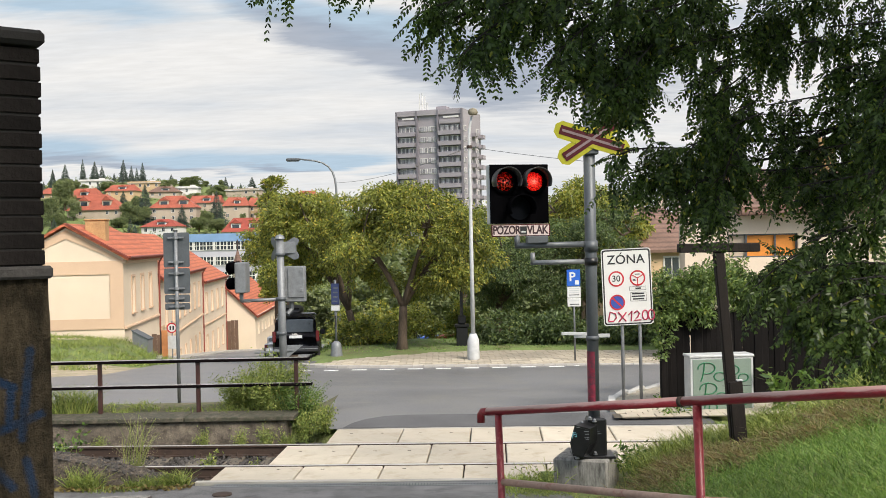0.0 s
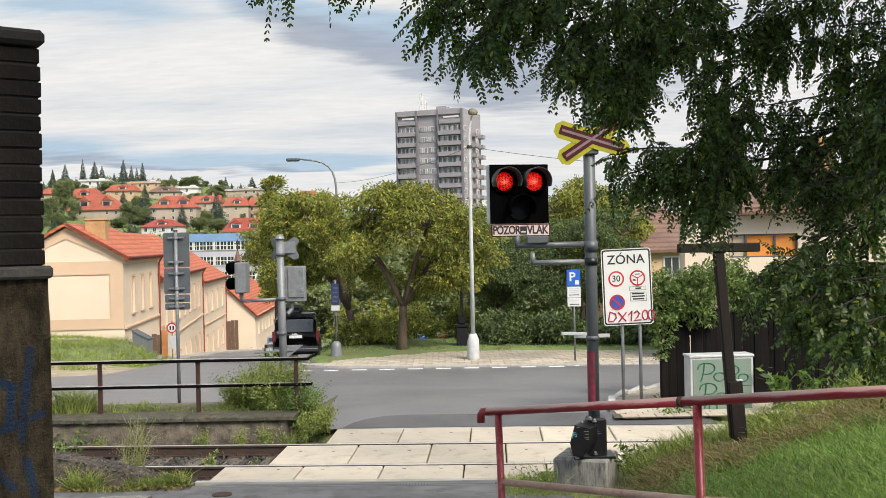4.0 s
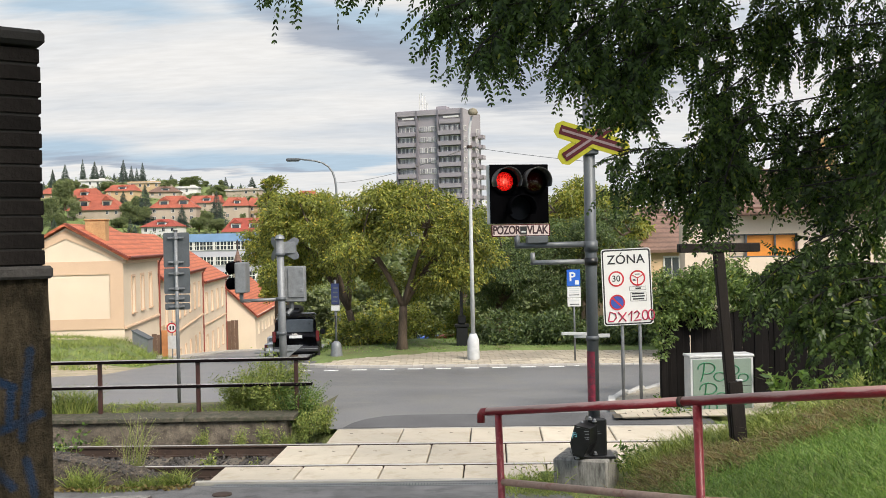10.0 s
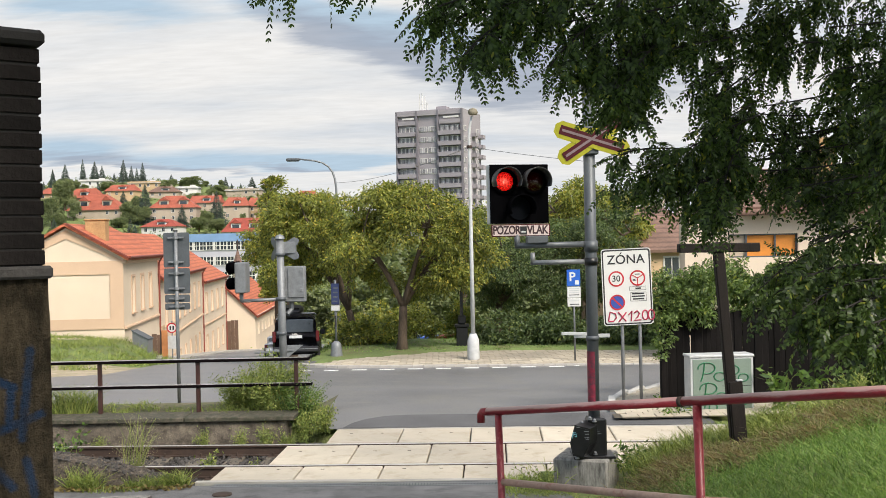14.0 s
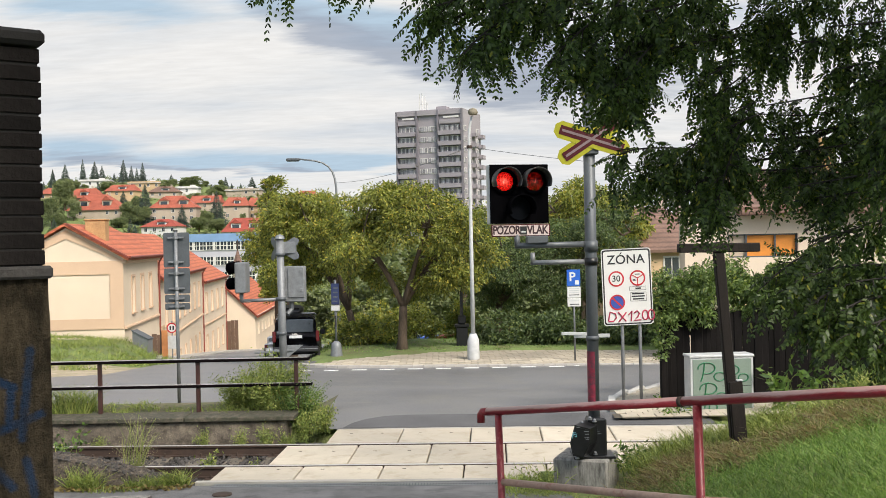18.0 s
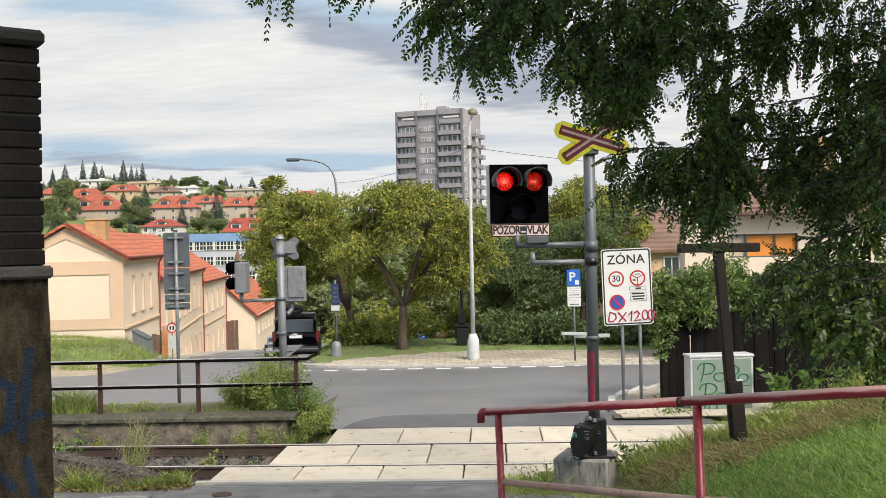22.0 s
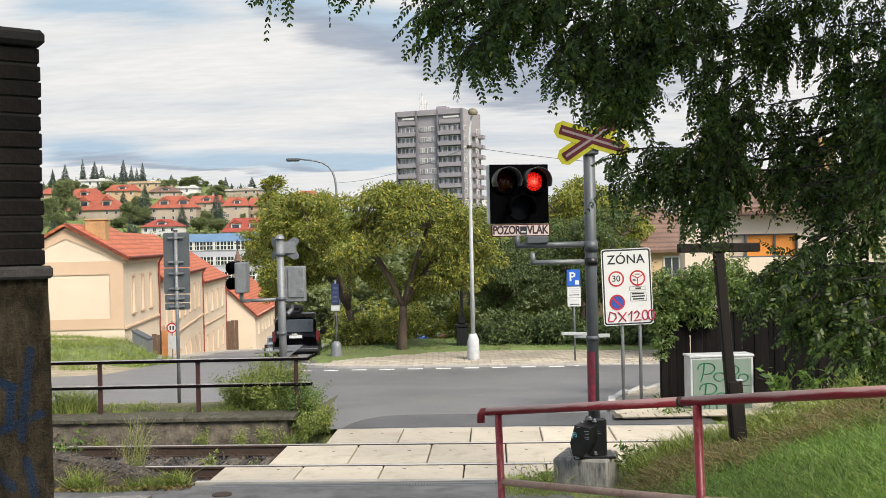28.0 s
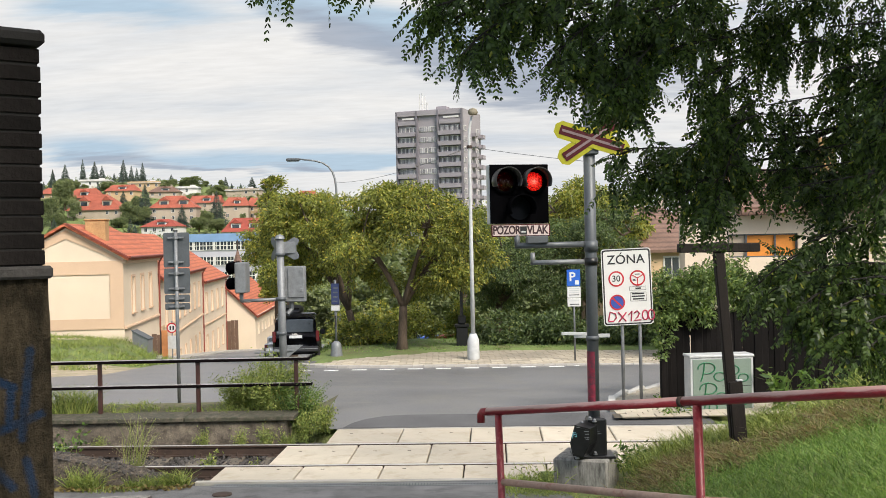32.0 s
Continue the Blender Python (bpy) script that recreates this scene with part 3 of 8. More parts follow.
# ballast bed: one trough of stones between ramp and retaining wall
solid("trackbed", Shape().box((-60, -1.52, -0.5), (60, 1.72, -0.215), 0.02), M_BALLAST, "dark gravel bed under the track", "ballast", "structure", m=TRACK)


def stones(n, u0, u1, v0, v1, z):
    s = Shape()
    ico = [(0, 0, 1), (0.9, 0, 0.4), (0.28, 0.85, 0.4), (-0.72, 0.53, 0.4), (-0.72, -0.53, 0.4), (0.28, -0.85, 0.4), (0.3, 0.2, -0.6)]
    fac = [(0, 1, 2), (0, 2, 3), (0, 3, 4), (0, 4, 5), (0, 5, 1), (1, 6, 2), (2, 6, 3), (3, 6, 4), (4, 6, 5), (5, 6, 1)]
    for _ in range(n):
        r = RNG.uniform(0.022, 0.052)
        m = pose(RNG.uniform(u0, u1), RNG.uniform(v0, v1), z + RNG.uniform(-0.01, 0.03), *RNG.uniform(0, 360, 3)) @ Matrix.Diagonal((r, r * RNG.uniform(0.6, 1), r * RNG.uniform(0.5, 0.9), 1))
        s.add(ico, fac, m)
    return s


solid("ballast_stones", stones(5200, -8.5, -1.7, -1.45, 1.68, -0.205), M_BALLAST, "loose grey-brown ballast stones along the rails", "gravel", "stuff", m=TRACK)
solid("ballast_stones", stones(500, 2.5, 8.0, -1.2, 1.3, -0.2), M_BALLAST, "loose ballast stones beside the crossing panels", "gravel", "stuff", m=TRACK)

sleeper_mesh = Shape().box((-0.12, -1.25, -0.36), (0.12, 1.25, -0.175), 0.015)
sl0 = None
for i in range(-14, 15):
    m = TRACK @ pose(i * 0.6 + 0.13, 0, 0)
    if abs(i * 0.6 + 0.13) < 2.2 and i > -4:
        continue
    if sl0 is None:
        sl0 = thing("sleeper", m, "weathered timber sleeper with rail fastenings", "sleeper", "track sleepers")
        part("beam", sleeper_mesh, M_SLEEPER, sl0)
        for v in (-0.7525, 0.7525):
            part("baseplate", Shape().box((-0.09, v - 0.17, -0.178), (0.09, v + 0.17, -0.162), 0.004), M_RUST, sl0)
            for s in (-1, 1):
                part("bolt", Shape().tube([(0, v + s * 0.11, -0.165), (0, v + s * 0.11, -0.11)], 0.018, 6), M_RUST, sl0)
    else:
        copy_thing(sl0, m)

# concrete deck panels in three rows
PITCH = 1.19


def deck(u0, n, v0, v1, group):
    me = None
    for k in range(n):
        m = TRACK @ pose(u0 + k * PITCH, 0, 0)
        if me is None:
            s = Shape().box((0.011, v0, -0.16), (PITCH - 0.011, v1, -0.004), 0.012)
            ob = solid("deck_panel", s, M_PANEL, "pale concrete crossing panel with lifting holes", "concrete panel", group=group, m=m)
            me = ob
            for du in (0.32, 0.86):
                part("lifting_hole", Shape().box((du - 0.025, (v0 + v1) / 2 + 0.18, -0.003), (du + 0.025, (v0 + v1) / 2 + 0.2, -0.001)), M_MATT, ob)
        else:
            copy_thing(me, m)


deck(-3.30 + 0.02, 5, -0.7525 - 0.86, -0.7525 - 0.075, "crossing panels before the track")
deck(-2.66, 6, -0.7525 + 0.10, 0.7525 - 0.10, "crossing panels between the rails")
deck(-2.05, 6, 0.7525 + 0.075, 0.7525 + 1.26, "crossing panels behind the track")
solid("edge_beam", Shape().box((-3.45, -1.72, -0.3), (2.4, -1.625, -0.006), 0.006), M_KERB, "narrow concrete edge beam along the crossing", "edge beam", "structure", m=TRACK)
solid("edge_beam", Shape().box((-2.05, 2.02, -0.3), (5.0, 2.10, -0.004), 0.006), M_KERB, "narrow concrete edge beam behind the crossing", "edge beam", "structure", m=TRACK)
# slotted drain across the ramp
dr = thing("slot_drain", TRACK @ pose(0, -1.98, 0.006), "steel slot drain grating across the asphalt", "drain", kind="structure")
part("channel", Shape().box((-3.1, -0.06, -0.05), (0.75, 0.06, -0.004)), M_MATT, dr)
bar = Shape().box((-0.012, -0.05, -0.004), (0.012, 0.05, 0.004)).mesh("grate_bar", M_GALV)
for k in range(96):
    part("grate_bar", bar, M_GALV, dr, m=pose(-3.08 + k * 0.04, 0, 0))
for v in (-0.062, 0.062):
    part("drain_edge", Shape().box((-3.12, v - 0.012, -0.01), (0.77, v + 0.012, 0.004)), M_GALV, dr)
solid("asphalt_strip", Shape().prism([(-1.95, 2.11), (4.6, 2.11), (4.6, 3.35), (-0.9, 3.35), (-1.3, 3.25), (-1.65, 2.95), (-1.85, 2.55)], 0.2, pose(0, 0, 0.006, -90, 0, 0)), M_PATCH, "dark asphalt strip behind the crossing panels", "asphalt", "structure", m=TRACK)
# sunk lids in the ramp
lid = thing("manhole_cover", pose(-4.25, 12.85, 0.012, -5, 0, 2), "square concrete-filled manhole cover set in asphalt", "manhole cover", kind="structure")
part("lid_frame", Shape().box((-0.36, -0.36, -0.05), (0.36, 0.36, 0.0), 0.005), M_RUST, lid)
part("lid_plate", Shape().box((-0.32, -0.32, -0.02), (0.32, 0.32, 0.006), 0.005), M_CONCRETE, lid)
lid = thing("valve_cover", pose(-2.98, 13.0, 0.012), "small round iron valve cover set in asphalt", "valve cover", kind="structure")
part("lid_plate", Shape().lathe([(0, 0.006), (0.10, 0.006), (0.13, 0.0), (0.13, -0.03)], 20), M_RUST, lid)

# ---- the retaining wall with its coping and railing ----
wall = thing("retaining_wall", pose(0, 16.85, 0, 0, 0, -1.0), "low stained concrete retaining wall with a mossy coping beside the track", "retaining wall", kind="structure")
part("wall_face", Shape().box((-14, 0.04, -0.5), (-2.75, 0.55, 0.26), 0.02), M_RETAIN, wall)
for k in range(6):
    part("coping_slab", Shape().box((-14 + k * 1.9, -0.03, 0.262), (-14 + k * 1.9 + 1.885, 0.60, 0.345), 0.015), M_COPING, wall)
s = Shape()
nx, ny = 70, 16
for j in range(ny + 1):
    for i in range(nx + 1):
        x, y = -7.4 + 3.75 * i / nx, 13.45 + 0.62 * j / ny
        top = float(np.interp(x, [-7.4, -5.9, -5.3, -4.75, -4.2, -3.8, -3.65], [0.47, 0.45, 0.40, 0.27, 0.13, 0.02, -0.1]))
        edge = min(1.0, j / 2.5) * min(1.0, (ny - j) / 2.5)
        s.v.append((x + 0.02 * noise.noise(Vector((x * 4, y * 4, 1))), y, -0.25 + (top + 0.25) * edge ** 0.6 + 0.05 * noise.noise(Vector((x * 5, y * 5, 0))) + 0.025 * noise.noise(Vector((x * 16, y * 16, 5)))))
s.f = [(j * (nx + 1) + i, j * (nx + 1) + i + 1, (j + 1) * (nx + 1) + i + 1, (j + 1) * (nx + 1) + i) for j in range(ny) for i in range(nx)]
solid("ramp_kerb", s, M_RUBBLE, "sloping worn concrete kerb at the end of the ramp", "kerb", "structure")

rl = thing("track_railing", pose(0, 17.42, 0, 0, 0, -0.5), "low brown steel railing with two dark rails along the track", "railing")
for x in (-9.6, -7.86, -6.12, -4.38, -2.64):
    part("post", Shape().box((x - 0.034, -0.034, 0.30), (x + 0.034, 0.034, 1.24 + 0.012 * (-x - 2.4)), 0.008), M_BROWNRAIL, rl)
for nm, z, x1, w in (("top_rail", 1.232, -2.40, 0.085), ("middle_rail", 0.785, -2.36, 0.075)):
    r_ = part(nm, Shape().box((-10.2, -w, z), (x1, w, z + 0.05), 0.008), M_DARKRAIL, rl)
    # thin pale strip added as the highlight along each dark rail
    part("worn_top", Shape().box((-10.2, -w + 0.012, z + 0.0495), (x1 - 0.02, w - 0.03, z + 0.0535)), M_RAILGLEAM, r_, "pale strip coloured as sky gleam on the rail's upper face")
sheet("verge", np.linspace(-14, -2.35, 40), np.linspace(17.42, 21.6, 16), verge_z, M_SOIL, "earthy verge behind the retaining wall", lift=0.008)

# ---- the red handrail ----
hr = thing("handrail", pose(0, 0, 0), "red tubular steel handrail with chipped paint along the ramp", "handrail")
HA, HB = Vector((0.26, 6.20, 2.215)), Vector((2.30, 3.55, 2.745))
axis = HB - HA
part("end_bend", Shape().tube([HA + Vector((0.0, 0.0, 0.0)), HA + Vector((-0.03, 0.03, -0.004)), HA + Vector((-0.042, 0.045, -0.025)), HA + Vector((-0.043, 0.046, -0.075))], 0.025, 12), M_REDPAINT, hr, smooth=True)
TUBE = Matrix.Translation(HA) @ axis.to_track_quat("X", "Z").to_matrix().to_4x4()
HL = axis.length
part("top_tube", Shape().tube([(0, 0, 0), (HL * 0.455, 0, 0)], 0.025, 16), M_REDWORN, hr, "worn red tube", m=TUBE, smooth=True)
part("coupling", Shape().tube([(HL * 0.452, 0, 0), (HL * 0.459, 0, 0)], 0.0265, 16), M_RUST, hr, m=TUBE, smooth=True)
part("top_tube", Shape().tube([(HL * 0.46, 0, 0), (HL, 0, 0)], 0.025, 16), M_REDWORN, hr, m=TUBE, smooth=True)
for k in (0.03, 0.485, 0.95):
    p = HA + axis * k
    base = float(bank_z(p.x, p.y)) - 0.05
    part("post", Shape().tube([(p.x + 0.035, p.y, base), (p.x, p.y, p.z - 0.02)], 0.023, 14), M_REDPAINT, hr, smooth=True)
part("lower_tube", Shape().tube([HA + axis * 0.03 + Vector((0.015, 0, -0.44)), HA + axis * 0.485 + Vector((0.02, 0, -0.50)), HA + axis * 0.95 + Vector((0.02, 0, -0.5))], 0.022, 12), M_RAILBARE, hr, smooth=True)

# ---- grass bank ----
sheet("grass_bank", np.linspace(1.3, 12, 60), np.linspace(-3, 13.9, 80), bank_z, M_LAWN, "mown green grass bank beside the ramp", lift=0.02)

# ---- brick pillar ----
PILX, PILY = 0.0, 0.0
pil = thing("brick_pillar", pose(-1.79, 4.44, 0, 0, 0, 36), "brick pillar coloured shade-dark on a rough rendered base beside the ramp", "wall", kind="structure")
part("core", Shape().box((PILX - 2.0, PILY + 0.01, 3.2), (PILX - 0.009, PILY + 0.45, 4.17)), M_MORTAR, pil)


# ---- the crossing signal ----
sg = thing("crossing_signal", pose(1.93, 12.9, 0.45), "grey-posted railway crossing signal with two red lamps and a warning cross", "crossing signal")
LOCALZ = -0.45
part("pole", Shape().tube([(0, 0, 0), (0, 0, 4.85)], 0.076, 20), M_GREY, sg, smooth=True)
part("red_sprayed_band", Shape().lathe([(0.0778, 0.62), (0.0778, 1.36)], 20, None, "z", 150, 130), M_POLESPRAY, sg, "red sprayed paint on the pole", smooth=True)
part("pole_foot", Shape().box((-0.10, -0.15, 0), (0.14, 0.15, 0.50), 0.025), M_BOXBLACK, sg)
part("base_flange", Shape().box((-0.30, -0.22, -0.012), (0.24, 0.2, 0.022), 0.006), M_BOXBLACK, sg)
out = [(-0.30, 0.46), (-0.107, 0.405), (-0.115, 0.20), (-0.20, 0.04), (-0.33, 0.065), (-0.364, 0.23)]
n = len(out)
front = [(x, -0.34, z) for x, z in out]
rear = [(x + 0.17, -0.08, z + 0.02) for x, z in out]
bx = part("drive_box", Shape().add(front + rear, [tuple(range(n)), tuple(range(2 * n - 1, n - 1, -1))] + [(k, n + k, n + (k + 1) % n, (k + 1) % n) for k in range(n)]), M_BOXBLACK, sg, "black cast drive housing with scratched marks")
part("cover_plate", Shape().prism([(-0.235 + (x + 0.235) * 0.9, 0.24 + (z - 0.24) * 0.9) for x, z in out], 0.008, pose(0, -0.348, 0)), M_BOXBLACK, bx)
for x, y, z in ((-0.19, -0.2, 0.455), (-0.02, -0.16, 0.47), (-0.08, -0.16, 0.50), (-0.27, -0.30, 0.03), (-0.02, -0.17, 0.05)):
    part("bolt", Shape().lathe([(0.0, 0.03), (0.012, 0.03), (0.022, 0.018), (0.022, 0.0), (0.03, 0.0), (0.03, -0.01)], 10, pose(x, y, z)), M_GALV, bx, "bright steel bolt")
for x0, x1, z in ((-0.28, -0.235, 0.425), (-0.185, -0.125, 0.37), (-0.175, -0.125, 0.335), (-0.18, -0.12, 0.29), (-0.165, -0.12, 0.27)):
    part("scratched_mark", Shape().box((x0, -0.3515, z), (x1, -0.3485, z + 0.010)), M_GALV, bx)
for z, w in ((0.36, 0.07), (0.33, 0.09), (0.30, 0.11)):
    part("scratched_mark", Shape().box((-0.045, -0.1535, z), (-0.045 + w, -0.1505, z + 0.007)), M_GREY, bx)
part("sprayed_tag", Shape().tube([(-0.335, -0.352, 0.29), (-0.32, -0.352, 0.37), (-0.295, -0.352, 0.365), (-0.315, -0.352, 0.335), (-0.275, -0.352, 0.35), (-0.285, -0.352, 0.31), (-0.305, -0.352, 0.315)], 0.007, 5), M_TEAL, bx)
part("collar", Shape().tube([(0, 0, 2.66), (0, 0, 2.80)], 0.092, 20), M_GREY, sg, smooth=True)
part("collar", Shape().tube([(0, 0, 2.48), (0, 0, 2.58)], 0.090, 20), M_BOXBLACK, sg, smooth=True)
part("collar", Shape().tube([(0, 0, 1.50), (0, 0, 1.56)], 0.088, 20), M_GREY, sg, smooth=True)
part("upper_arm", Shape().tube([(-0.08, 0, 2.755), (-0.96, 0, 2.755)], 0.04, 14).tube([(-0.96, 0, 2.72), (-0.96, 0, 2.90)], 0.036, 14), M_GREY, sg, smooth=True)
part("lower_arm", Shape().tube([(-0.08, 0, 2.53), (-0.76, 0, 2.53)], 0.032, 14).tube([(-0.76, 0, 2.50), (-0.76, 0, 2.66)], 0.03, 14), M_GALV, sg, smooth=True)
part("junction_box", Shape().box((-0.84, -0.08, 2.78), (-0.56, 0.1, 2.88), 0.01), M_GREY, sg)
# two clipped boards behind the crossing post
part("side_board", Shape().box((-0.46, -0.02, 1.56), (-0.02, 0.012, 1.60), 0.004, Matrix.Rotation(radians(2), 4, "Y")), M_LGREY, sg)
part("side_board", Shape().box((-0.20, 0.30, 1.50), (0.28, 0.33, 1.55), 0.004), M_LGREY, sg)

# the lamp head, turned to face down the ramp
HEAD = pose(-0.93, 0.05, 0, 0, 0, 12) @ pose(0.93, -0.05, 0)
BX0, BX1, BZ0, BZ1 = -1.33, -0.53, 3.04, 3.82
hd = part("lamp_head", Shape().box((BX0, 0.02, BZ0), (BX1, 0.17, BZ1), 0.012), M_LGREY, sg, "pale grey back case", m=HEAD)
part("face_shield", Shape().box((BX0 + 0.006, -0.012, BZ0 + 0.006), (BX1 - 0.006, 0.018, BZ1 - 0.006), 0.004), M_MATT, hd, "matt black shield")
LX = ((-1.135, 3.592), (-0.735, 3.588))
PITCHL = 0.010


def striped(r, half, material, parent, name, y, lit):
    """Vertical strips of width half, every PITCHL, cut to a disc of radius r."""
    s = Shape()
    k = -int(r / PITCHL)
    while k * PITCHL < r:
        x0 = k * PITCHL
        xm = x0 + half / 2
        if abs(xm) < r * 0.98:
            h = math.sqrt(r * r - xm * xm)
            s.add([(x0, 0, -h), (x0 + half, 0, -h), (x0 + half, 0, h), (x0, 0, h)], [(0, 1, 2, 3)])
        k += 1
    return s


boards = []
for cx, cz in LX:
    lamp = new("red_lamp")
    lamp.parent = sg
    lamp.matrix_basis = HEAD @ pose(cx, -0.02, cz)
    tagged(lamp, "round red warning lamp under a curved black hood")
    ring = Shape().lathe([(0.128, 0.02), (0.166, 0.02), (0.166, -0.01), (0.128, -0.01), (0.128, 0.02)], 32, Matrix.Rotation(radians(90), 4, "X"))
    part("lamp_ring", ring, M_MATT, lamp, smooth=True)
    hood = Shape().lathe([(0.166, 0.02), (0.166, 0.24), (0.176, 0.24), (0.176, 0.02)], 28, Matrix.Rotation(radians(90), 4, "X"), start=-25, sweep=230)
    part("hood", hood, M_HOOD, lamp, smooth=True)
    backing = Shape().lathe([(0.0, 0.0), (0.130, 0.0), (0.130, -0.004)], 32, pose(0, -0.0035, 0) @ Matrix.Rotation(radians(90), 4, "X"))
    part("lamp_back", backing, M_LEDOFF, lamp)
    part("slotted_mask", striped(0.128, PITCHL * 0.56, M_LEDOFF, lamp, "slotted_mask", 0, False), M_LEDOFF, lamp, m=pose(-0.0003, -0.0109, 0))
    # the strip board slides half a slot behind the mask: its strips show or hide
    b = part("led_board", striped(0.122, PITCHL * 0.44, M_REDGLOW, lamp, "led_board", 0, True), M_REDGLOW, lamp, "board of red light strips", m=pose(0, -0.0105, 0))
    boards.append(b)
    cover = Shape().lathe([(0.0, 0.042), (0.05, 0.039), (0.09, 0.031), (0.127, 0.018)], 28, Matrix.Rotation(radians(90), 4, "X"))
    part("lens", cover, M_REDLENS, lamp, smooth=True)
lamp = new("white_lamp")
lamp.parent = sg
lamp.matrix_basis = HEAD @ pose(-0.94, -0.02, 3.24)
tagged(lamp, "unlit third lamp under a black hood")
part("lens", Shape().lathe([(0.0, 0.04), (0.08, 0.03), (0.15, 0.01)], 28, Matrix.Rotation(radians(90), 4, "X")), M_SMOKELENS, lamp, smooth=True)
part("hood", Shape().lathe([(0.166, 0.0), (0.166, 0.22), (0.176, 0.22), (0.176, 0.0)], 28, Matrix.Rotation(radians(90), 4, "X"), start=-25, sweep=230), M_MATT, lamp, smooth=True)

# warning plate under the head
wp = part("warning_plate", Shape().box((BX0 + 0.01, -0.02, BZ0 - 0.165), (BX1 + 0.005, -0.005, BZ0 - 0.005), 0.004), M_MAROON, sg, "pale plate with dark red lettering", m=HEAD)
part("plate_face", Shape().box((BX0 + 0.025, -0.024, BZ0 - 0.152), (BX1 - 0.01, -0.0205, BZ0 - 0.018)), M_PLATEPINK, wp)
part("plate_lettering", lettering("POZOR", 0.142, 0.001, 0.0045, 0.93), M_PLATEDARK, wp, m=pose(BX0 + 0.212, -0.0265, BZ0 - 0.085) @ Matrix.Diagonal((0.80, 1, 1.05, 1)))
part("plate_lettering", lettering("VLAK", 0.142, 0.001, 0.0045, 0.93), M_PLATEDARK, wp, m=pose(BX0 + 0.632, -0.0265, BZ0 - 0.085) @ Matrix.Diagonal((0.86, 1, 1.05, 1)))
part("sticker", Shape().box((-0.935, -0.031, BZ0 - 0.14), (-0.845, -0.029, BZ0 - 0.035)), M_SIGNBLACK, wp, "small dark sticker")
part("sticker_mark", Shape().box((-0.92, -0.033, BZ0 - 0.115), (-0.86, -0.0315, BZ0 - 0.095)), M_LGREY, wp)

# the warning cross: two arms with yellow edges
for tilt, y, proud in ((-18.0, -0.129, 0.003), (33.0, -0.125, 0.0072)):
    m = pose(0.02, y, 4.115) @ Matrix.Rotation(radians(-tilt), 4, "Y")
    a, h = 0.50, 0.115
    o = [(-a, -h * 0.45), (-a + 0.07, -h), (a - 0.07, -h), (a, -h * 0.45), (a, h * 0.45), (a - 0.07, h), (-a + 0.07, h), (-a, h * 0.45)]
    arm = part("cross_arm", Shape().prism(o, 0.003, m), M_SIGNYELLOW, sg, "yellow-edged arm of the warning cross")
    part("red_border", Shape().box((-a + 0.07, -proud, -0.06), (a - 0.07, -0.0005, 0.06), 0, m), M_MAROON, arm)
    part("white_stripe", Shape().box((-a + 0.10, -proud - 0.003, -0.016), (a - 0.10, -proud - 0.0005, 0.016), 0, m), M_CROSSFILL, arm)
part("cross_bracket", Shape().box((-0.11, -0.11, 3.92), (0.11, 0.06, 3.99), 0.01), M_GREY, sg)

solid("foundation_block", Shape().box((-0.36, -0.34, -0.5), (0.36, 0.34, 0.445), 0.03), M_BLOCK, "weathered concrete foundation block of the signal", "foundation", m=pose(1.83, 13.0, 0.0, 0, 0, -22))

# ---- zone sign on two posts ----
zs = thing("zone_sign", pose(3.62, 19.5, -0.3, 0, 0, 0), "white zone traffic sign with black border on two galvanised posts", "traffic sign")
for x in (-0.1, 0.25):
    part("post", Shape().tube([(x, 0.06, -0.05), (x, 0.06, 3.2)], 0.034, 12), M_GALV, zs, smooth=True)
TILT = Matrix.Rotation(radians(-1.6), 4, "Y")


def rounded(w, h, r, n=5):
    pts = []
    for cx, cz, a0 in ((w - r, h - r, 0), (-w + r, h - r, 90), (-w + r, -h + r, 180), (w - r, -h + r, 270)):
        pts += [(cx + r * math.cos(radians(a0 + 90 * k / n)), cz + r * math.sin(radians(a0 + 90 * k / n))) for k in range(n + 1)]
    return pts


bd = part("board", Shape().prism(rounded(0.49, 0.755, 0.06), 0.02, pose(0, 0, 2.60) @ TILT), M_SIGNWHITE, zs)
ZB = pose(0, -0.002, 2.60) @ TILT


def flat_ring(r0, r1, m, n=36):
    s = Shape()
    return s.lathe([(r0, 0.0), (r1, 0.0), (r1, -0.002)], n, m @ Matrix.Rotation(radians(90), 4, "X"))


def disc(r, m, n=36):
    return Shape().add([(r * math.cos(2 * math.pi * k / n), 0, r * math.sin(2 * math.pi * k / n)) for k in range(n)], [tuple(range(n))], m)


outer, inner = rounded(0.475, 0.74, 0.055), rounded(0.447, 0.712, 0.045)
n = len(outer)
part("border", Shape().add([(x, 0, z) for x, z in outer + inner], [(k, (k + 1) % n, n + (k + 1) % n, n + k) for k in range(n)], ZB), M_SIGNBLACK, bd)
part("lettering", lettering("ZÓNA", 0.25, 0.0008, 0.003, 1.04), M_SIGNBLACK, bd, m=ZB @ pose(-0.005, -0.001, 0.535))


def round_sign(x, z, r, face, ring):
    part("disc", disc(r * 0.99, ZB @ pose(x, -0.001, z)), face, bd)
    part("ring", flat_ring(r * 0.8, r, ZB @ pose(x, -0.003, z)), ring, bd)


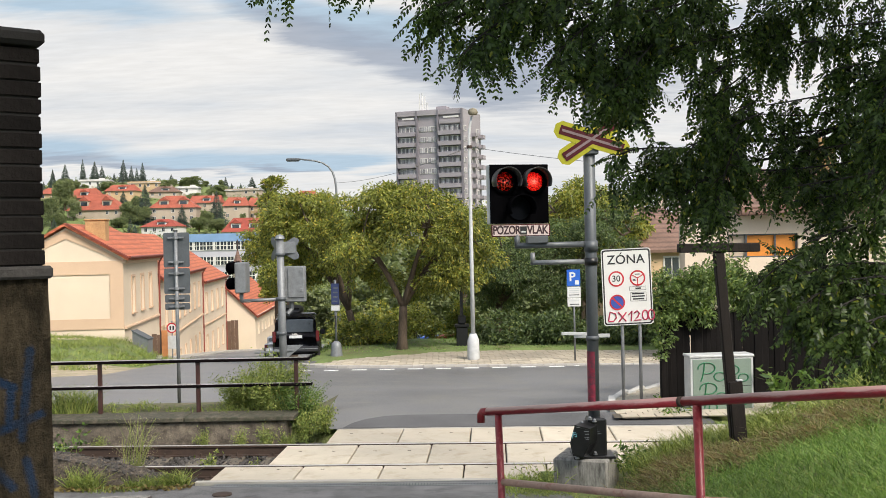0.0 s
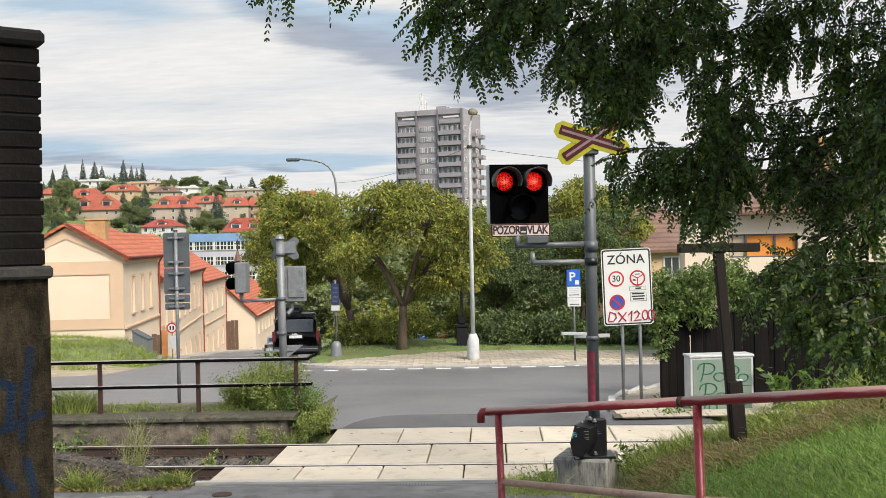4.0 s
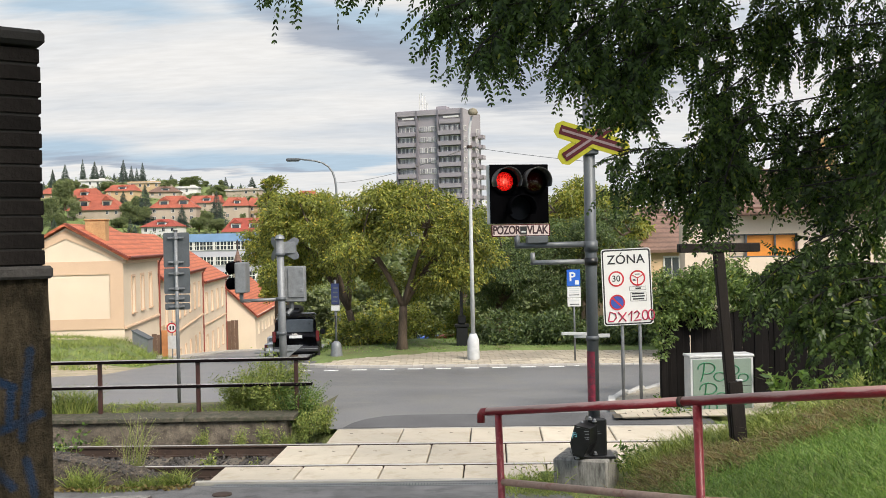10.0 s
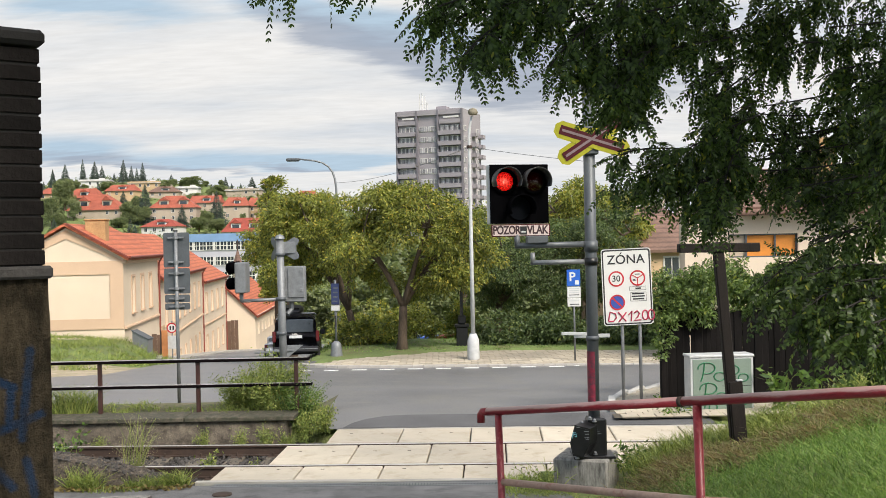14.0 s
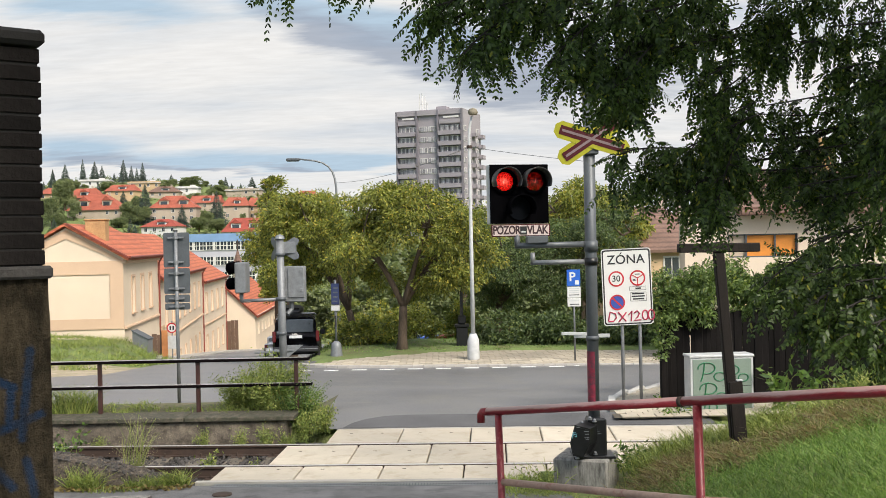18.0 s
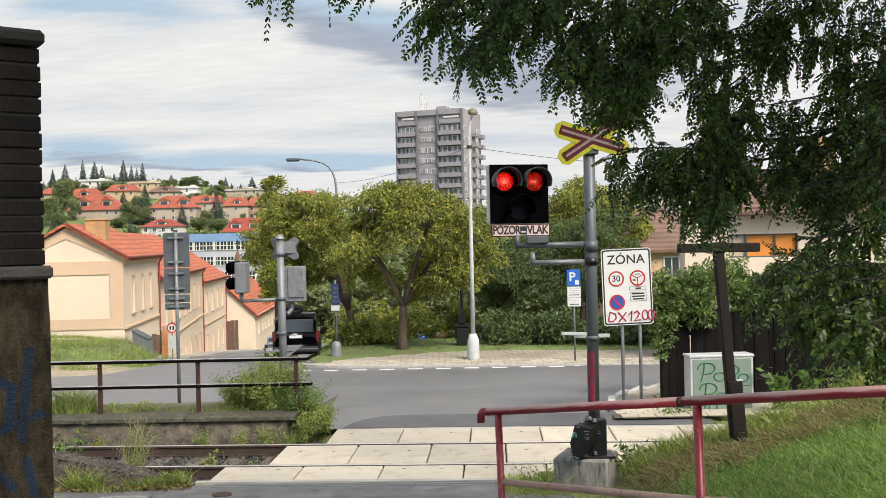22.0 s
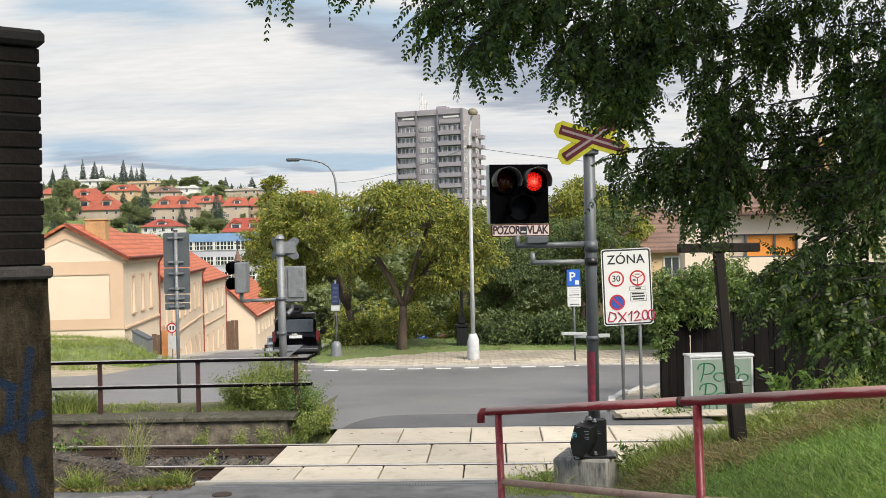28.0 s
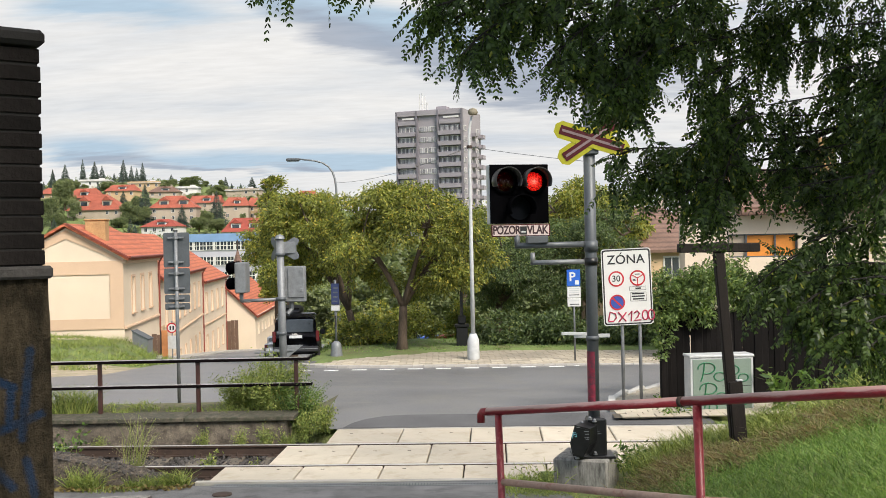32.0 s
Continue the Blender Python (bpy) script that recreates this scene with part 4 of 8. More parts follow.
round_sign(-0.21, 0.165, 0.155, M_SIGNWHITE, M_SIGNRED)
part("lettering", lettering("30", 0.17, 0.0008, 0.002), M_SIGNBLACK, bd, m=ZB @ pose(-0.212, -0.004, 0.165))
round_sign(0.21, 0.165, 0.155, M_SIGNWHITE, M_SIGNRED)
part("lorry_symbol", Shape().box((0.115, -0.0075, 0.115), (0.165, -0.0065, 0.145), 0, ZB).box((0.165, -0.0075, 0.115), (0.185, -0.0065, 0.135), 0, ZB).box((0.165, -0.0075, 0.235), (0.255, -0.0065, 0.25), 0, ZB), M_SIGNBLACK, bd)
for a in (270, 30, 150):
    part("ring_bar", Shape().box((0, -0.0015, -0.009), (0.13, 0, 0.009), 0, ZB @ pose(0.21, -0.0045, 0.165) @ Matrix.Rotation(radians(-a), 4, "Y")), M_SIGNRED, bd)
part("disc", disc(0.155, ZB @ pose(-0.21, -0.001, -0.30)), M_ZONEBLUE, bd)
part("ring", flat_ring(0.125, 0.155, ZB @ pose(-0.21, -0.003, -0.30)), M_SIGNRED, bd)
part("ring_bar", Shape().box((-0.13, -0.0015, -0.015), (0.13, 0, 0.015), 0, ZB @ pose(-0.21, -0.0035, -0.30) @ Matrix.Rotation(radians(45), 4, "Y")), M_SIGNRED, bd)


def outlined(x0, x1, z0, z1, w=0.006):
    s = Shape()
    for a, b in (((x0, z0), (x1, z0 + w)), ((x0, z1 - w), (x1, z1)), ((x0, z0), (x0 + w, z1)), ((x1 - w, z0), (x1, z1))):
        s.box((a[0], -0.0035, a[1]), (b[0], -0.0025, b[1]), 0, ZB)
    return s


part("text_frame", outlined(0.04, 0.37, -0.075, 0.0), M_SIGNBLACK, bd)
part("text_frame", outlined(0.05, 0.37, -0.29, -0.115), M_SIGNBLACK, bd)
part("text_bar", Shape().box((0.16, -0.004, -0.05), (0.27, -0.003, -0.025), 0, ZB), M_SIGNBLACK, bd)
for k, (a, b) in enumerate(((0.09, 0.33), (0.08, 0.34), (0.10, 0.32))):
    part("text_bar", Shape().box((a, -0.004, -0.155 - k * 0.052), (b, -0.003, -0.13 - k * 0.052), 0, ZB), M_SIGNBLACK, bd)


def stroke(points, r, m):
    s = Shape()
    return s.tube([m @ Vector((x, 0, z)) for x, z in points], r, 6)


# sprayed scrawl over the foot of the board
for points in ([(-0.40, -0.66), (-0.36, -0.48), (-0.26, -0.52), (-0.24, -0.60), (-0.30, -0.67), (-0.40, -0.67)], [(-0.20, -0.49), (-0.05, -0.68)], [(-0.04, -0.50), (-0.20, -0.69)],
               [(0.00, -0.56), (0.07, -0.48), (0.05, -0.68)], [(0.11, -0.53), (0.17, -0.48), (0.22, -0.53), (0.18, -0.60), (0.10, -0.67), (0.25, -0.66)],
               [(0.33 + 0.055 * math.cos(a), -0.57 + 0.095 * math.sin(a)) for a in np.linspace(0.8, 7.3, 14)], [(0.45 + 0.06 * math.cos(a), -0.57 + 0.10 * math.sin(a)) for a in np.linspace(1.6, 7.9, 14)]):
    part("sprayed_scrawl", Shape().tube([ZB @ Vector((x, -0.004, z)) for x, z in points], 0.0145, 6), M_REDSPRAY, bd, "red spray-painted scrawl")



# ---- plants: tools ----
def leaf_quads(centres, dirs, size, width, droop=0.4, jitter=0.35):
    """Pointed leaves: one quad each, hanging from its centre along a direction."""
    n = len(centres)
    d = dirs + RNG.normal(0, jitter, (n, 3))
    d[:, 2] -= droop
    d /= np.linalg.norm(d, axis=1, keepdims=True) + 1e-9
    side = np.cross(d, RNG.normal(0, 1, (n, 3)))
    side /= np.linalg.norm(side, axis=1, keepdims=True) + 1e-9
    L = (size * RNG.uniform(0.7, 1.3, n))[:, None]
    w = (width * RNG.uniform(0.7, 1.3, n))[:, None]
    a = centres
    mid = centres + d * L * 0.5
    return np.stack([a, mid + side * w * 0.5, centres + d * L, mid - side * w * 0.5], 1)


def in_ball(n):
    p = RNG.normal(0, 1, (n, 3))
    p /= np.linalg.norm(p, axis=1, keepdims=True)
    return p * RNG.uniform(0, 1, (n, 1)) ** (1 / 3)


def crown_leaves(balls, clumps, per, clump_r, size, width, droop=0.5, shell=0.55):
    """Leaves in clumps, most of them near the outside of a few overlapping ellipsoids."""
    out = []
    vol = np.array([b[3] * b[4] * b[5] for b in balls]) ** 0.7
    share = RNG.choice(len(balls), clumps, p=vol / vol.sum())
    u = RNG.normal(0, 1, (clumps, 3))
    u /= np.linalg.norm(u, axis=1, keepdims=True)
    rad = shell + (1 - shell) * RNG.uniform(0, 1, clumps) ** 0.7
    rad *= RNG.uniform(0.86, 1.12, clumps)
    for i in range(clumps):
        b = balls[share[i]]
        c = np.array(b[:3]) + u[i] * rad[i] * np.array(b[3:6])
        k = int(per * RNG.uniform(0.5, 1.4))
        off = in_ball(k) * clump_r * np.array([1, 1, 0.65]) * RNG.uniform(0.6, 1.3)
        out.append(leaf_quads(c + off, np.tile(u[i] * 0.5, (k, 1)), size, width, droop, 0.7))
    return Shape().quads(np.concatenate(out))


def limb(a, b, r0, r1, bend=0.15, n=5):
    a, b = np.array(a, float), np.array(b, float)
    L = np.linalg.norm(b - a)
    k = RNG.normal(0, bend * L * 0.5, 3)
    pts = [a + (b - a) * t + k * math.sin(math.pi * t) + np.array([0, 0, 0.12 * L * math.sin(math.pi * t)]) for t in np.linspace(0, 1, n)]
    return pts, list(np.linspace(r0, r1, n))


def blades_at(p, h, w, lean=0.5):
    n = len(p)
    H = (h * RNG.uniform(0.45, 1.25, n))[:, None]
    d = np.concatenate([RNG.normal(0, lean, (n, 2)), np.ones((n, 1))], 1)
    d /= np.linalg.norm(d, axis=1, keepdims=True)
    s = np.cross(d, RNG.normal(0, 1, (n, 3)))
    s /= np.linalg.norm(s, axis=1, keepdims=True)
    s *= w
    bend = np.concatenate([RNG.normal(0, 0.25, (n, 2)), np.zeros((n, 1))], 1) * H
    mid = p + d * H * 0.55
    tip = p + d * H + bend
    tip[:, 2] -= 0.1 * H[:, 0]
    q1 = np.stack([p - s, p + s, mid + s * 0.8, mid - s * 0.8], 1)
    q2 = np.stack([mid - s * 0.8, mid + s * 0.8, tip + s * 0.1, tip - s * 0.1], 1)
    return Shape().quads(np.stack([q1, q2], 1).reshape(-1, 4, 3))


def weed(label, base, h, spread, n, leaf=None, size=0.05, stems=7, category="weed"):
    """A wild plant: several thin stems with small leaves along them."""
    t = thing("weed", pose(*base), label, category)
    s, cs, ds = Shape(), [], []
    for _ in range(stems):
        a = RNG.uniform(0, 2 * math.pi)
        tip = np.array([math.cos(a), math.sin(a), 0]) * spread * RNG.uniform(0.2, 1.0) + np.array([0, 0, h * RNG.uniform(0.55, 1.05)])
        root = np.array([RNG.normal(0, spread * 0.2), RNG.normal(0, spread * 0.2), -0.03])
        pts, rad = limb(root, tip, 0.006, 0.002, 0.08, 5)
        s.tube(pts, rad, 4)
        k = n // stems
        tt = RNG.uniform(0.15, 1.0, k)
        cs.append(root + (tip - root) * tt[:, None] + RNG.normal(0, 0.02 + 0.04 * h, (k, 3)))
        ds.append(RNG.normal(0, 1, (k, 3)) + np.array([0, 0, 0.4]))
    part("stalk_growth", s, M_WEED, t, kind="stuff")
    part("leaves", Shape().quads(leaf_quads(np.concatenate(cs), np.concatenate(ds), size, size * 0.42, 0.1, 0.2)), leaf or M_WEED, t)
    return t


# ---- buildings ----
def wall_with_windows(length, height, holes, thick=0.35):
    """A wall along +x, outer face at y = 0 facing -y, with real rectangular openings (x0, x1, z0, z1)."""
    xs = sorted({0.0, length, *[h[0] for h in holes], *[h[1] for h in holes]})
    zs = sorted({0.0, height, *[h[2] for h in holes], *[h[3] for h in holes]})
    s = Shape()
    for i in range(len(xs) - 1):
        for j in range(len(zs) - 1):
            cx, cz = (xs[i] + xs[i + 1]) / 2, (zs[j] + zs[j + 1]) / 2
            if any(h[0] < cx < h[1] and h[2] < cz < h[3] for h in holes):
                continue
            s.add([(xs[i], 0, zs[j]), (xs[i + 1], 0, zs[j]), (xs[i + 1], 0, zs[j + 1]), (xs[i], 0, zs[j + 1])], [(0, 1, 2, 3)])
    for x0, x1, z0, z1 in holes:
        s.add([(x0, 0, z0), (x1, 0, z0), (x1, 0, z1), (x0, 0, z1), (x0, thick, z0), (x1, thick, z0), (x1, thick, z1), (x0, thick, z1)],
              [(0, 4, 5, 1), (1, 5, 6, 2), (2, 6, 7, 3), (3, 7, 4, 0)])
    return s


def window(parent, m, w, h, trim=None, depth=0.16, bars=1, sill=True, frame_mat=None, pane=None):
    """A window with frame, bars, pane and sill, its lower corner at m's origin."""
    wd = part("window", Shape().box((0, depth, 0), (w, depth + 0.05, 0.06)).box((0, depth, h - 0.06), (w, depth + 0.05, h))
              .box((0, depth, 0), (0.06, depth + 0.05, h)).box((w - 0.06, depth, 0), (w, depth + 0.05, h))
              .box((w / 2 - 0.03, depth, 0), (w / 2 + 0.03, depth + 0.05, h)).box((0, depth, h * 0.62), (w, depth + 0.05, h * 0.62 + 0.06)), frame_mat or M_FRAME, parent, m=m)
    part("pane", Shape().box((0.02, depth + 0.03, 0.02), (w - 0.02, depth + 0.045, h - 0.02)), pane or M_PANE, wd)
    if trim:
        t = Shape()
        for a, b in (((-0.16, -0.05, -0.02), (-0.02, 0.02, h + 0.16)), ((w + 0.02, -0.05, -0.02), (w + 0.16, 0.02, h + 0.16)), ((-0.02, -0.05, h + 0.02), (w + 0.02, 0.02, h + 0.16))):
            t.box(a, b)
        part("surround", t, trim, wd)
    if sill:
        part("sill", Shape().box((-0.2, -0.12, -0.12), (w + 0.2, 0.03, -0.03), 0.02), trim or M_FRAME, wd)
    return wd


def gable_roof(length, width, rise, over=0.35, thick=0.16):
    """Ridge along +x over a plan (0..length, 0..width), eaves at z = 0."""
    s = Shape()
    k = rise / (width / 2)
    for sgn in (0, 1):
        y0 = -over if sgn == 0 else width + over
        z0 = -over * k
        ym = width / 2
        a = [(-over, y0, z0), (length + over, y0, z0), (length + over, ym, rise), (-over, ym, rise)]
        b = [(x, y, z - thick) for x, y, z in a]
        s.add(a + b, [(0, 1, 2, 3), (4, 7, 6, 5), (0, 4, 5, 1), (2, 6, 7, 3), (0, 3, 7, 4), (1, 5, 6, 2)])
    return s


def town_house(label, m, length, width, height, rise, win_rows, wall_mat, trim_mat, low=-1.0, gable_panel=True, roof=None, band=None):
    """A house whose long front runs along +x (outer face at y = 0, facing -y) and whose near gable is at x = 0."""
    t = thing("house", m, label, "house")
    holes = [(x, x + w, z, z + h) for x, z, w, h in win_rows]
    shift = [(a, b, c - low, d - low) for a, b, c, d in holes]
    ob = wall_with_windows(length, height - low, shift)
    part("front_wall", ob, wall_mat, t, m=pose(0, 0, low))
    g = Shape()
    for x in (0.0, length):
        g.add([(x, 0, low), (x, width, low), (x, width, height), (x, width / 2, height + rise - 0.1), (x, 0, height)], [(0, 1, 2, 3, 4)])
    g.add([(0, width, low), (length, width, low), (length, width, height), (0, width, height)], [(0, 1, 2, 3)])
    part("gable_wall", g, wall_mat, t)
    part("roof", gable_roof(length, width, rise), roof or M_ROOF, t, "orange clay tile roof", m=pose(0, 0, height + 0.16))
    part("cornice", Shape().box((-0.05, -0.22, height - 0.38), (length + 0.02, 0.0, height - 0.18), 0.03).box((-0.05, -0.34, height - 0.18), (length + 0.02, 0.0, height - 0.02), 0.03), trim_mat, t)
    part("gutter", Shape().tube([(-0.3, -0.44, height - 0.02), (length + 0.1, -0.44, height - 0.02)], 0.075, 8), M_GUTTER, t)
    part("downpipe", Shape().tube([(length - 0.15, -0.40, height - 0.05), (length - 0.15, -0.12, height - 0.55), (length - 0.15, -0.12, low)], 0.06, 8), M_GUTTER, t)
    part("verge_board", Shape().box((-0.42, -0.01, 0), (-0.34, math.hypot(width / 2, rise) + 0.3, 0.10), 0, pose(0, -0.36, height + 0.16 - 0.36 * rise / (width / 2) - 0.02) @ Matrix.Rotation(math.atan2(rise, width / 2), 4, "X")), M_GUTTER, t)
    if band is not None:
        part("string_course", Shape().box((-0.02, -0.14, band), (length, 0.0, band + 0.16), 0.03), trim_mat, t)
    for x, z, w, h in win_rows:
        window(t, pose(x, 0, z), w, h, trim_mat, pane=M_SHUTTER if (x * 7 + z) % 3 > 0.9 else M_PANE)
    return t


# the row along the street, its fronts in one line going downhill
def along(p0, p1):
    """A pose at p0 whose +x runs to p1."""
    d = Vector(p1) - Vector(p0)
    return pose(*p0, 0, 0, math.degrees(math.atan2(d.y, d.x)))


A0, A1 = (-18.15, 56.0, 0.0), (-19.25, 66.6, 0.0)
h1 = town_house("peach rendered old house with an orange tiled roof and tall windows", along(A0, A1), 10.6, 6.2, 2.72, 1.80,
                [(2.2, -0.55, 0.75, 2.05), (4.9, -0.55, 0.75, 2.05), (7.5, -0.55, 0.75, 2.05)], M_CREAM, M_PEACH, low=-4.6, band=-1.4)
# raised render panels and bands on the gable towards the ramp
for (y0, z0), (y1, z1) in (((0.0, -1.35), (6.2, -0.75)), ((0.0, -0.75), (0.75, 1.75)), ((5.4, -0.75), (6.2, 1.75)), ((0.0, 1.75), (6.2, 2.5))):
    part("gable_band", Shape().box((-0.06, y0, z0), (-0.004, y1, z1)), M_PEACH, h1, "darker peach render band")
for s0, s1 in (((0.0, 2.5), (3.1, 4.30)), ((6.2, 2.5), (3.1, 4.30))):
    a, b = Vector((0, s0[0], s0[1])), Vector((0, s1[0], s1[1]))
    w = Vector((0, 0, 0.5))
    part("gable_band", Shape().add([(-0.05, *a.yz), (-0.05, *b.yz), (-0.05, *(b - w).yz), (-0.05, *(a - w * 0.2).yz)], [(0, 1, 2, 3)]), M_PEACH, h1, "darker peach render band")
ch = part("chimney", Shape().box((1.8, 1.35, 3.2), (2.7, 2.5, 4.85), 0.03).box((1.74, 1.29, 4.85), (2.76, 2.56, 4.95), 0.03).box((2.78, 1.45, 3.2), (3.2, 2.4, 4.95), 0.03), M_BRICKCHIM, h1, "ochre brick chimney")
part("door_canopy", Shape().box((9.2, -0.5, -3.6), (10.0, -0.02, -3.5), 0.02), M_GREY, h1)

B0, B1 = (-19.25, 66.9, 0.0), (-23.25, 95.0, 0.0)
wins = []
for k in range(7):
    wins.append((2.6 + k * 3.7, -2.3, 0.95, 2.1))
    wins.append((2.6 + k * 3.7, -6.6 + 0.0 * k, 0.9, 1.7))
h2 = town_house("long two-storey cream house with an orange tiled roof", along(B0, B1), 28.3, 8.6, 1.15, 3.1, wins, M_CREAM, M_PEACH, low=-9.0, band=-3.4)
part("orange_door", Shape().box((0.5, -0.05, -6.5), (1.9, 0.02, -2.2), 0.02), M_OCHRE, h2)
C0, C1 = (-23.3, 95.3, 0.0), (-24.8, 112.0, 0.0)
wins = [(2.0 + k * 3.9, z, 1.0, h) for k in range(4) for z, h in ((-3.4, 1.9), (-7.6, 1.9))]
h3 = town_house("two-storey cream house with an orange roof further down the street", along(C0, C1), 16.8, 8.6, -0.2, 3.0, wins, M_CREAM, M_PEACH, low=-11.0, band=-4.6)
D0, D1 = (-22.6, 118.0, 0.0), (-23.9, 142.0, 0.0)
wins = [(2.5 + k * 3.4, -7.6, 0.8, 1.1) for k in range(6)]
h4 = town_house("low cream house with a steep orange roof down the street", along(D0, D1), 24.0, 7.6, -5.2, 3.6, wins, M_CREAM, M_CREAM, low=-13.0)
gate = thing("carriage_gate", pose(-25.0, 117.9, -9.9, 0, 0, 6), "brown wooden carriage gate between two houses", "gate")
for k in range(6):
    part("gate_board", Shape().box((-1.4 + k * 0.45, -0.05, 0), (-1.4 + k * 0.45 + 0.43, 0.05, 4.2 - 0.10 * abs(k - 2.5)), 0.02), M_DOORBROWN, gate)

# garden gate between the first two houses
gg = thing("garden_gate", pose(-16.85, 56.6, -3.4), "narrow brown board gate beside an orange panel at the house corner", "gate")
part("gate_board", Shape().box((0.05, 0, 0), (0.33, 0.06, 1.65), 0.01), M_DOORBROWN, gg)
part("gate_board", Shape().box((0.35, 0, 0), (0.52, 0.06, 1.60), 0.01), M_DOORBROWN, gg)
part("gate_panel", Shape().box((0.60, 0.01, 0), (0.95, 0.05, 1.85), 0.01), M_RUSTPANEL, gg, "weathered orange panel")
part("gate_post", Shape().box((0.53, -0.02, 0), (0.59, 0.08, 1.9), 0.01), M_RUST, gg)

# ---- the tower block ----
tw = thing("tower_block", pose(-11.9, 266, -8, 0, 0, -19.0), "tall grey panel-built tower block with balconies and a roof mast", "tower block")
FW, FD, FH, NF = 18.9, 17.0, 2.8, 16
TOPZ = NF * FH
part("core", Shape().box((0.3, 0.3, 0), (FW - 0.3, FD - 0.3, TOPZ + 1.2)), M_TOWER, tw)
part("pier", Shape().box((0, -0.6, 0), (0.55, 0.3, TOPZ + 1.0)), M_DARKBAND, tw)
part("pier", Shape().box((5.7, -0.5, 0), (6.15, 0.3, TOPZ + 1.0)), M_DARKBAND, tw)
part("pier", Shape().box((11.7, -0.5, 0), (12.15, 0.3, TOPZ + 1.0)), M_DARKBAND, tw)
part("pier", Shape().box((18.35, -0.6, 0), (18.9, 0.3, TOPZ + 1.0)), M_DARKBAND, tw)
part("roof_parapet", Shape().box((0.5, -0.35, TOPZ - 0.3), (FW - 0.5, 0.35, TOPZ + 0.9)), M_TOWER, tw)
for f in range(4, NF):
    z = f * FH
    top = f == NF - 1
    if top:
        for x0, x1 in ((0.7, 5.6), (12.3, 18.2)):
            part("terrace_wall", Shape().box((x0, -0.5, z + 0.1), (x1, -0.35, z + 1.2)), M_TOWER, tw)
            part("roof_screen", Shape().box((x0 + 1.2, -0.4, z + 1.55), (x1 - 0.4, -0.3, z + 2.0)), M_WHITEWALL, tw)
        continue
    for x0, x1 in ((0.6, 5.65), (12.2, 18.3)):
        bal = part("balcony", Shape().box((x0, -1.0, z - 0.12), (x1, 0.3, z + 0.06)).box((x0, -1.05, z - 0.15), (x1, -0.92, z + 0.98)).box((x0, -1.0, z), (x0 + 0.1, 0.3, z + 0.98)).box((x1 - 0.1, -1.0, z), (x1, 0.3, z + 0.98)), M_TOWER, tw)
        for k in range(4):
            a = x0 + 0.25 + k * (x1 - x0 - 0.4) / 4
            w = part("window", Shape().box((a, 0.05, z + 0.95), (a + 1.08, 0.28, z + 2.35)), M_TOWERPANE, bal)
            part("window_frame", Shape().box((a + 0.48, 0.0, z + 0.95), (a + 0.62, 0.04, z + 2.35)).box((a - 0.08, 0.0, z + 2.3), (a + 1.16, 0.04, z + 2.42)), M_FRAME, bal)
        # dark strip coloured in as the shade beneath the balcony above
        part("shadow_gap", Shape().box((x0, 0.2, z + 2.45), (x1, 0.3, z + 2.65)), M_DARKBAND, bal)
    for x0 in (6.6, 9.1):
        w = part("window", Shape().box((x0, 0.18, z + 1.0), (x0 + 2.1, 0.28, z + 2.35)), M_FRAME, tw)
        for k in range(3):
            part("pane", Shape().box((x0 + 0.1 + k * 0.68, 0.12, z + 1.1), (x0 + 0.1 + k * 0.68 + 0.55, 0.17, z + 2.25)), M_TOWERPANE, w)
    for y0 in (1.2, 5.4, 12.4):
        w = part("window", Shape().box((FW - 0.32, y0, z + 1.0), (FW - 0.2, y0 + 2.2, z + 2.35)), M_FRAME, tw)
        for k in range(3):
            part("pane", Shape().box((FW - 0.2, y0 + 0.1 + k * 0.7, z + 1.1), (FW - 0.15, y0 + 0.65 + k * 0.7, z + 2.25)), M_TOWERPANE, w)
    for y0 in (8.2, 14.4):
        part("balcony", Shape().box((FW - 0.4, y0, z - 0.12), (FW + 1.0, y0 + 2.6, z + 0.04)).box((FW + 0.88, y0, z - 0.15), (FW + 1.0, y0 + 2.6, z + 0.95)).box((FW - 0.3, y0, z - 0.1), (FW + 1.0, y0 + 0.1, z + 0.95)), M_TOWER, tw)
ma = part("mast", Shape().tube([(5.3, 4, TOPZ + 1.7), (7.7, 4, TOPZ + 1.7)], 0.12, 6).tube([(5.3, 4, TOPZ + 3.4), (7.3, 4, TOPZ + 3.4)], 0.10, 6), M_WHITEWALL, tw, "pale steel aerial mast")
for x, h in ((5.4, 6.0), (6.1, 6.3), (6.9, 5.6), (7.5, 3.8)):
    part("aerial", Shape().tube([(x, 4, TOPZ + 1), (x, 4, TOPZ + h)], [0.15, 0.13], 6), M_WHITEWALL, ma)
part("roof_box", Shape().box((10.4, 3, TOPZ + 0.9), (13.2, 6, TOPZ + 2.3)), M_TOWER, tw)

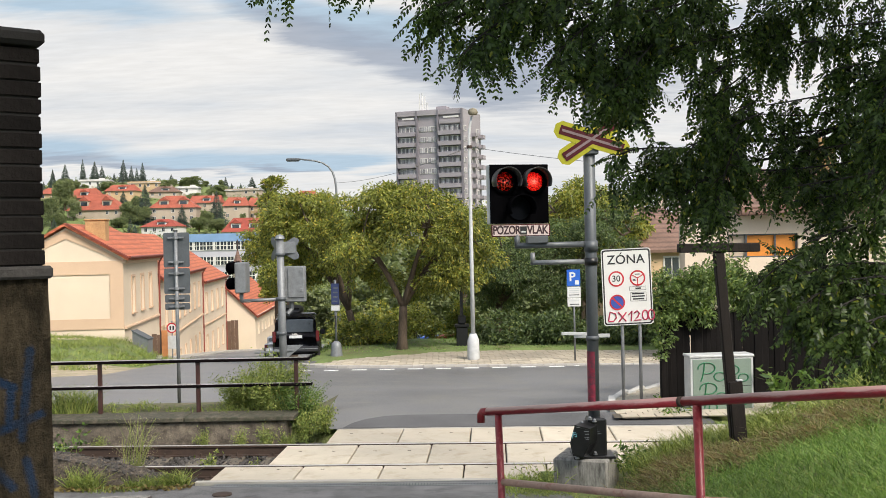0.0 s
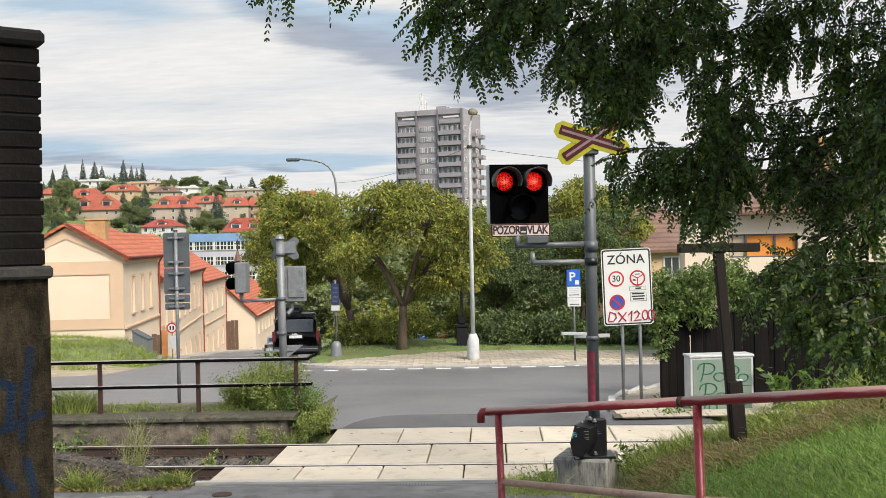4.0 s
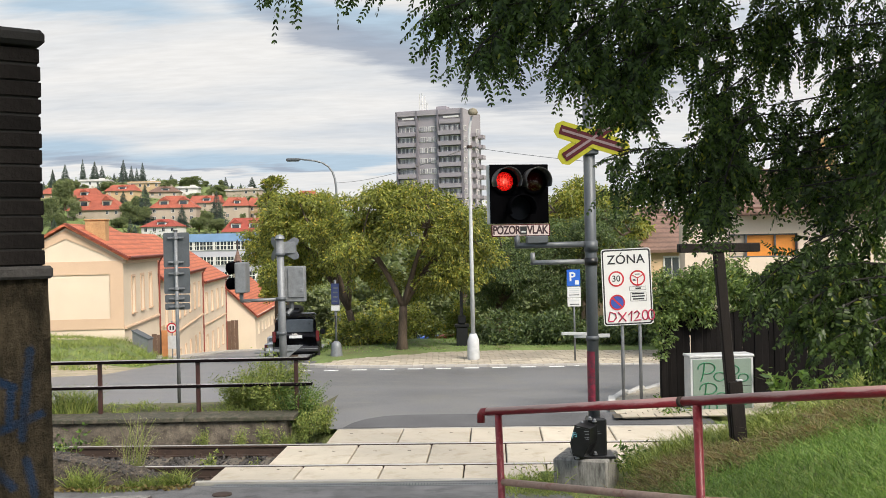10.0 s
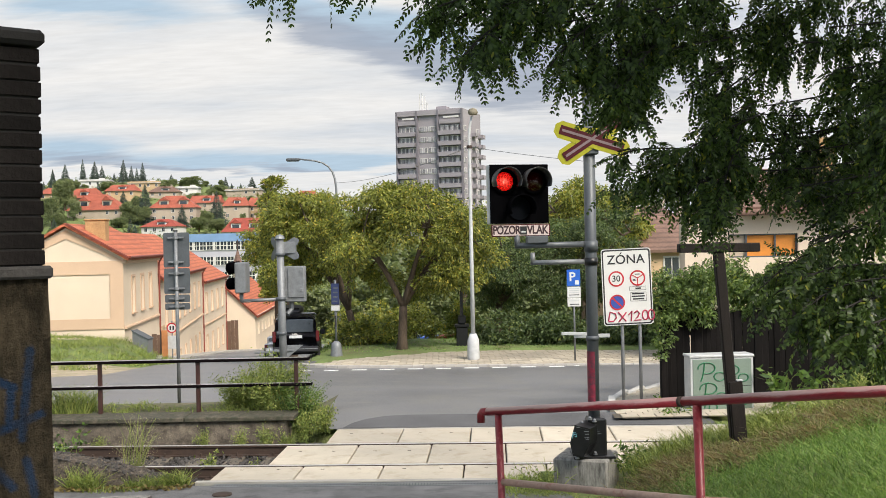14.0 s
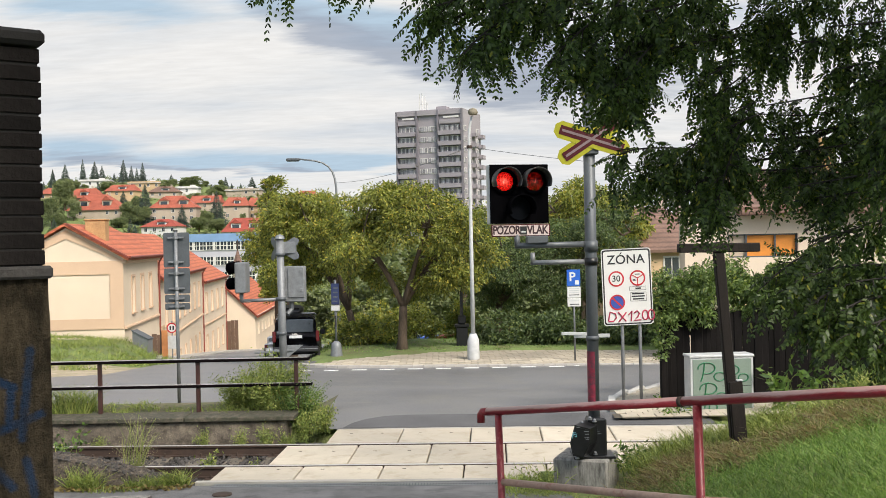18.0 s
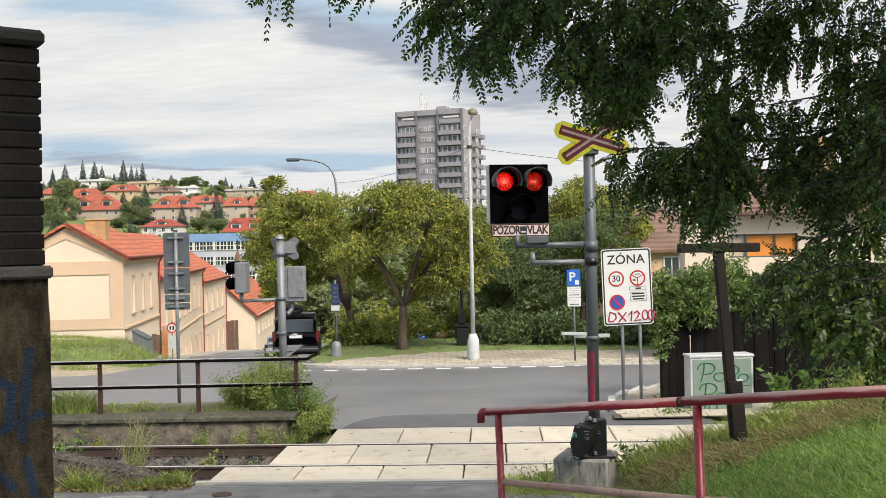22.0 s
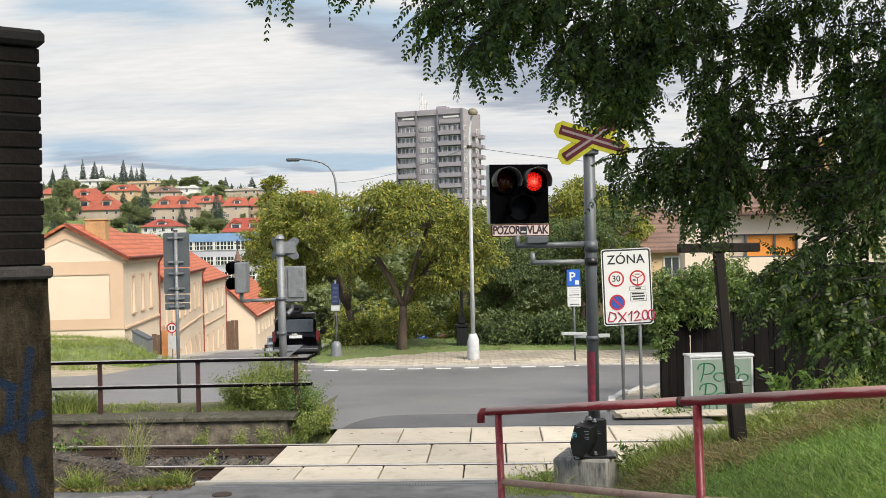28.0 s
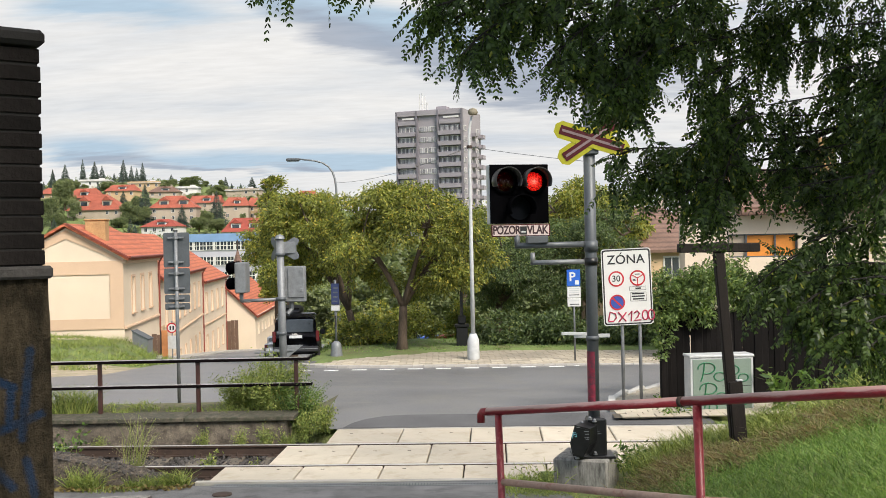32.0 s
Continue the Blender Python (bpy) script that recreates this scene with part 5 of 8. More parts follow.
# ---- long office building with a pale blue fascia ----
of = thing("office_building", along((-64.0, 232.4, 5.9), (-39.8, 228.0, 5.9)), "long pale office building with a blue top band", "office building")
part("wall", Shape().box((0, 0.0, -18), (25.4, 12, -0.3)), M_OFFICE, of)
part("blue_fascia", Shape().box((-0.2, -0.3, -1.9), (25.6, 12.2, 0.0)), M_BLUEPANEL, of, "steel blue metal fascia")
for z in (-3.75, -7.3, -10.8):
    part("window_band", Shape().box((0.2, -0.06, z), (25.2, 0.04, z + 1.85)), M_GLASS, of)
    for k in range(15):
        part("mullion", Shape().box((0.3 + k * 1.7, -0.16, z), ((0.55 if k % 3 else 0.95) + k * 1.7, -0.06, z + 1.85)), M_FRAME, of)
        part("glazing_bar", Shape().box((1.25 + k * 1.7, -0.12, z), (1.37 + k * 1.7, -0.06, z + 1.85)), M_FRAME, of)
    part("transom", Shape().box((0.2, -0.14, z + 0.85), (25.2, -0.06, z + 1.02)), M_FRAME, of)
    part("sill_band", Shape().box((0.0, -0.2, z - 0.14), (25.4, 0.0, z)), M_FRAME, of)

# ---- chapel turret ----
tu = thing("chapel_turret", pose(-33.9, 163.0, 0), "slim grey chapel turret with a pointed roof and a cross", "turret")
part("turret_wall", Shape().lathe([(0.9, -8), (0.9, -0.4)], 6), M_BEIGE, tu)
part("spire", Shape().lathe([(1.15, -0.5), (0.75, 0.3), (0.12, 2.3), (0, 2.35)], 8), M_ROOFOLD, tu)
part("cross", Shape().box((-0.08, -0.08, 2.3), (0.08, 0.08, 4.1)).box((-0.5, -0.08, 3.3), (0.5, 0.08, 3.5)), M_RUST, tu)


# ---- villas on the far slope ----
def villa(label, x, y, w, d, h, rise, wall, roof, turn=0.0, hip=0.55, floors=2, z=None):
    z0 = float(land_z(x, y)) - 3.0 if z is None else z - h
    t = thing("villa", pose(x, y, z0, 0, 0, turn), label, "house", "villas on the slope")
    part("wall", Shape().box((-w / 2, -d / 2, -6), (w / 2, d / 2, h)), wall, t)
    o = 0.5
    rl = w / 2 * (1 - hip) + (o if hip < 0.15 else 0)
    b = h - 0.15
    s = Shape().add([(-w / 2 - o, -d / 2 - o, b), (w / 2 + o, -d / 2 - o, b), (w / 2 + o, d / 2 + o, b), (-w / 2 - o, d / 2 + o, b), (-rl, 0, h + rise), (rl, 0, h + rise)],
                    [(0, 1, 5, 4), (1, 2, 5), (2, 3, 4, 5), (3, 0, 4), (3, 2, 1, 0)])
    part("roof", s, roof, t)
    part("eaves_board", Shape().box((-w / 2 - o, -d / 2 - o - 0.05, b - 0.18), (w / 2 + o, -d / 2 - o, b)), M_DOORBROWN if rise > 1 else M_FRAME, t)
    nw = max(2, int(w / 3.0))
    for f in range(floors):
        for i in range(nw):
            xx = -w / 2 + (i + 0.5) * w / nw
            zz = h - 1.9 - f * 2.6
            if math.sin(xx * 7.1 + f * 3.3 + x) < -0.55:
                continue
            wd = part("window", Shape().box((xx - 0.55, -d / 2 - 0.06, zz), (xx + 0.55, -d / 2 + 0.1, zz + 1.35)), M_FRAME, t)
            part("pane", Shape().box((xx - 0.45, -d / 2 - 0.1, zz + 0.1), (xx - 0.04, -d / 2 - 0.065, zz + 1.25)).box((xx + 0.04, -d / 2 - 0.1, zz + 0.1), (xx + 0.45, -d / 2 - 0.065, zz + 1.25)), M_GLASS, wd)
    if w > 9 and rise > 2:
        for dx in ((-w * 0.2, w * 0.22) if w > 14 else (w * 0.05,)):
            k = min(1.7, w * 0.13)
            dm = part("dormer", Shape().box((dx - k, -d / 2 + 0.9, h), (dx + k, -0.5, h + rise * 0.60)), M_WHITEWALL if w < 13 else wall, t)
            part("dormer_roof", Shape().add([(dx - k - 0.3, -d / 2 + 0.6, h + rise * 0.58), (dx + k + 0.3, -d / 2 + 0.6, h + rise * 0.58), (dx + k + 0.3, 0, h + rise * 0.58), (dx - k - 0.3, 0, h + rise * 0.58), (dx, -d / 2 + 0.6, h + rise * 0.9), (dx, 0, h + rise * 0.9)],
                 [(0, 1, 4), (1, 2, 5, 4), (2, 3, 5), (3, 0, 4, 5)]), roof, dm)
            part("dormer_window", Shape().box((dx - k * 0.7, -d / 2 + 0.82, h + rise * 0.22), (dx + k * 0.7, -d / 2 + 0.88, h + rise * 0.5)), M_GLASS, dm)
    if rise > 1:
        part("chimney", Shape().box((w * 0.18, -0.3, h + rise * 0.4), (w * 0.18 + 0.7, 0.4, h + rise + 0.7)), M_BEIGE, t)
    else:
        part("parapet", Shape().box((-w / 2 - 0.2, -d / 2 - 0.2, h - 0.05), (w / 2 + 0.2, -d / 2, h + rise)), wall, t)
        part("roof_box", Shape().box((w * 0.1, -0.5, h), (w * 0.1 + 2.2, 1.5, h + rise + 0.9)), M_WHITEWALL, t)
    return t


WALLS = {"o": M_OCHRE, "b": M_BEIGE, "w": M_WHITEWALL}
NAMES = {"o": "ochre", "b": "beige", "w": "white"}


def slope_house(x, y, z, w, h, rise, wall, roof, hip):
    """A villa by its place, the height of its foot, its width, wall height, roof height, and how far the roof is hipped."""
    tint = "dark red" if roof is M_ROOFRED else "flat grey" if roof is M_GREYWALL else "old brown" if roof is M_ROOFOLD else "orange"
    villa(NAMES[wall] + " villa with a " + tint + " roof on the wooded slope", x, y, w, 9.0, h, rise, WALLS[wall], roof, 6 * math.sin(x), hip, max(1, int(h / 2.2)), z + h)


SLOPE = (
    (-158.0, 402, 22.5, 8.3, 2.8, 2.5, "o", M_ROOFHILL, 0.5),
    (-139.7, 389, 19.4, 11.8, 3.3, 3.8, "b", M_ROOFHILL, 0.3),
    (-127.3, 367, 13.7, 20.6, 3.4, 5.7, "b", M_ROOFHILL, 0.65),
    (-131.9, 410, 22.2, 12.0, 4.2, 2.6, "o", M_ROOFHILL, 0.25),
    (-155.7, 446, 30.8, 13.0, 2.3, 0.5, "w", M_GREYWALL, 0),
    (-131.7, 442, 28.0, 14.2, 3.5, 0.5, "o", M_GREYWALL, 0),
    (-118.7, 425, 23.5, 12.2, 2.9, 2.4, "b", M_ROOFOLD, 0.5),
    (-97.9, 363, 11.4, 16.6, 5.8, 4.4, "b", M_ROOFHILL, 0.6),
    (-112.0, 437, 25.1, 9.5, 3.5, 0.5, "w", M_GREYWALL, 0),
    (-94.1, 396, 16.8, 11.8, 3.4, 2.9, "b", M_ROOFHILL, 0.1),
    (-79.4, 383, 12.9, 9.4, 5.3, 3.3, "b", M_ROOFHILL, 0.3),
    (-73.2, 392, 13.1, 6.5, 5.2, 3.4, "o", M_ROOFHILL, 0.2),
    (-88.7, 445, 24.8, 14.8, 2.8, 0.5, "b", M_GREYWALL, 0),
    (-95.8, 340, 7.3, 12.4, 2.7, 2.5, "w", M_ROOFRED, 0.6),
    (-69.2, 349, 5.8, 15.2, 2.0, 4.8, "w", M_ROOFRED, 0.4),
    (-60.6, 446, 18.6, 9.2, 4.6, 3.6, "b", M_ROOFHILL, 0.3),
)
for x, y, z, w, h, rise, wall, roof, hip in SLOPE:
    slope_house(x, y, z, w, h, rise, wall, roof, hip)

# ---- the house behind the fence ----
rh = thing("house", pose(10.1, 36.0, -1.5, 0, 0, -3), "beige rendered house with orange window blinds behind the fence", "house")
holes = [(0.3, 2.8, 3.93, 4.78), (6.95, 8.25, 3.9, 4.9)]
part("front_wall", wall_with_windows(14.0, 5.6, holes, 0.3), M_CREAM, rh)
part("wing_wall", Shape().box((-1.27, 0.02, 0), (-0.004, 0.8, 5.6)), M_CREAM, rh)
part("side_wall", Shape().box((0, 0.31, 0), (14.0, 8.0, 5.6)), M_CREAM, rh)
w = part("window", Shape().box((0.3, 0.12, 3.93), (2.8, 0.18, 3.98)).box((0.3, 0.12, 4.73), (2.8, 0.18, 4.78)).box((0.92, 0.10, 3.93), (0.99, 0.18, 4.78)).box((1.97, 0.10, 3.93), (2.03, 0.18, 4.78)).box((0.3, 0.12, 3.93), (0.36, 0.18, 4.78)).box((2.74, 0.12, 3.93), (2.8, 0.18, 4.78)), M_GREY, rh)
part("blind", Shape().box((0.36, 0.19, 3.98), (0.92, 0.22, 4.73)), M_SHUTTER, w, "lowered beige blind")
for x0, x1 in ((0.99, 1.97), (2.03, 2.74)):
    part("blind", Shape().box((x0, 0.19, 3.98), (x1, 0.22, 4.73)), M_ORANGEBLIND, w, "lowered orange blind")
w = part("window", Shape().box((6.95, 0.16, 3.9), (8.25, 0.22, 4.9)), M_PANE, rh)
part("roof_slab", Shape().box((0.6, -0.7, 5.45), (14.4, 8.4, 5.66), 0.03), M_ROOFOLD, rh)
part("roof", gable_roof(12.5, 8.2, 1.5, 0.4), M_ROOFOLD, rh, "old brown tiled roof", m=pose(0.9, 0, 5.9))
part("chimney", Shape().box((4.7, 3.4, 6.5), (5.35, 4.1, 8.55), 0.03), M_BRICKCHIM, rh)
yh = villa("yellowish gabled house behind the park trees", 14.2, 64, 6.0, 8.0, 6.0, 2.0, M_OCHRE, M_ROOFOLD, 15, 0.0, z=2.6)
yh2 = villa("house with an old red roof behind the park trees", 19.2, 95, 8.0, 9.0, 6.5, 2.2, M_BEIGE, M_ROOFOLD, 5, z=3.9)


# ---- far pavement, kerb, road marks ----
def kerb_y(x):
    """Line of the far kerb; at its end it curls into the side street."""
    return 36.45 - 0.1 * x if x > -3.2 else 36.77 + 0.20 * (x + 3.2) ** 2


def back_y(x):
    """Where the paving gives way to the lawn."""
    return float(np.interp(x, [-4.62, -4.17, -3.11, -1.56, -0.07, 1.46, 4.9, 8.8, 20.0], [37.87, 38.68, 39.43, 40.12, 40.86, 40.99, 40.55, 40.0, 38.4]))


pv = thing("pavement", pose(0, 0, 0), "beige paved pavement with a stone kerb along the junction", "pavement", kind="structure")
xs = np.linspace(-5.6, 20.0, 65)
s = Shape()
for i in range(len(xs) - 1):
    a, b = xs[i], xs[i + 1]
    ya, yb = kerb_y(a) + 0.05, kerb_y(b) + 0.05
    za, zb = -1.34, -1.34
    fa, fb = max(ya + 0.05, back_y(a)), max(yb + 0.05, back_y(b))
    s.add([(a, ya, za), (b, yb, zb), (b, fb, zb), (a, fa, za)], [(0, 1, 2, 3)])
part("joint_bed", s, M_JOINT, pv)
for i in range(len(xs) - 1):
    a, b = xs[i], xs[i + 1]
    p = Vector((a, kerb_y(a), 0))
    q = Vector((b, kerb_y(b), 0))
    ang = math.degrees(math.atan2(q.y - p.y, q.x - p.x))
    L = (q - p).length
    part("kerb_stone", Shape().box((0.005, -0.14, -0.2), (L - 0.005, 0.06, 0.0), 0.015), M_KERB, pv, m=pose(p.x, p.y, -1.30, 0, 0, ang))
tile = Shape().box((-0.222, -0.09, -0.05), (0.222, 0.09, 0.0), 0.01).mesh("paving_stone", M_PAVER)
near_count, rest = 0, Shape()
for r in range(21):
    for k in range(54):
        x = -5.4 + k * 0.49 + (0.245 if r % 2 else 0.0)
        y = kerb_y(x) + 0.22 + r * 0.235
        if y > back_y(x) - 0.1:
            continue
        z = -1.31 + RNG.uniform(-0.004, 0.004)
        if r < 7 and near_count < 300 and x < 15:
            part("paving_stone", tile, M_PAVER, pv, m=pose(x, y, z, 0, 0, -5.7))
            near_count += 1
        else:
            rest.box((x - 0.222, y - 0.09, z - 0.05), (x + 0.222, y + 0.09, z))
part("paving_stones", rest, M_PAVER, pv, kind="stuff")
sheet("lawn", np.linspace(-5.4, 30, 60), np.linspace(37.9, 75, 60), lambda x, y: street_z(x, y) + 0.06 * np.sin(x * 0.7) * np.sin(y * 0.5) * smooth01(42, 46, y) - 0.16 * smooth01(0.25, -0.1, y - np.interp(x, [-5.4, -4.62, -4.17, -3.11, -1.56, -0.07, 1.46, 4.9, 8.8, 20.0], [39.5, 37.9, 38.68, 39.43, 40.12, 40.86, 40.99, 40.55, 40.0, 38.4])), M_LAWN, "mown park lawn under the trees", lift=0.09)
dash = Shape().box((-0.27, -0.10, 0.0), (0.27, 0.10, 0.004)).mesh("marking_dash", M_MARK)
mk = thing("edge_marking", pose(0, 0, 0), "broken white edge line on the asphalt", "road marking", kind="structure")
for k in range(10):
    x = 4.0 - k * 1.02
    y = 35.72 - 0.06 * x if x > -3.6 else 35.94 + 0.13 * (x + 3.6) ** 2
    ang = -3.4 if x > -3.6 else -3.4 + 14.9 * (x + 3.6)
    part("marking_dash", dash, M_MARK, mk, m=pose(x, y, float(street_z(x, y)) + 0.012, 0, 0, ang))
part("marking_bar", Shape().box((-0.5, -0.06, 0), (0.5, 0.06, 0.004)), M_MARK, mk, m=pose(4.9, 35.5, -1.355, 0, 0, -63))
# near pavement corner by the sign posts, with a kerb that curves away into the junction
CORNER = ((3.0, 17.6), (3.08, 18.4), (3.2, 19.6), (3.48, 21.2), (3.98, 22.4), (4.6, 23.55), (5.36, 24.6), (6.3, 25.4), (8.0, 26.2), (11.0, 26.9))
sp = thing("side_pavement", pose(0, 0, 0), "beige slab pavement corner with a pale curved kerb beside the fence", "pavement", kind="structure")
fill, slabs = Shape(), Shape()
for (x0, y0), (x1, y1) in zip(CORNER[:-1], CORNER[1:]):
    z0, z1 = float(street_z(x0, y0)), float(street_z(x1, y1))
    L = math.hypot(x1 - x0, y1 - y0)
    k = max(1, int(L / 0.8))
    for q in range(k if y0 > 19 else 0):
        f = q / k
        part("kerb_stone", Shape().box((0.004, -0.16, -0.12), (L / k - 0.004, 0.0, 0.10), 0.02), M_KERBPALE, sp, m=pose(x0 + (x1 - x0) * f, y0 + (y1 - y0) * f, z0 + (z1 - z0) * f, 0, 0, math.degrees(math.atan2(y1 - y0, x1 - x0))))
    fill.add([(x0, y0, z0 + 0.06), (12.0, y0, z0 + 0.06), (12.0, y1, z1 + 0.06), (x1, y1, z1 + 0.06)], [(0, 1, 2, 3)])
part("joint_bed", fill, M_JOINT, sp)
for r in range(22):
    for c in range(16):
        x, y = 3.3 + c * 0.31 + (0.155 if r % 2 else 0.0), 17.8 + r * 0.31
        if y < 24.5 and x - 0.16 > float(np.interp(y, [p[1] for p in CORNER], [p[0] for p in CORNER])):
            z = float(street_z(x, y)) + 0.085 + RNG.uniform(-0.003, 0.003)
            slabs.box((x - 0.147, y - 0.147, z - 0.04), (x + 0.147, y + 0.147, z), 0.006)
part("paving_slabs", slabs, M_PAVER, sp, kind="stuff")
# bare earth track beside the street, below the mound
sheet("dirt_path", np.linspace(-44, -12.0, 40), np.linspace(32.0, 45.0, 18), lambda x, y: street_z(x, y) - 0.012, M_DIRT, "bare pale earth track at the roadside")

# ---- lamp posts ----
lp = thing("street_lamp", pose(1.09, 38.0, -1.31), "tall slim pale street lamp post on a thick white base", "street lamp")
part("base_sleeve", Shape().lathe([(0.23, 0), (0.24, 0.15), (0.22, 0.75), (0.13, 0.98), (0.0, 0.98)], 18), M_LGREY, lp, smooth=True)
part("post", Shape().tube([(0, 0, 0.9), (0, 0, 4.0), (0, 0, 6.7), (0.0, 0, 8.6), (0.04, 0, 9.0), (0.12, -0.05, 9.35)], [0.085, 0.075, 0.06, 0.055, 0.05, 0.045], 12), M_LGREY, lp, smooth=True)
part("collar", Shape().lathe([(0.10, 0), (0.10, 0.12)], 14, pose(0, 0, 8.1)), M_RUST, lp)
part("lamp_head", Shape().lathe([(0.0, 0.22), (0.14, 0.18), (0.20, 0.05), (0.16, -0.03), (0.0, -0.05)], 16, pose(0.16, -0.12, 9.42, 20, 0, 0)), M_LANTERN, lp, "weathered lantern head", smooth=True)
lp2 = thing("street_lamp", pose(-6.4, 60.0, -1.7), "grey curved street lamp above the trees", "street lamp")
part("post", Shape().tube([(0, 0, -3.2), (0, 0, 8.2), (-0.06, 0, 8.8), (-0.2, 0, 9.25), (-0.45, 0, 9.6), (-0.8, 0, 9.83), (-1.25, 0, 9.96), (-2.3, 0, 10.1)], [0.1, 0.07, 0.065, 0.06, 0.057, 0.055, 0.052, 0.05], 10), M_GALV, lp2, smooth=True)
part("lamp_head", Shape().box((-3.0, -0.16, 9.95), (-2.2, 0.16, 10.15), 0.06), M_GREY, lp2)
# overhead wires, slung from the lamp post


def wire(a, b, sag):
    a, b = Vector(a), Vector(b)
    pts = [a.lerp(b, k / 20) - Vector((0, 0, sag * 4 * (k / 20) * (1 - k / 20))) for k in range(21)]
    solid("overhead_wire", Shape().tube(pts, 0.010, 5), M_GREY, "thin dark overhead wire slung from the lamp post", "wire")


wire((1.09, 38.0, 6.85), (-6.4, 60.0, 6.9), 0.3)
wire((1.09, 38.0, 6.85), (16.0, 35.0, 5.4), 0.35)

# ---- parking sign ----
ps = thing("parking_sign", pose(4.86, 36.9, -1.31), "blue parking sign with white plates on a slim post", "traffic sign")
part("post", Shape().tube([(0, 0.05, 0), (0, 0.05, 3.4)], 0.035, 10), M_GALV, ps, smooth=True)
b = part("blue_panel", Shape().box((-0.26, 0, 2.78), (0.24, 0.02, 3.40), 0.01), M_SIGNBLUE, ps)
part("lettering", lettering("P", 0.46, 0.001, 0.01), M_SIGNWHITE, b, m=pose(-0.06, -0.004, 3.12))
part("symbol", Shape().box((0.05, -0.006, 2.84), (0.19, -0.003, 3.0)), M_SIGNWHITE, b)
b = part("white_plate", Shape().box((-0.25, 0, 2.35), (0.25, 0.02, 2.76), 0.008), M_SIGNWHITE, ps)
for k in range(4):
    part("text_bar", Shape().box((-0.18, -0.004, 2.68 - k * 0.08), (0.18, -0.001, 2.71 - k * 0.08)), M_LGREY if k < 3 else M_SIGNBLACK, b)
b = part("white_plate", Shape().box((-0.25, 0, 2.02), (0.25, 0.02, 2.33), 0.008), M_SIGNWHITE, ps)
part("arrow_bar", Shape().box((-0.16, -0.004, 2.09), (0.18, -0.001, 2.12)), M_SIGNBLACK, b)
part("text_bar", Shape().box((-0.18, -0.004, 2.22), (0.18, -0.001, 2.25)), M_LGREY, b)
# signs by the van
ps = thing("parking_sign", pose(-4.4, 40.0, -1.42), "blue and white parking signs on a thick-based grey post", "traffic sign")
part("base_sleeve", Shape().lathe([(0.25, 0), (0.25, 0.12), (0.21, 0.5), (0.19, 0.62), (0.08, 0.72), (0, 0.72)], 16), M_GALV, ps, smooth=True)
part("post", Shape().tube([(0, 0, 0.7), (0, 0, 3.2)], 0.05, 10), M_GALV, ps, smooth=True)
b = part("blue_panel", Shape().box((-0.16, -0.09, 2.2), (0.16, -0.07, 3.05), 0.01), M_SIGNNAVY, ps)
for k in range(4):
    part("symbol", Shape().box((-0.12 + 0.02 * k, -0.095, 2.30 + 0.18 * k), (0.09 + 0.01 * k, -0.0905, 2.36 + 0.18 * k), 0), M_GREY, b)
part("white_plate", Shape().box((-0.17, -0.09, 1.95), (0.17, -0.07, 2.16), 0.01), M_LGREY, ps)
part("arrow_bar", Shape().box((-0.03, -0.075, 1.3), (0.03, -0.061, 1.75)), M_SIGNBLACK, ps)

# dark stone plinth with an iron post
pl = thing("stone_plinth", pose(0.75, 43.0, -1.5), "dark stone plinth carrying an iron post in the park", "plinth")
part("plinth_base", Shape().box((-0.32, -0.3, 0), (0.32, 0.3, 0.14), 0.02), M_BOXBLACK, pl)
part("plinth_block", Shape().box((-0.25, -0.24, 0.14), (0.25, 0.24, 1.0), 0.03), M_BOXBLACK, pl)
part("plinth_cap", Shape().box((-0.31, -0.3, 1.0), (0.31, 0.3, 1.12), 0.03), M_BOXBLACK, pl)
part("iron_post", Shape().tube([(0, 0, 1.1), (0, 0, 3.4)], 0.07, 8).box((-0.18, -0.12, 1.12), (0.18, 0.12, 1.5), 0.06), M_BOXBLACK, pl)


# ---- vehicles ----
def car_wheel(parent, m, r=0.33):
    w = part("wheel", Shape().lathe([(r * 0.55, -0.1), (r * 0.92, -0.1), (r, -0.06), (r, 0.06), (r * 0.92, 0.1), (r * 0.55, 0.1)], 22, m @ Matrix.Rotation(radians(90), 4, "Y")), M_RUBBER, parent, smooth=True)
    part("rim", Shape().lathe([(0, -0.09), (r * 0.56, -0.09), (r * 0.58, 0.0)], 16, m @ Matrix.Rotation(radians(90), 4, "Y")), M_LGREY, w)


def loft(sections, n=24, power=3.2):
    """Rounded car body: sections (y, half width, z0, z1) joined lengthwise."""
    s = Shape()
    for y, w, z0, z1 in sections:
        for k in range(n):
            a = 2 * math.pi * k / n
            c, d = math.cos(a), math.sin(a)
            s.v.append((w * math.copysign(abs(c) ** (2 / power), c), y, (z0 + z1) / 2 + (z1 - z0) / 2 * math.copysign(abs(d) ** (2 / power), d)))
    for i in range(len(sections) - 1):
        s.f += [(i * n + k, i * n + (k + 1) % n, (i + 1) * n + (k + 1) % n, (i + 1) * n + k) for k in range(n)]
    s.f += [tuple(range(n)), tuple((len(sections) - 1) * n + k for k in range(n - 1, -1, -1))]
    return s


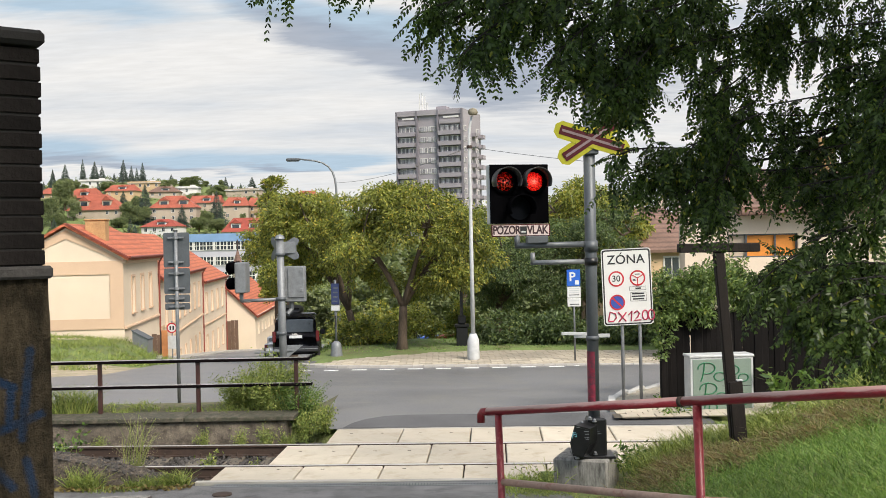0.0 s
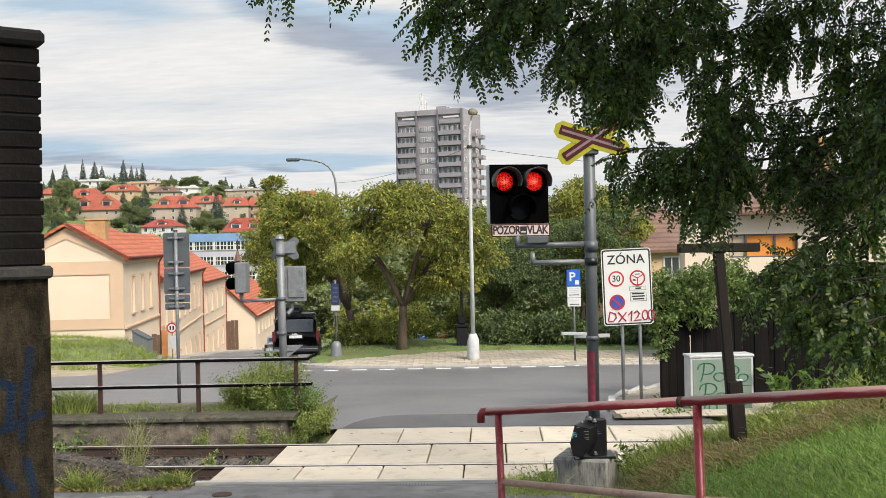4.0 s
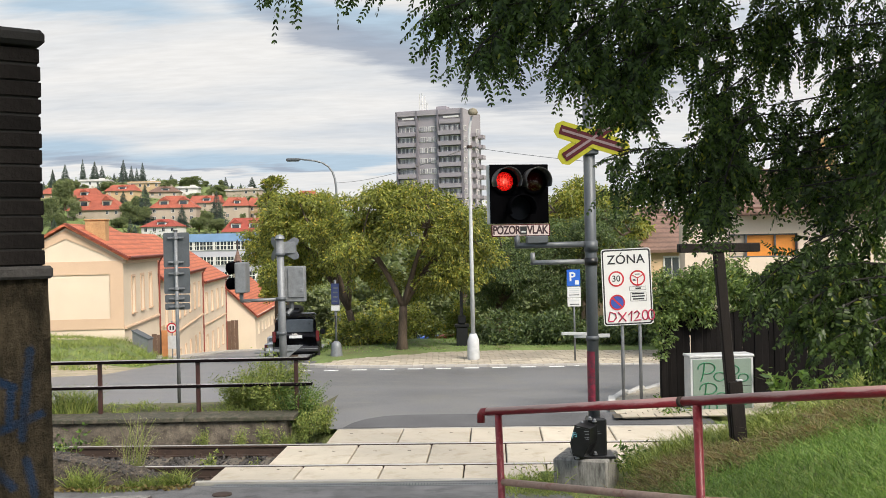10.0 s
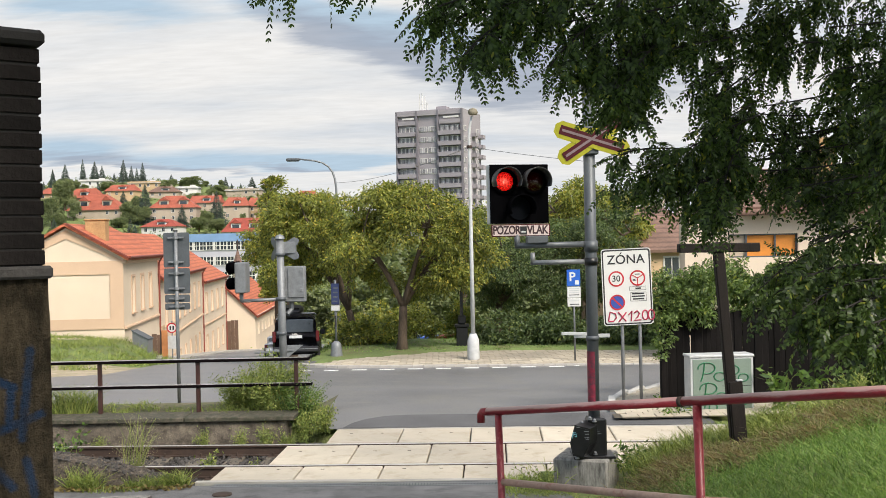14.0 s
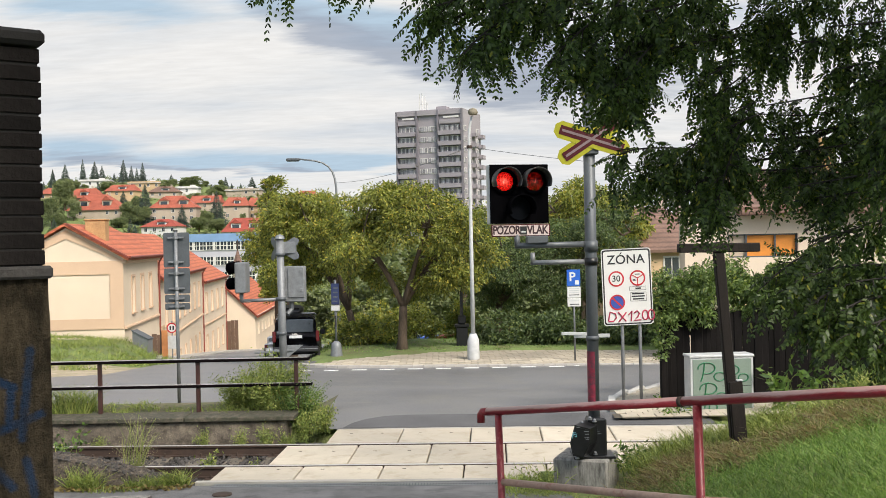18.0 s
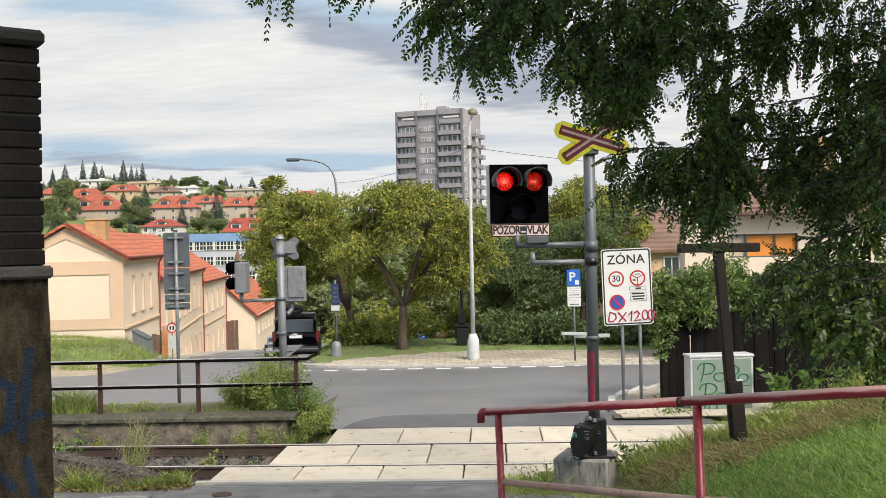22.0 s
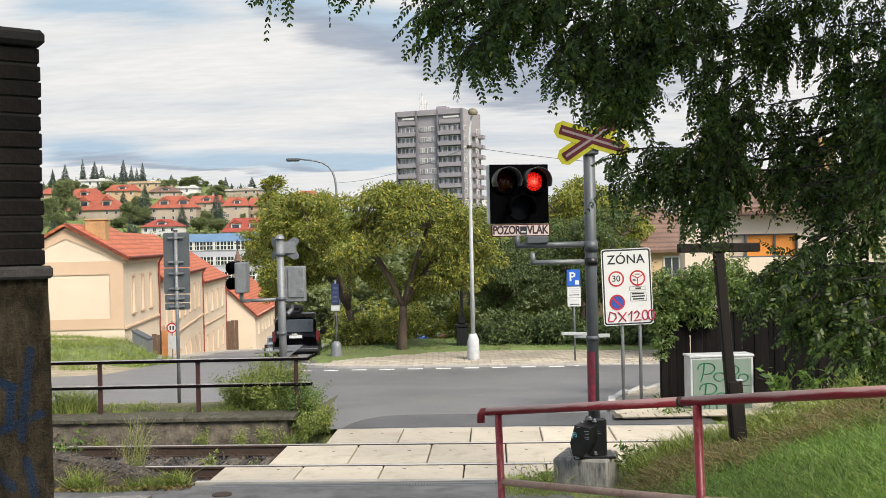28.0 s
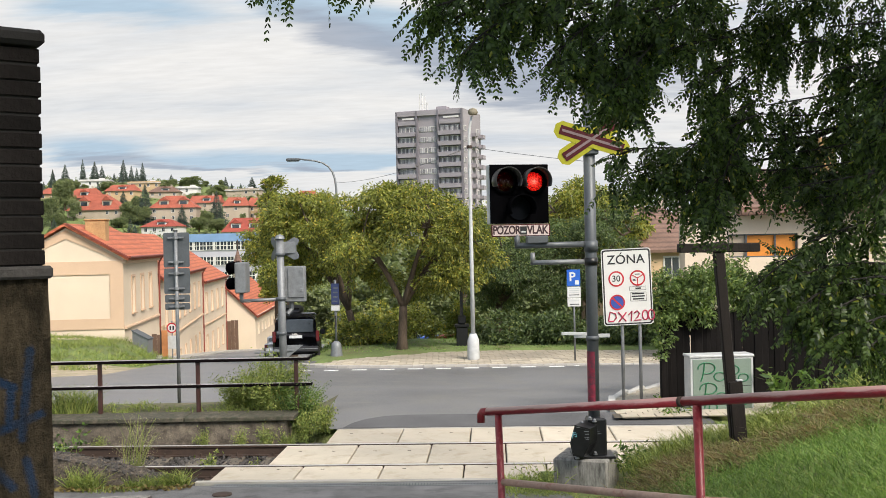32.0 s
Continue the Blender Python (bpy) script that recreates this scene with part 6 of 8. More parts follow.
SL = -5.4
van = thing("van", pose(-6.33, 42.6, float(street_z(-6.33, 42.6)) + 0.02, SL, 0, 6), "black passenger van with a roof box parked at the kerb", "van")
part("lower_body", loft([(-2.3, 0.86, 0.32, 1.0), (-2.25, 0.95, 0.28, 1.08), (1.9, 0.96, 0.26, 1.08), (2.5, 0.86, 0.3, 0.95)], 28, 6), M_CARBLACK, van, smooth=True)
part("cabin", loft([(-2.26, 0.84, 0.95, 1.80), (-2.05, 0.82, 0.95, 1.94), (0.9, 0.81, 0.95, 1.95), (1.7, 0.78, 0.95, 1.4)], 28, 5), M_CARBLACK, van, smooth=True)
part("rear_window", Shape().box((-0.72, -2.325, 1.18), (0.72, -2.27, 1.72), 0.05), M_GLASS, van, "dark reflecting rear window")
part("bumper", Shape().box((-0.94, -2.42, 0.36), (0.94, -2.2, 0.62), 0.06), M_BLACK, van)
part("bumper_trim", Shape().box((-0.9, -2.435, 0.50), (0.9, -2.42, 0.525)), M_GALV, van)
part("number_plate", Shape().box((-0.26, -2.345, 0.95), (0.26, -2.33, 1.07)), M_LGREY, van, "blank pale plate")
for x in (-0.88, 0.88):
    part("tail_lamp", Shape().box((x - 0.07, -2.34, 0.8), (x + 0.07, -2.24, 1.25), 0.03), M_TAIL, van)
    part("mirror", Shape().box((x * 1.16 - 0.1, 1.3, 1.1), (x * 1.16 + 0.1, 1.42, 1.34), 0.03), M_BLACK, van)
part("roof_box", loft([(-1.7, 0.30, 2.02, 2.22), (-1.5, 0.42, 2.0, 2.34), (0.2, 0.42, 2.0, 2.34), (0.6, 0.25, 2.02, 2.2)], 20, 3.5), M_BLACK, van, m=pose(-0.15, 0, 0), smooth=True)
for y in (-1.2, 0.0):
    part("roof_bar", Shape().tube([(-0.8, y, 1.94), (-0.75, y, 2.0), (0.75, y, 2.0), (0.8, y, 1.94)], 0.025, 6), M_GALV, van)
for x in (-0.86, 0.86):
    for y in (-1.45, 1.65):
        car_wheel(van, pose(x, y, 0.34))


def small_car(label, m, paint, name="car"):
    c = thing(name, m, label, "car")
    part("body", loft([(-2.0, 0.76, 0.32, 0.85), (-1.9, 0.84, 0.28, 0.95), (1.5, 0.85, 0.28, 0.9), (2.05, 0.74, 0.3, 0.75)], 24, 5), paint, c, smooth=True)
    part("cabin", loft([(-1.85, 0.62, 0.85, 1.05), (-1.3, 0.68, 0.85, 1.42), (0.2, 0.68, 0.85, 1.45), (1.1, 0.62, 0.85, 0.95)], 24, 4), paint, c, smooth=True)
    part("rear_window", Shape().box((-0.56, -0.02, -0.2), (0.56, 0.02, 0.2), 0.02, pose(0, -1.68, 1.16) @ Matrix.Rotation(radians(-52), 4, "X")), M_GLASS, c)
    for x in (-0.70, 0.70):
        part("tail_lamp", Shape().box((x - 0.11, -2.04, 0.62), (x + 0.11, -1.9, 0.84), 0.02), M_TAIL, c)
    part("number_plate", Shape().box((-0.26, -2.04, 0.5), (0.26, -2.02, 0.61)), M_LGREY, c, "blank pale plate")
    for x in (-0.78, 0.78):
        for y in (-1.25, 1.3):
            car_wheel(c, pose(x, y, 0.31), 0.31)
    return c


small_car("white hatchback parked down the street ahead of the van", pose(-11.7, 69.0, float(street_z(-11.7, 69.0)), SL, 0, 8), M_CARWHITE)
for lb, x, y, turn, paint in (("dark car parked beyond the park", -0.9, 116.0, 88, M_CARDARK), ("dull red car parked beyond the park", 0.1, 112.0, 60, M_CARRED), ("pale car parked beyond the park", 1.2, 114.0, 70, M_CARWHITE),
                              ("pale car parked beyond the park", 2.6, 119.0, 80, M_CARWHITE), ("dark blue car parked behind the park trees", -3.6, 117.0, 92, M_CARBLUE), ("dark car parked behind the park trees", -8.4, 90.0, 92, M_CARDARK)):
    small_car(lb, pose(x, y, float(street_z(x, y)), -6.3 * math.sin(radians(90 - turn)), 0, turn), paint)

# ---- backs of signs on the verge ----
bs = thing("sign_backs", pose(-5.15, 19.0, 0.15), "grey backs of four traffic sign plates on one post", "traffic sign")
part("post", Shape().tube([(0, 0.05, -0.1), (0, 0.05, 3.42)], 0.035, 12), M_GALV, bs, smooth=True)
for z0, z1, w in ((2.73, 3.40, 0.25), (2.22, 2.71, 0.25), (2.05, 2.20, 0.24), (1.91, 2.035, 0.24)):
    p = part("plate", Shape().prism([(x * 1.0, z) for x, z in [(q[0], q[1] + (z0 + z1) / 2) for q in rounded(w, (z1 - z0) / 2, 0.03)]], 0.02, pose(0.0, 0.08, 0)), M_GREY, bs)
    for zz in ((z0 + 0.1, z1 - 0.1) if z1 - z0 > 0.3 else ((z0 + z1) / 2,)):
        part("bracket", Shape().box((-0.15, 0.03, zz - 0.018), (0.15, 0.07, zz + 0.018), 0.006).tube([(0, 0.05, zz - 0.03), (0, 0.05, zz + 0.03)], 0.05, 10), M_GALV, p)
part("cap", Shape().tube([(0, 0.05, 3.42), (0, 0.05, 3.45)], 0.04, 10), M_BLACK, bs)
# round weight-limit sign with plate at the house corner
ws = thing("round_sign", pose(-15.75, 57.0, -4.75), "round red-rimmed restriction sign with a plate on a post", "traffic sign")
part("post", Shape().tube([(0, 0.06, 0), (0, 0.06, 3.7)], 0.04, 8), M_GALV, ws)
part("disc", disc(0.30, pose(0, 0, 3.3)), M_SIGNWHITE, ws)
part("ring", flat_ring(0.225, 0.30, pose(0, -0.004, 3.3)), M_SIGNRED, ws)
part("text_bar", Shape().box((-0.13, -0.008, 3.18), (-0.04, -0.005, 3.42)).box((0.04, -0.008, 3.18), (0.13, -0.005, 3.42)), M_SIGNBLACK, ws)
part("plate", Shape().box((-0.36, 0, 2.1), (0.36, 0.02, 2.85)), M_LGREY, ws)

# ---- the facing signal, seen from behind ----
fs = thing("crossing_signal", pose(-3.30, 20.0, -0.05), "galvanised crossing signal for the other direction, seen from behind", "crossing signal")
part("pole", Shape().tube([(0.03, 0, 0), (0, 0, 3.46)], 0.075, 16), M_GALV, fs, smooth=True)
part("pole_cap", Shape().lathe([(0.11, 3.44), (0.08, 3.5), (0, 3.54)], 12), M_GALV, fs)
part("arm", Shape().tube([(-0.05, 0, 2.22), (-0.72, 0, 2.20)], 0.035, 10).tube([(-0.80, 0, 2.18), (-0.80, 0, 2.36)], 0.04, 10).tube([(-0.80, 0, 2.20), (-0.6, 0, 2.20)], 0.035, 10), M_GALV, fs, smooth=True)
hd2 = part("lamp_head", Shape().box((-0.90, -0.16, 2.36), (-0.68, 0.30, 2.98), 0.02, pose(0, 0, 0)), M_GALV, fs)
for z in (2.88, 2.56):
    part("hood", Shape().tube([(-0.86, 0.1, z), (-1.08, 0.22, z - 0.02)], [0.13, 0.12], 14), M_MATT, fs, smooth=True)
part("terminal_box", Shape().box((-0.04, 0.10, 2.15), (0.48, 0.30, 2.88), 0.02), M_GALV, fs, "galvanised terminal box")
part("box_door", Shape().box((0.13, 0.075, 2.24), (0.46, 0.1, 2.85), 0.01), M_GALV, fs)
for z in (2.36, 2.74):
    part("hinge", Shape().box((0.38, 0.06, z), (0.43, 0.08, z + 0.07), 0.005), M_GALV, fs)
part("cable_gland", Shape().tube([(0.18, 0.2, 2.16), (0.18, 0.2, 2.0), (0.10, 0.1, 1.9)], 0.05, 8), M_GREY, fs)
for tilt in (27.0, -27.0):
    for yaw, a, y, mat, lb in ((-16.0, 0.40, 0.10, M_GALV, "bare grey back of a cross arm"), (118.0, 0.44, 0.06, M_GREY, "dark edge-on cross arm")):
        m = pose(0.03 if yaw < 0 else -0.05, y, 3.24, 0, 0, yaw) @ Matrix.Rotation(radians(-tilt), 4, "Y")
        o = [(0.03, -0.085), (a - 0.07, -0.085), (a, -0.03), (a, 0.03), (a - 0.07, 0.085), (0.03, 0.085)]
        part("cross_arm", Shape().prism(o, 0.012, m), mat, fs, lb)
part("cross_bracket", Shape().box((0.06, 0.02, 3.14), (0.32, 0.10, 3.38), 0.01), M_GALV, fs)
part("side_board", Shape().box((-0.5, -0.02, 1.15), (0.3, 0.02, 1.19), 0.005, Matrix.Rotation(radians(-3), 4, "Y")), M_GALV, fs)
part("bell", Shape().prism([(0.02, 1.18), (0.42, 1.18), (0.10, 0.92), (0.02, 0.92)], 0.06, pose(0, 0.0, 0.1)), M_GALV, fs)
for z in (1.5, 2.2, 3.1):
    part("clamp", Shape().tube([(0, 0, z), (0, 0, z + 0.06)], 0.105, 16), M_GREY, fs, smooth=True)

# small grey lean-to by the house corner
ls = thing("lean_to", pose(-16.85, 54.6, -3.6, 0, 0, -8), "small grey metal lean-to shelter beside the house corner", "shelter")
part("wall_panel", Shape().prism([(-0.45, 0), (0.45, 0), (0.45, 1.75), (-0.45, 2.2)], 0.6), M_GALV, ls)
part("roof_panel", Shape().box((-0.55, -0.05, -0.03), (0.55, 0.68, 0.03), 0.01, pose(0, 0, 2.0, 0, 26.6, 0)), M_GREY, ls)
mb = thing("meter_box", pose(4.45, 18.3, -0.25), "small pale meter box beside the cabinet", "meter box")
part("box_body", Shape().box((-0.09, 0, 0), (0.09, 0.15, 0.34), 0.012), M_LGREY, mb)
part("box_lid", Shape().box((-0.10, -0.01, 0.34), (0.10, 0.16, 0.37), 0.008), M_GREY, mb)

# ---- right side: cabinet, cross, fence ----
cb = thing("utility_cabinet", pose(5.18, 18.5, -0.25, 0, 0, 3), "sage-green utility cabinet with pale edges and green graffiti", "utility cabinet")
part("plinth", Shape().box((-0.6, -0.02, 0), (0.6, 0.38, 0.12), 0.01), M_CONCRETE, cb)
bd2 = part("body", Shape().box((-0.6, 0.0, 0.12), (0.6, 0.4, 1.24), 0.01), M_LGREY, cb)
part("lid", Shape().box((-0.62, -0.02, 1.24), (0.62, 0.42, 1.29), 0.012), M_LGREY, cb, "pale lid")
part("door", Shape().box((-0.555, -0.012, 0.15), (0.56, 0.0, 1.21), 0.004), M_CABINET, cb)
part("door_seam", Shape().box((0.0, -0.0145, 0.70), (0.56, -0.0125, 0.71)), M_BLACK, cb)
GM = pose(0, -0.016, 0)


def scrawl(x, z, k):
    """A looping letter and a ring, as drawn with a wide marker."""
    stem = [(x + 0.02 * k, z), (x + 0.06 * k, z + 0.10 * k), (x + 0.09 * k, z + 0.24 * k), (x + 0.10 * k, z + 0.36 * k)]
    bowl = [(x + 0.14 * k + 0.17 * k * math.cos(a), z + 0.26 * k + 0.11 * k * math.sin(a)) for a in np.linspace(3.3, -1.9, 16)]
    ring = [(x + 0.40 * k + 0.11 * k * math.cos(a), z + 0.09 * k + 0.085 * k * math.sin(a)) for a in np.linspace(0.4, 7.6, 18)]
    for points in (stem, bowl, ring):
        part("graffiti_letter", stroke(points, 0.0125, GM), M_GREENPAINT, cb)


scrawl(-0.43, 0.80, 0.95)
scrawl(-0.40, 0.42, 0.95)
scrawl(0.06, 0.78, 0.85)
scrawl(-0.32, 0.13, 0.7)
scrawl(0.08, 0.34, 0.8)
cr = thing("timber_cross", pose(3.52, 12.0, 0.66, 0, -4.2, 0), "dark tarred timber T-shaped cross leaning in the grass", "timber cross")
part("upright", Shape().box((-0.06, -0.055, 0), (0.06, 0.055, 2.55), 0.012), M_CROSSWOOD, cr)
part("crossbar", Shape().box((-0.68, -0.075, 2.42), (0.30, -0.061 + 0.13, 2.53), 0.012, pose(0, 0, 0, 0, 4.5, 0)), M_CROSSWOOD, cr)
part("brace", Shape().box((-0.05, -0.11, 0.0), (0.12, -0.06, 0.86), 0.012), M_CROSSWOOD, cr)
part("tin_cap", Shape().box((0.05, -0.12, 0.86), (0.125, -0.05, 0.875), 0.003), M_LGREY, cr)
fn = thing("board_fence", pose(0, 0, 0), "tall black-stained timber board fence overgrown with climbers", "fence")
x = 4.42
while x < 12.5:
    y = 20.0 - 0.10 * (x - 4.4)
    w = 0.13 + RNG.uniform(-0.02, 0.03)
    part("fence_board", Shape().box((-w / 2, -0.015, 0), (w / 2, 0.015, 2.15 + RNG.uniform(-0.12, 0.06)), 0.006), M_FENCE, fn, m=pose(x, y + RNG.uniform(-0.012, 0.012), -0.35, 0, RNG.uniform(-0.8, 0.8), -6))
    x += w - 0.022
for z in (0.25, 1.3):
    part("fence_rail", Shape().tube([(4.4, 20.07, z), (12.5, 19.26, z)], 0.045, 6), M_FENCE, fn)
part("corner_post", Shape().box((4.36, 19.95, -0.4), (4.50, 20.1, 1.9), 0.015), M_FENCE, fn)


# ---- park trees ----
def lobes(c, semi, n, r0, r1, low=-0.75, seed=1, window=False):
    """Leafy lobes spread over the outside of a crown."""
    g = np.random.default_rng(seed)
    out = []
    while len(out) < n:
        u = g.normal(0, 1, 3)
        u /= np.linalg.norm(u)
        if u[2] < low or u[1] > 0.75 or (window and u[1] < -0.25 and u[2] < 0.1 and abs(u[0] - 0.05) < 0.5):
            continue
        r = g.uniform(r0, r1)
        k = g.uniform(0.5, 1.0)
        out.append((c[0] + u[0] * k * (semi[0] - r * 0.7), c[1] + u[1] * k * (semi[1] - r * 0.7), c[2] + u[2] * k * (semi[2] - r * 0.5), r, r * 0.9, r * 0.62))
    return out


def hanging_leaves(balls, clumps, per, clump_r, size, width, droop=0.9):
    """Bunches of leaves that fan out from their twig and hang."""
    out = []
    for b in balls:
        k = max(4, int(clumps * b[3] ** 2))
        u = RNG.normal(0, 1, (k, 3)) + np.array([0, -0.25, 0.35])
        u /= np.linalg.norm(u, axis=1, keepdims=True)
        c = np.array(b[:3]) + u * RNG.uniform(0.6, 1.08, (k, 1)) * np.array(b[3:6])
        off = in_ball(k * per).reshape(k, per, 3)
        base = c[:, None] + off * clump_r * RNG.uniform(0.5, 1.2, (k, 1, 1)) * np.array([1, 1, 0.6])
        d = off * 0.9 + u[:, None] * 0.45
        d[..., 2] -= droop * 0.8
        out.append(leaf_quads(base.reshape(-1, 3), d.reshape(-1, 3), size, width, 0.0, 0.45))
    return Shape().quads(np.concatenate(out))


def park_tree(label, base, fork, r, c, semi, n, r0, r1, clumps, per, clump_r, size, width, leaf, lean=0.0, seed=1, low=-0.75, mains=5, droop=0.9, window=False):
    """A trunk that forks into a few long limbs, a branch into every lobe, and hanging leaves."""
    t = thing("tree", pose(*base), label, "tree")
    g = np.random.default_rng(seed + 50)
    top = np.array((lean, 0.0, fork))
    pts, rad = limb((0, 0, -0.2), top, r, r * 0.8, 0.05)
    rad[0] *= 1.5
    part("trunk", Shape().tube(pts, rad, 12), M_BARK, t, smooth=True)
    balls = lobes(c, semi, n, r0, r1, low, seed, window)
    ends = []
    for k in range(mains):
        a = 2 * math.pi * (k + g.uniform(-0.2, 0.2)) / mains
        e = np.array(c) + np.array(semi) * np.array([math.cos(a) * 0.62, math.sin(a) * 0.55, g.uniform(-0.05, 0.5)])
        pts, rad = limb(top, e, r * 0.62, r * 0.22, 0.14, 7)
        part("limb", Shape().tube(pts, rad, 8), M_BARK, t, smooth=True)
        ends += pts[2:]
    sh = Shape()
    for b in balls:
        q = min(ends, key=lambda p: float(np.linalg.norm(p - np.array(b[:3]))))
        pts, rad = limb(q, (b[0], b[1], b[2] + 0.1), r * 0.24, r * 0.08, 0.12, 5)
        sh.tube(pts, rad, 6)
        for _ in range(3):
            p2, r2 = limb(pts[3], np.array(b[:3]) + in_ball(1)[0] * np.array(b[3:6]), r * 0.08, r * 0.03, 0.15, 4)
            sh.tube(p2, r2, 5)
    part("branch_growth", sh, M_BARK, t, kind="stuff", smooth=True)
    part("crown", hanging_leaves(balls, clumps, per, clump_r, size, width, droop), leaf, t)
    return t


park_tree("broad park tree with yellowing green leaves and a forked trunk", (-1.84, 42.0, -1.4), 1.9, 0.21, (0.1, 0, 4.4), (4.2, 3.2, 3.0), 52, 0.65, 1.05, 30, 52, 0.36, 0.155, 0.058, M_ASH, lean=0.1, seed=4, low=-0.8, window=True)
park_tree("smaller park tree with drooping yellow-green leaves beside the van", (-4.2, 46.5, -1.9), 2.0, 0.2, (-2.2, 0, 4.9), (2.5, 2.2, 2.9), 36, 0.7, 1.05, 30, 52, 0.36, 0.155, 0.058, M_ASH, lean=-0.3, seed=9)
park_tree("tall slender poplar standing behind the park", (-13.6, 80.0, -6.8), 4.0, 0.25, (0, 0, 9.6), (1.5, 1.4, 6.4), 26, 0.5, 0.8, 40, 30, 0.4, 0.26, 0.10, M_ASH, seed=5, droop=-0.5)
park_tree("round green tree behind the street lamp", (-9.6, 62.0, -3.9), 4.5, 0.27, (0.6, 0, 7.1), (3.4, 2.6, 3.0), 28, 0.8, 1.2, 24, 50, 0.4, 0.19, 0.07, M_ASH, seed=6)
park_tree("dense dark green tree at the back of the park", (2.6, 47.0, -1.5), 1.6, 0.22, (0, 0, 3.6), (2.9, 2.4, 2.9), 36, 0.7, 1.1, 28, 50, 0.34, 0.14, 0.045, M_DEEP, seed=7, low=-1.0)
park_tree("dense green tree behind the signal post", (6.9, 47.0, -1.5), 1.6, 0.22, (0, 0, 3.7), (3.2, 2.4, 3.0), 38, 0.7, 1.1, 28, 50, 0.34, 0.14, 0.045, M_DEEP, seed=8, low=-1.0)
park_tree("thin-leaved tree with bare twigs behind the park", (1.2, 58.0, -2.9), 3.9, 0.24, (0, 0, 6.7), (3.4, 2.6, 2.6), 20, 0.6, 0.95, 13, 28, 0.4, 0.24, 0.08, M_ASH, seed=11, mains=7)
park_tree("tall green tree behind the park trees", (8.6, 60.0, -3.1), 4.5, 0.27, (0, 0, 6.9), (4.4, 2.8, 3.4), 36, 0.9, 1.3, 20, 34, 0.42, 0.26, 0.085, M_ASH, seed=12)
for (x, y, z, w, h, n, lf, lb) in ((-3.3, 44.5, -1.5, 1.5, 1.3, 90, M_ASH, "low brownish-green shrub under the park trees"), (2.8, 43.6, -1.5, 1.6, 1.6, 130, M_DEEP, "dense dark shrub at the back of the park"),
                                   (5.6, 43.0, -1.5, 1.8, 1.7, 150, M_DEEP, "dense dark shrub at the back of the park"), (8.4, 42.4, -1.5, 1.7, 1.7, 140, M_DEEP, "dense dark shrub at the back of the park"),
                                   (-1.9, 51, -2.0, 1.7, 2.2, 120, M_ASH, "light green bush behind the lawn"), (-4.6, 57, -2.7, 2.2, 2.6, 120, M_ASH, "light green bush behind the lawn"), (0.9, 50, -1.9, 0.8, 2.2, 70, M_ASH, "light green sapling beside the plinth"),
                                   (11.0, 43.5, -1.5, 2.0, 2.4, 160, M_DEEP, "tall dark shrub behind the fence"), (13.5, 40.0, -1.5, 2.2, 2.6, 150, M_IVY, "leafy shrub in front of the house"), (10.2, 31.0, -1.2, 1.7, 2.6, 150, M_WEED, "leafy bush over the fence"),
                                   (13.0, 29.0, -1.2, 2.0, 3.0, 170, M_WEED, "leafy bush over the fence")):
    t = thing("shrub", pose(x, y, z), lb, "shrub")
    st = Shape()
    for _ in range(6):
        e = in_ball(1)[0] * np.array([w, w, h * 0.4]) * 0.8 + np.array([0, 0, h * 0.6])
        p, r = limb((0, 0, 0), e, 0.03, 0.01, 0.1, 4)
        st.tube(p, r, 5)
    part("stalk_growth", st, M_BARK, t, kind="stuff")
    part("foliage", crown_leaves([(0, 0, h * 0.5, w, w * 0.8, h * 0.55), (w * 0.5, 0.2, h * 0.4, w * 0.7, w * 0.6, h * 0.4), (-w * 0.5, -0.1, h * 0.45, w * 0.7, w * 0.6, h * 0.45)], n, 40, 0.34, 0.2, 0.07, 0.3, 0.4), lf, t)

# bushes behind the fence
for x, y, h, k in ((5.2, 22.6, 2.9, 1.0), (6.4, 22.9, 3.2, 1.1), (7.7, 22.5, 3.05, 1.1), (9.0, 22.8, 3.3, 1.2), (10.6, 22.6, 3.4, 1.2)):
    z = float(street_z(x, y))
    t = thing("shrub", pose(x, y, z), "bushy green shrub growing behind the dark fence", "shrub", "bushes behind the fence")
    st = Shape()
    for _ in range(5):
        p, r = limb((0, 0, 0), in_ball(1)[0] * np.array([0.7, 0.5, 0.6]) + np.array([0, 0, h * 0.75]), 0.03, 0.01, 0.1, 4)
        st.tube(p, r, 5)
    part("stalk_growth", st, M_BARK, t, kind="stuff")
    part("foliage", hanging_leaves(lobes((0, 0, h * 0.68), (0.95 * k, 0.7, h * 0.36), 18, 0.28, 0.42, -0.9, int(x * 10)), 130, 26, 0.16, 0.085, 0.035, 0.5), M_HEDGE, t)

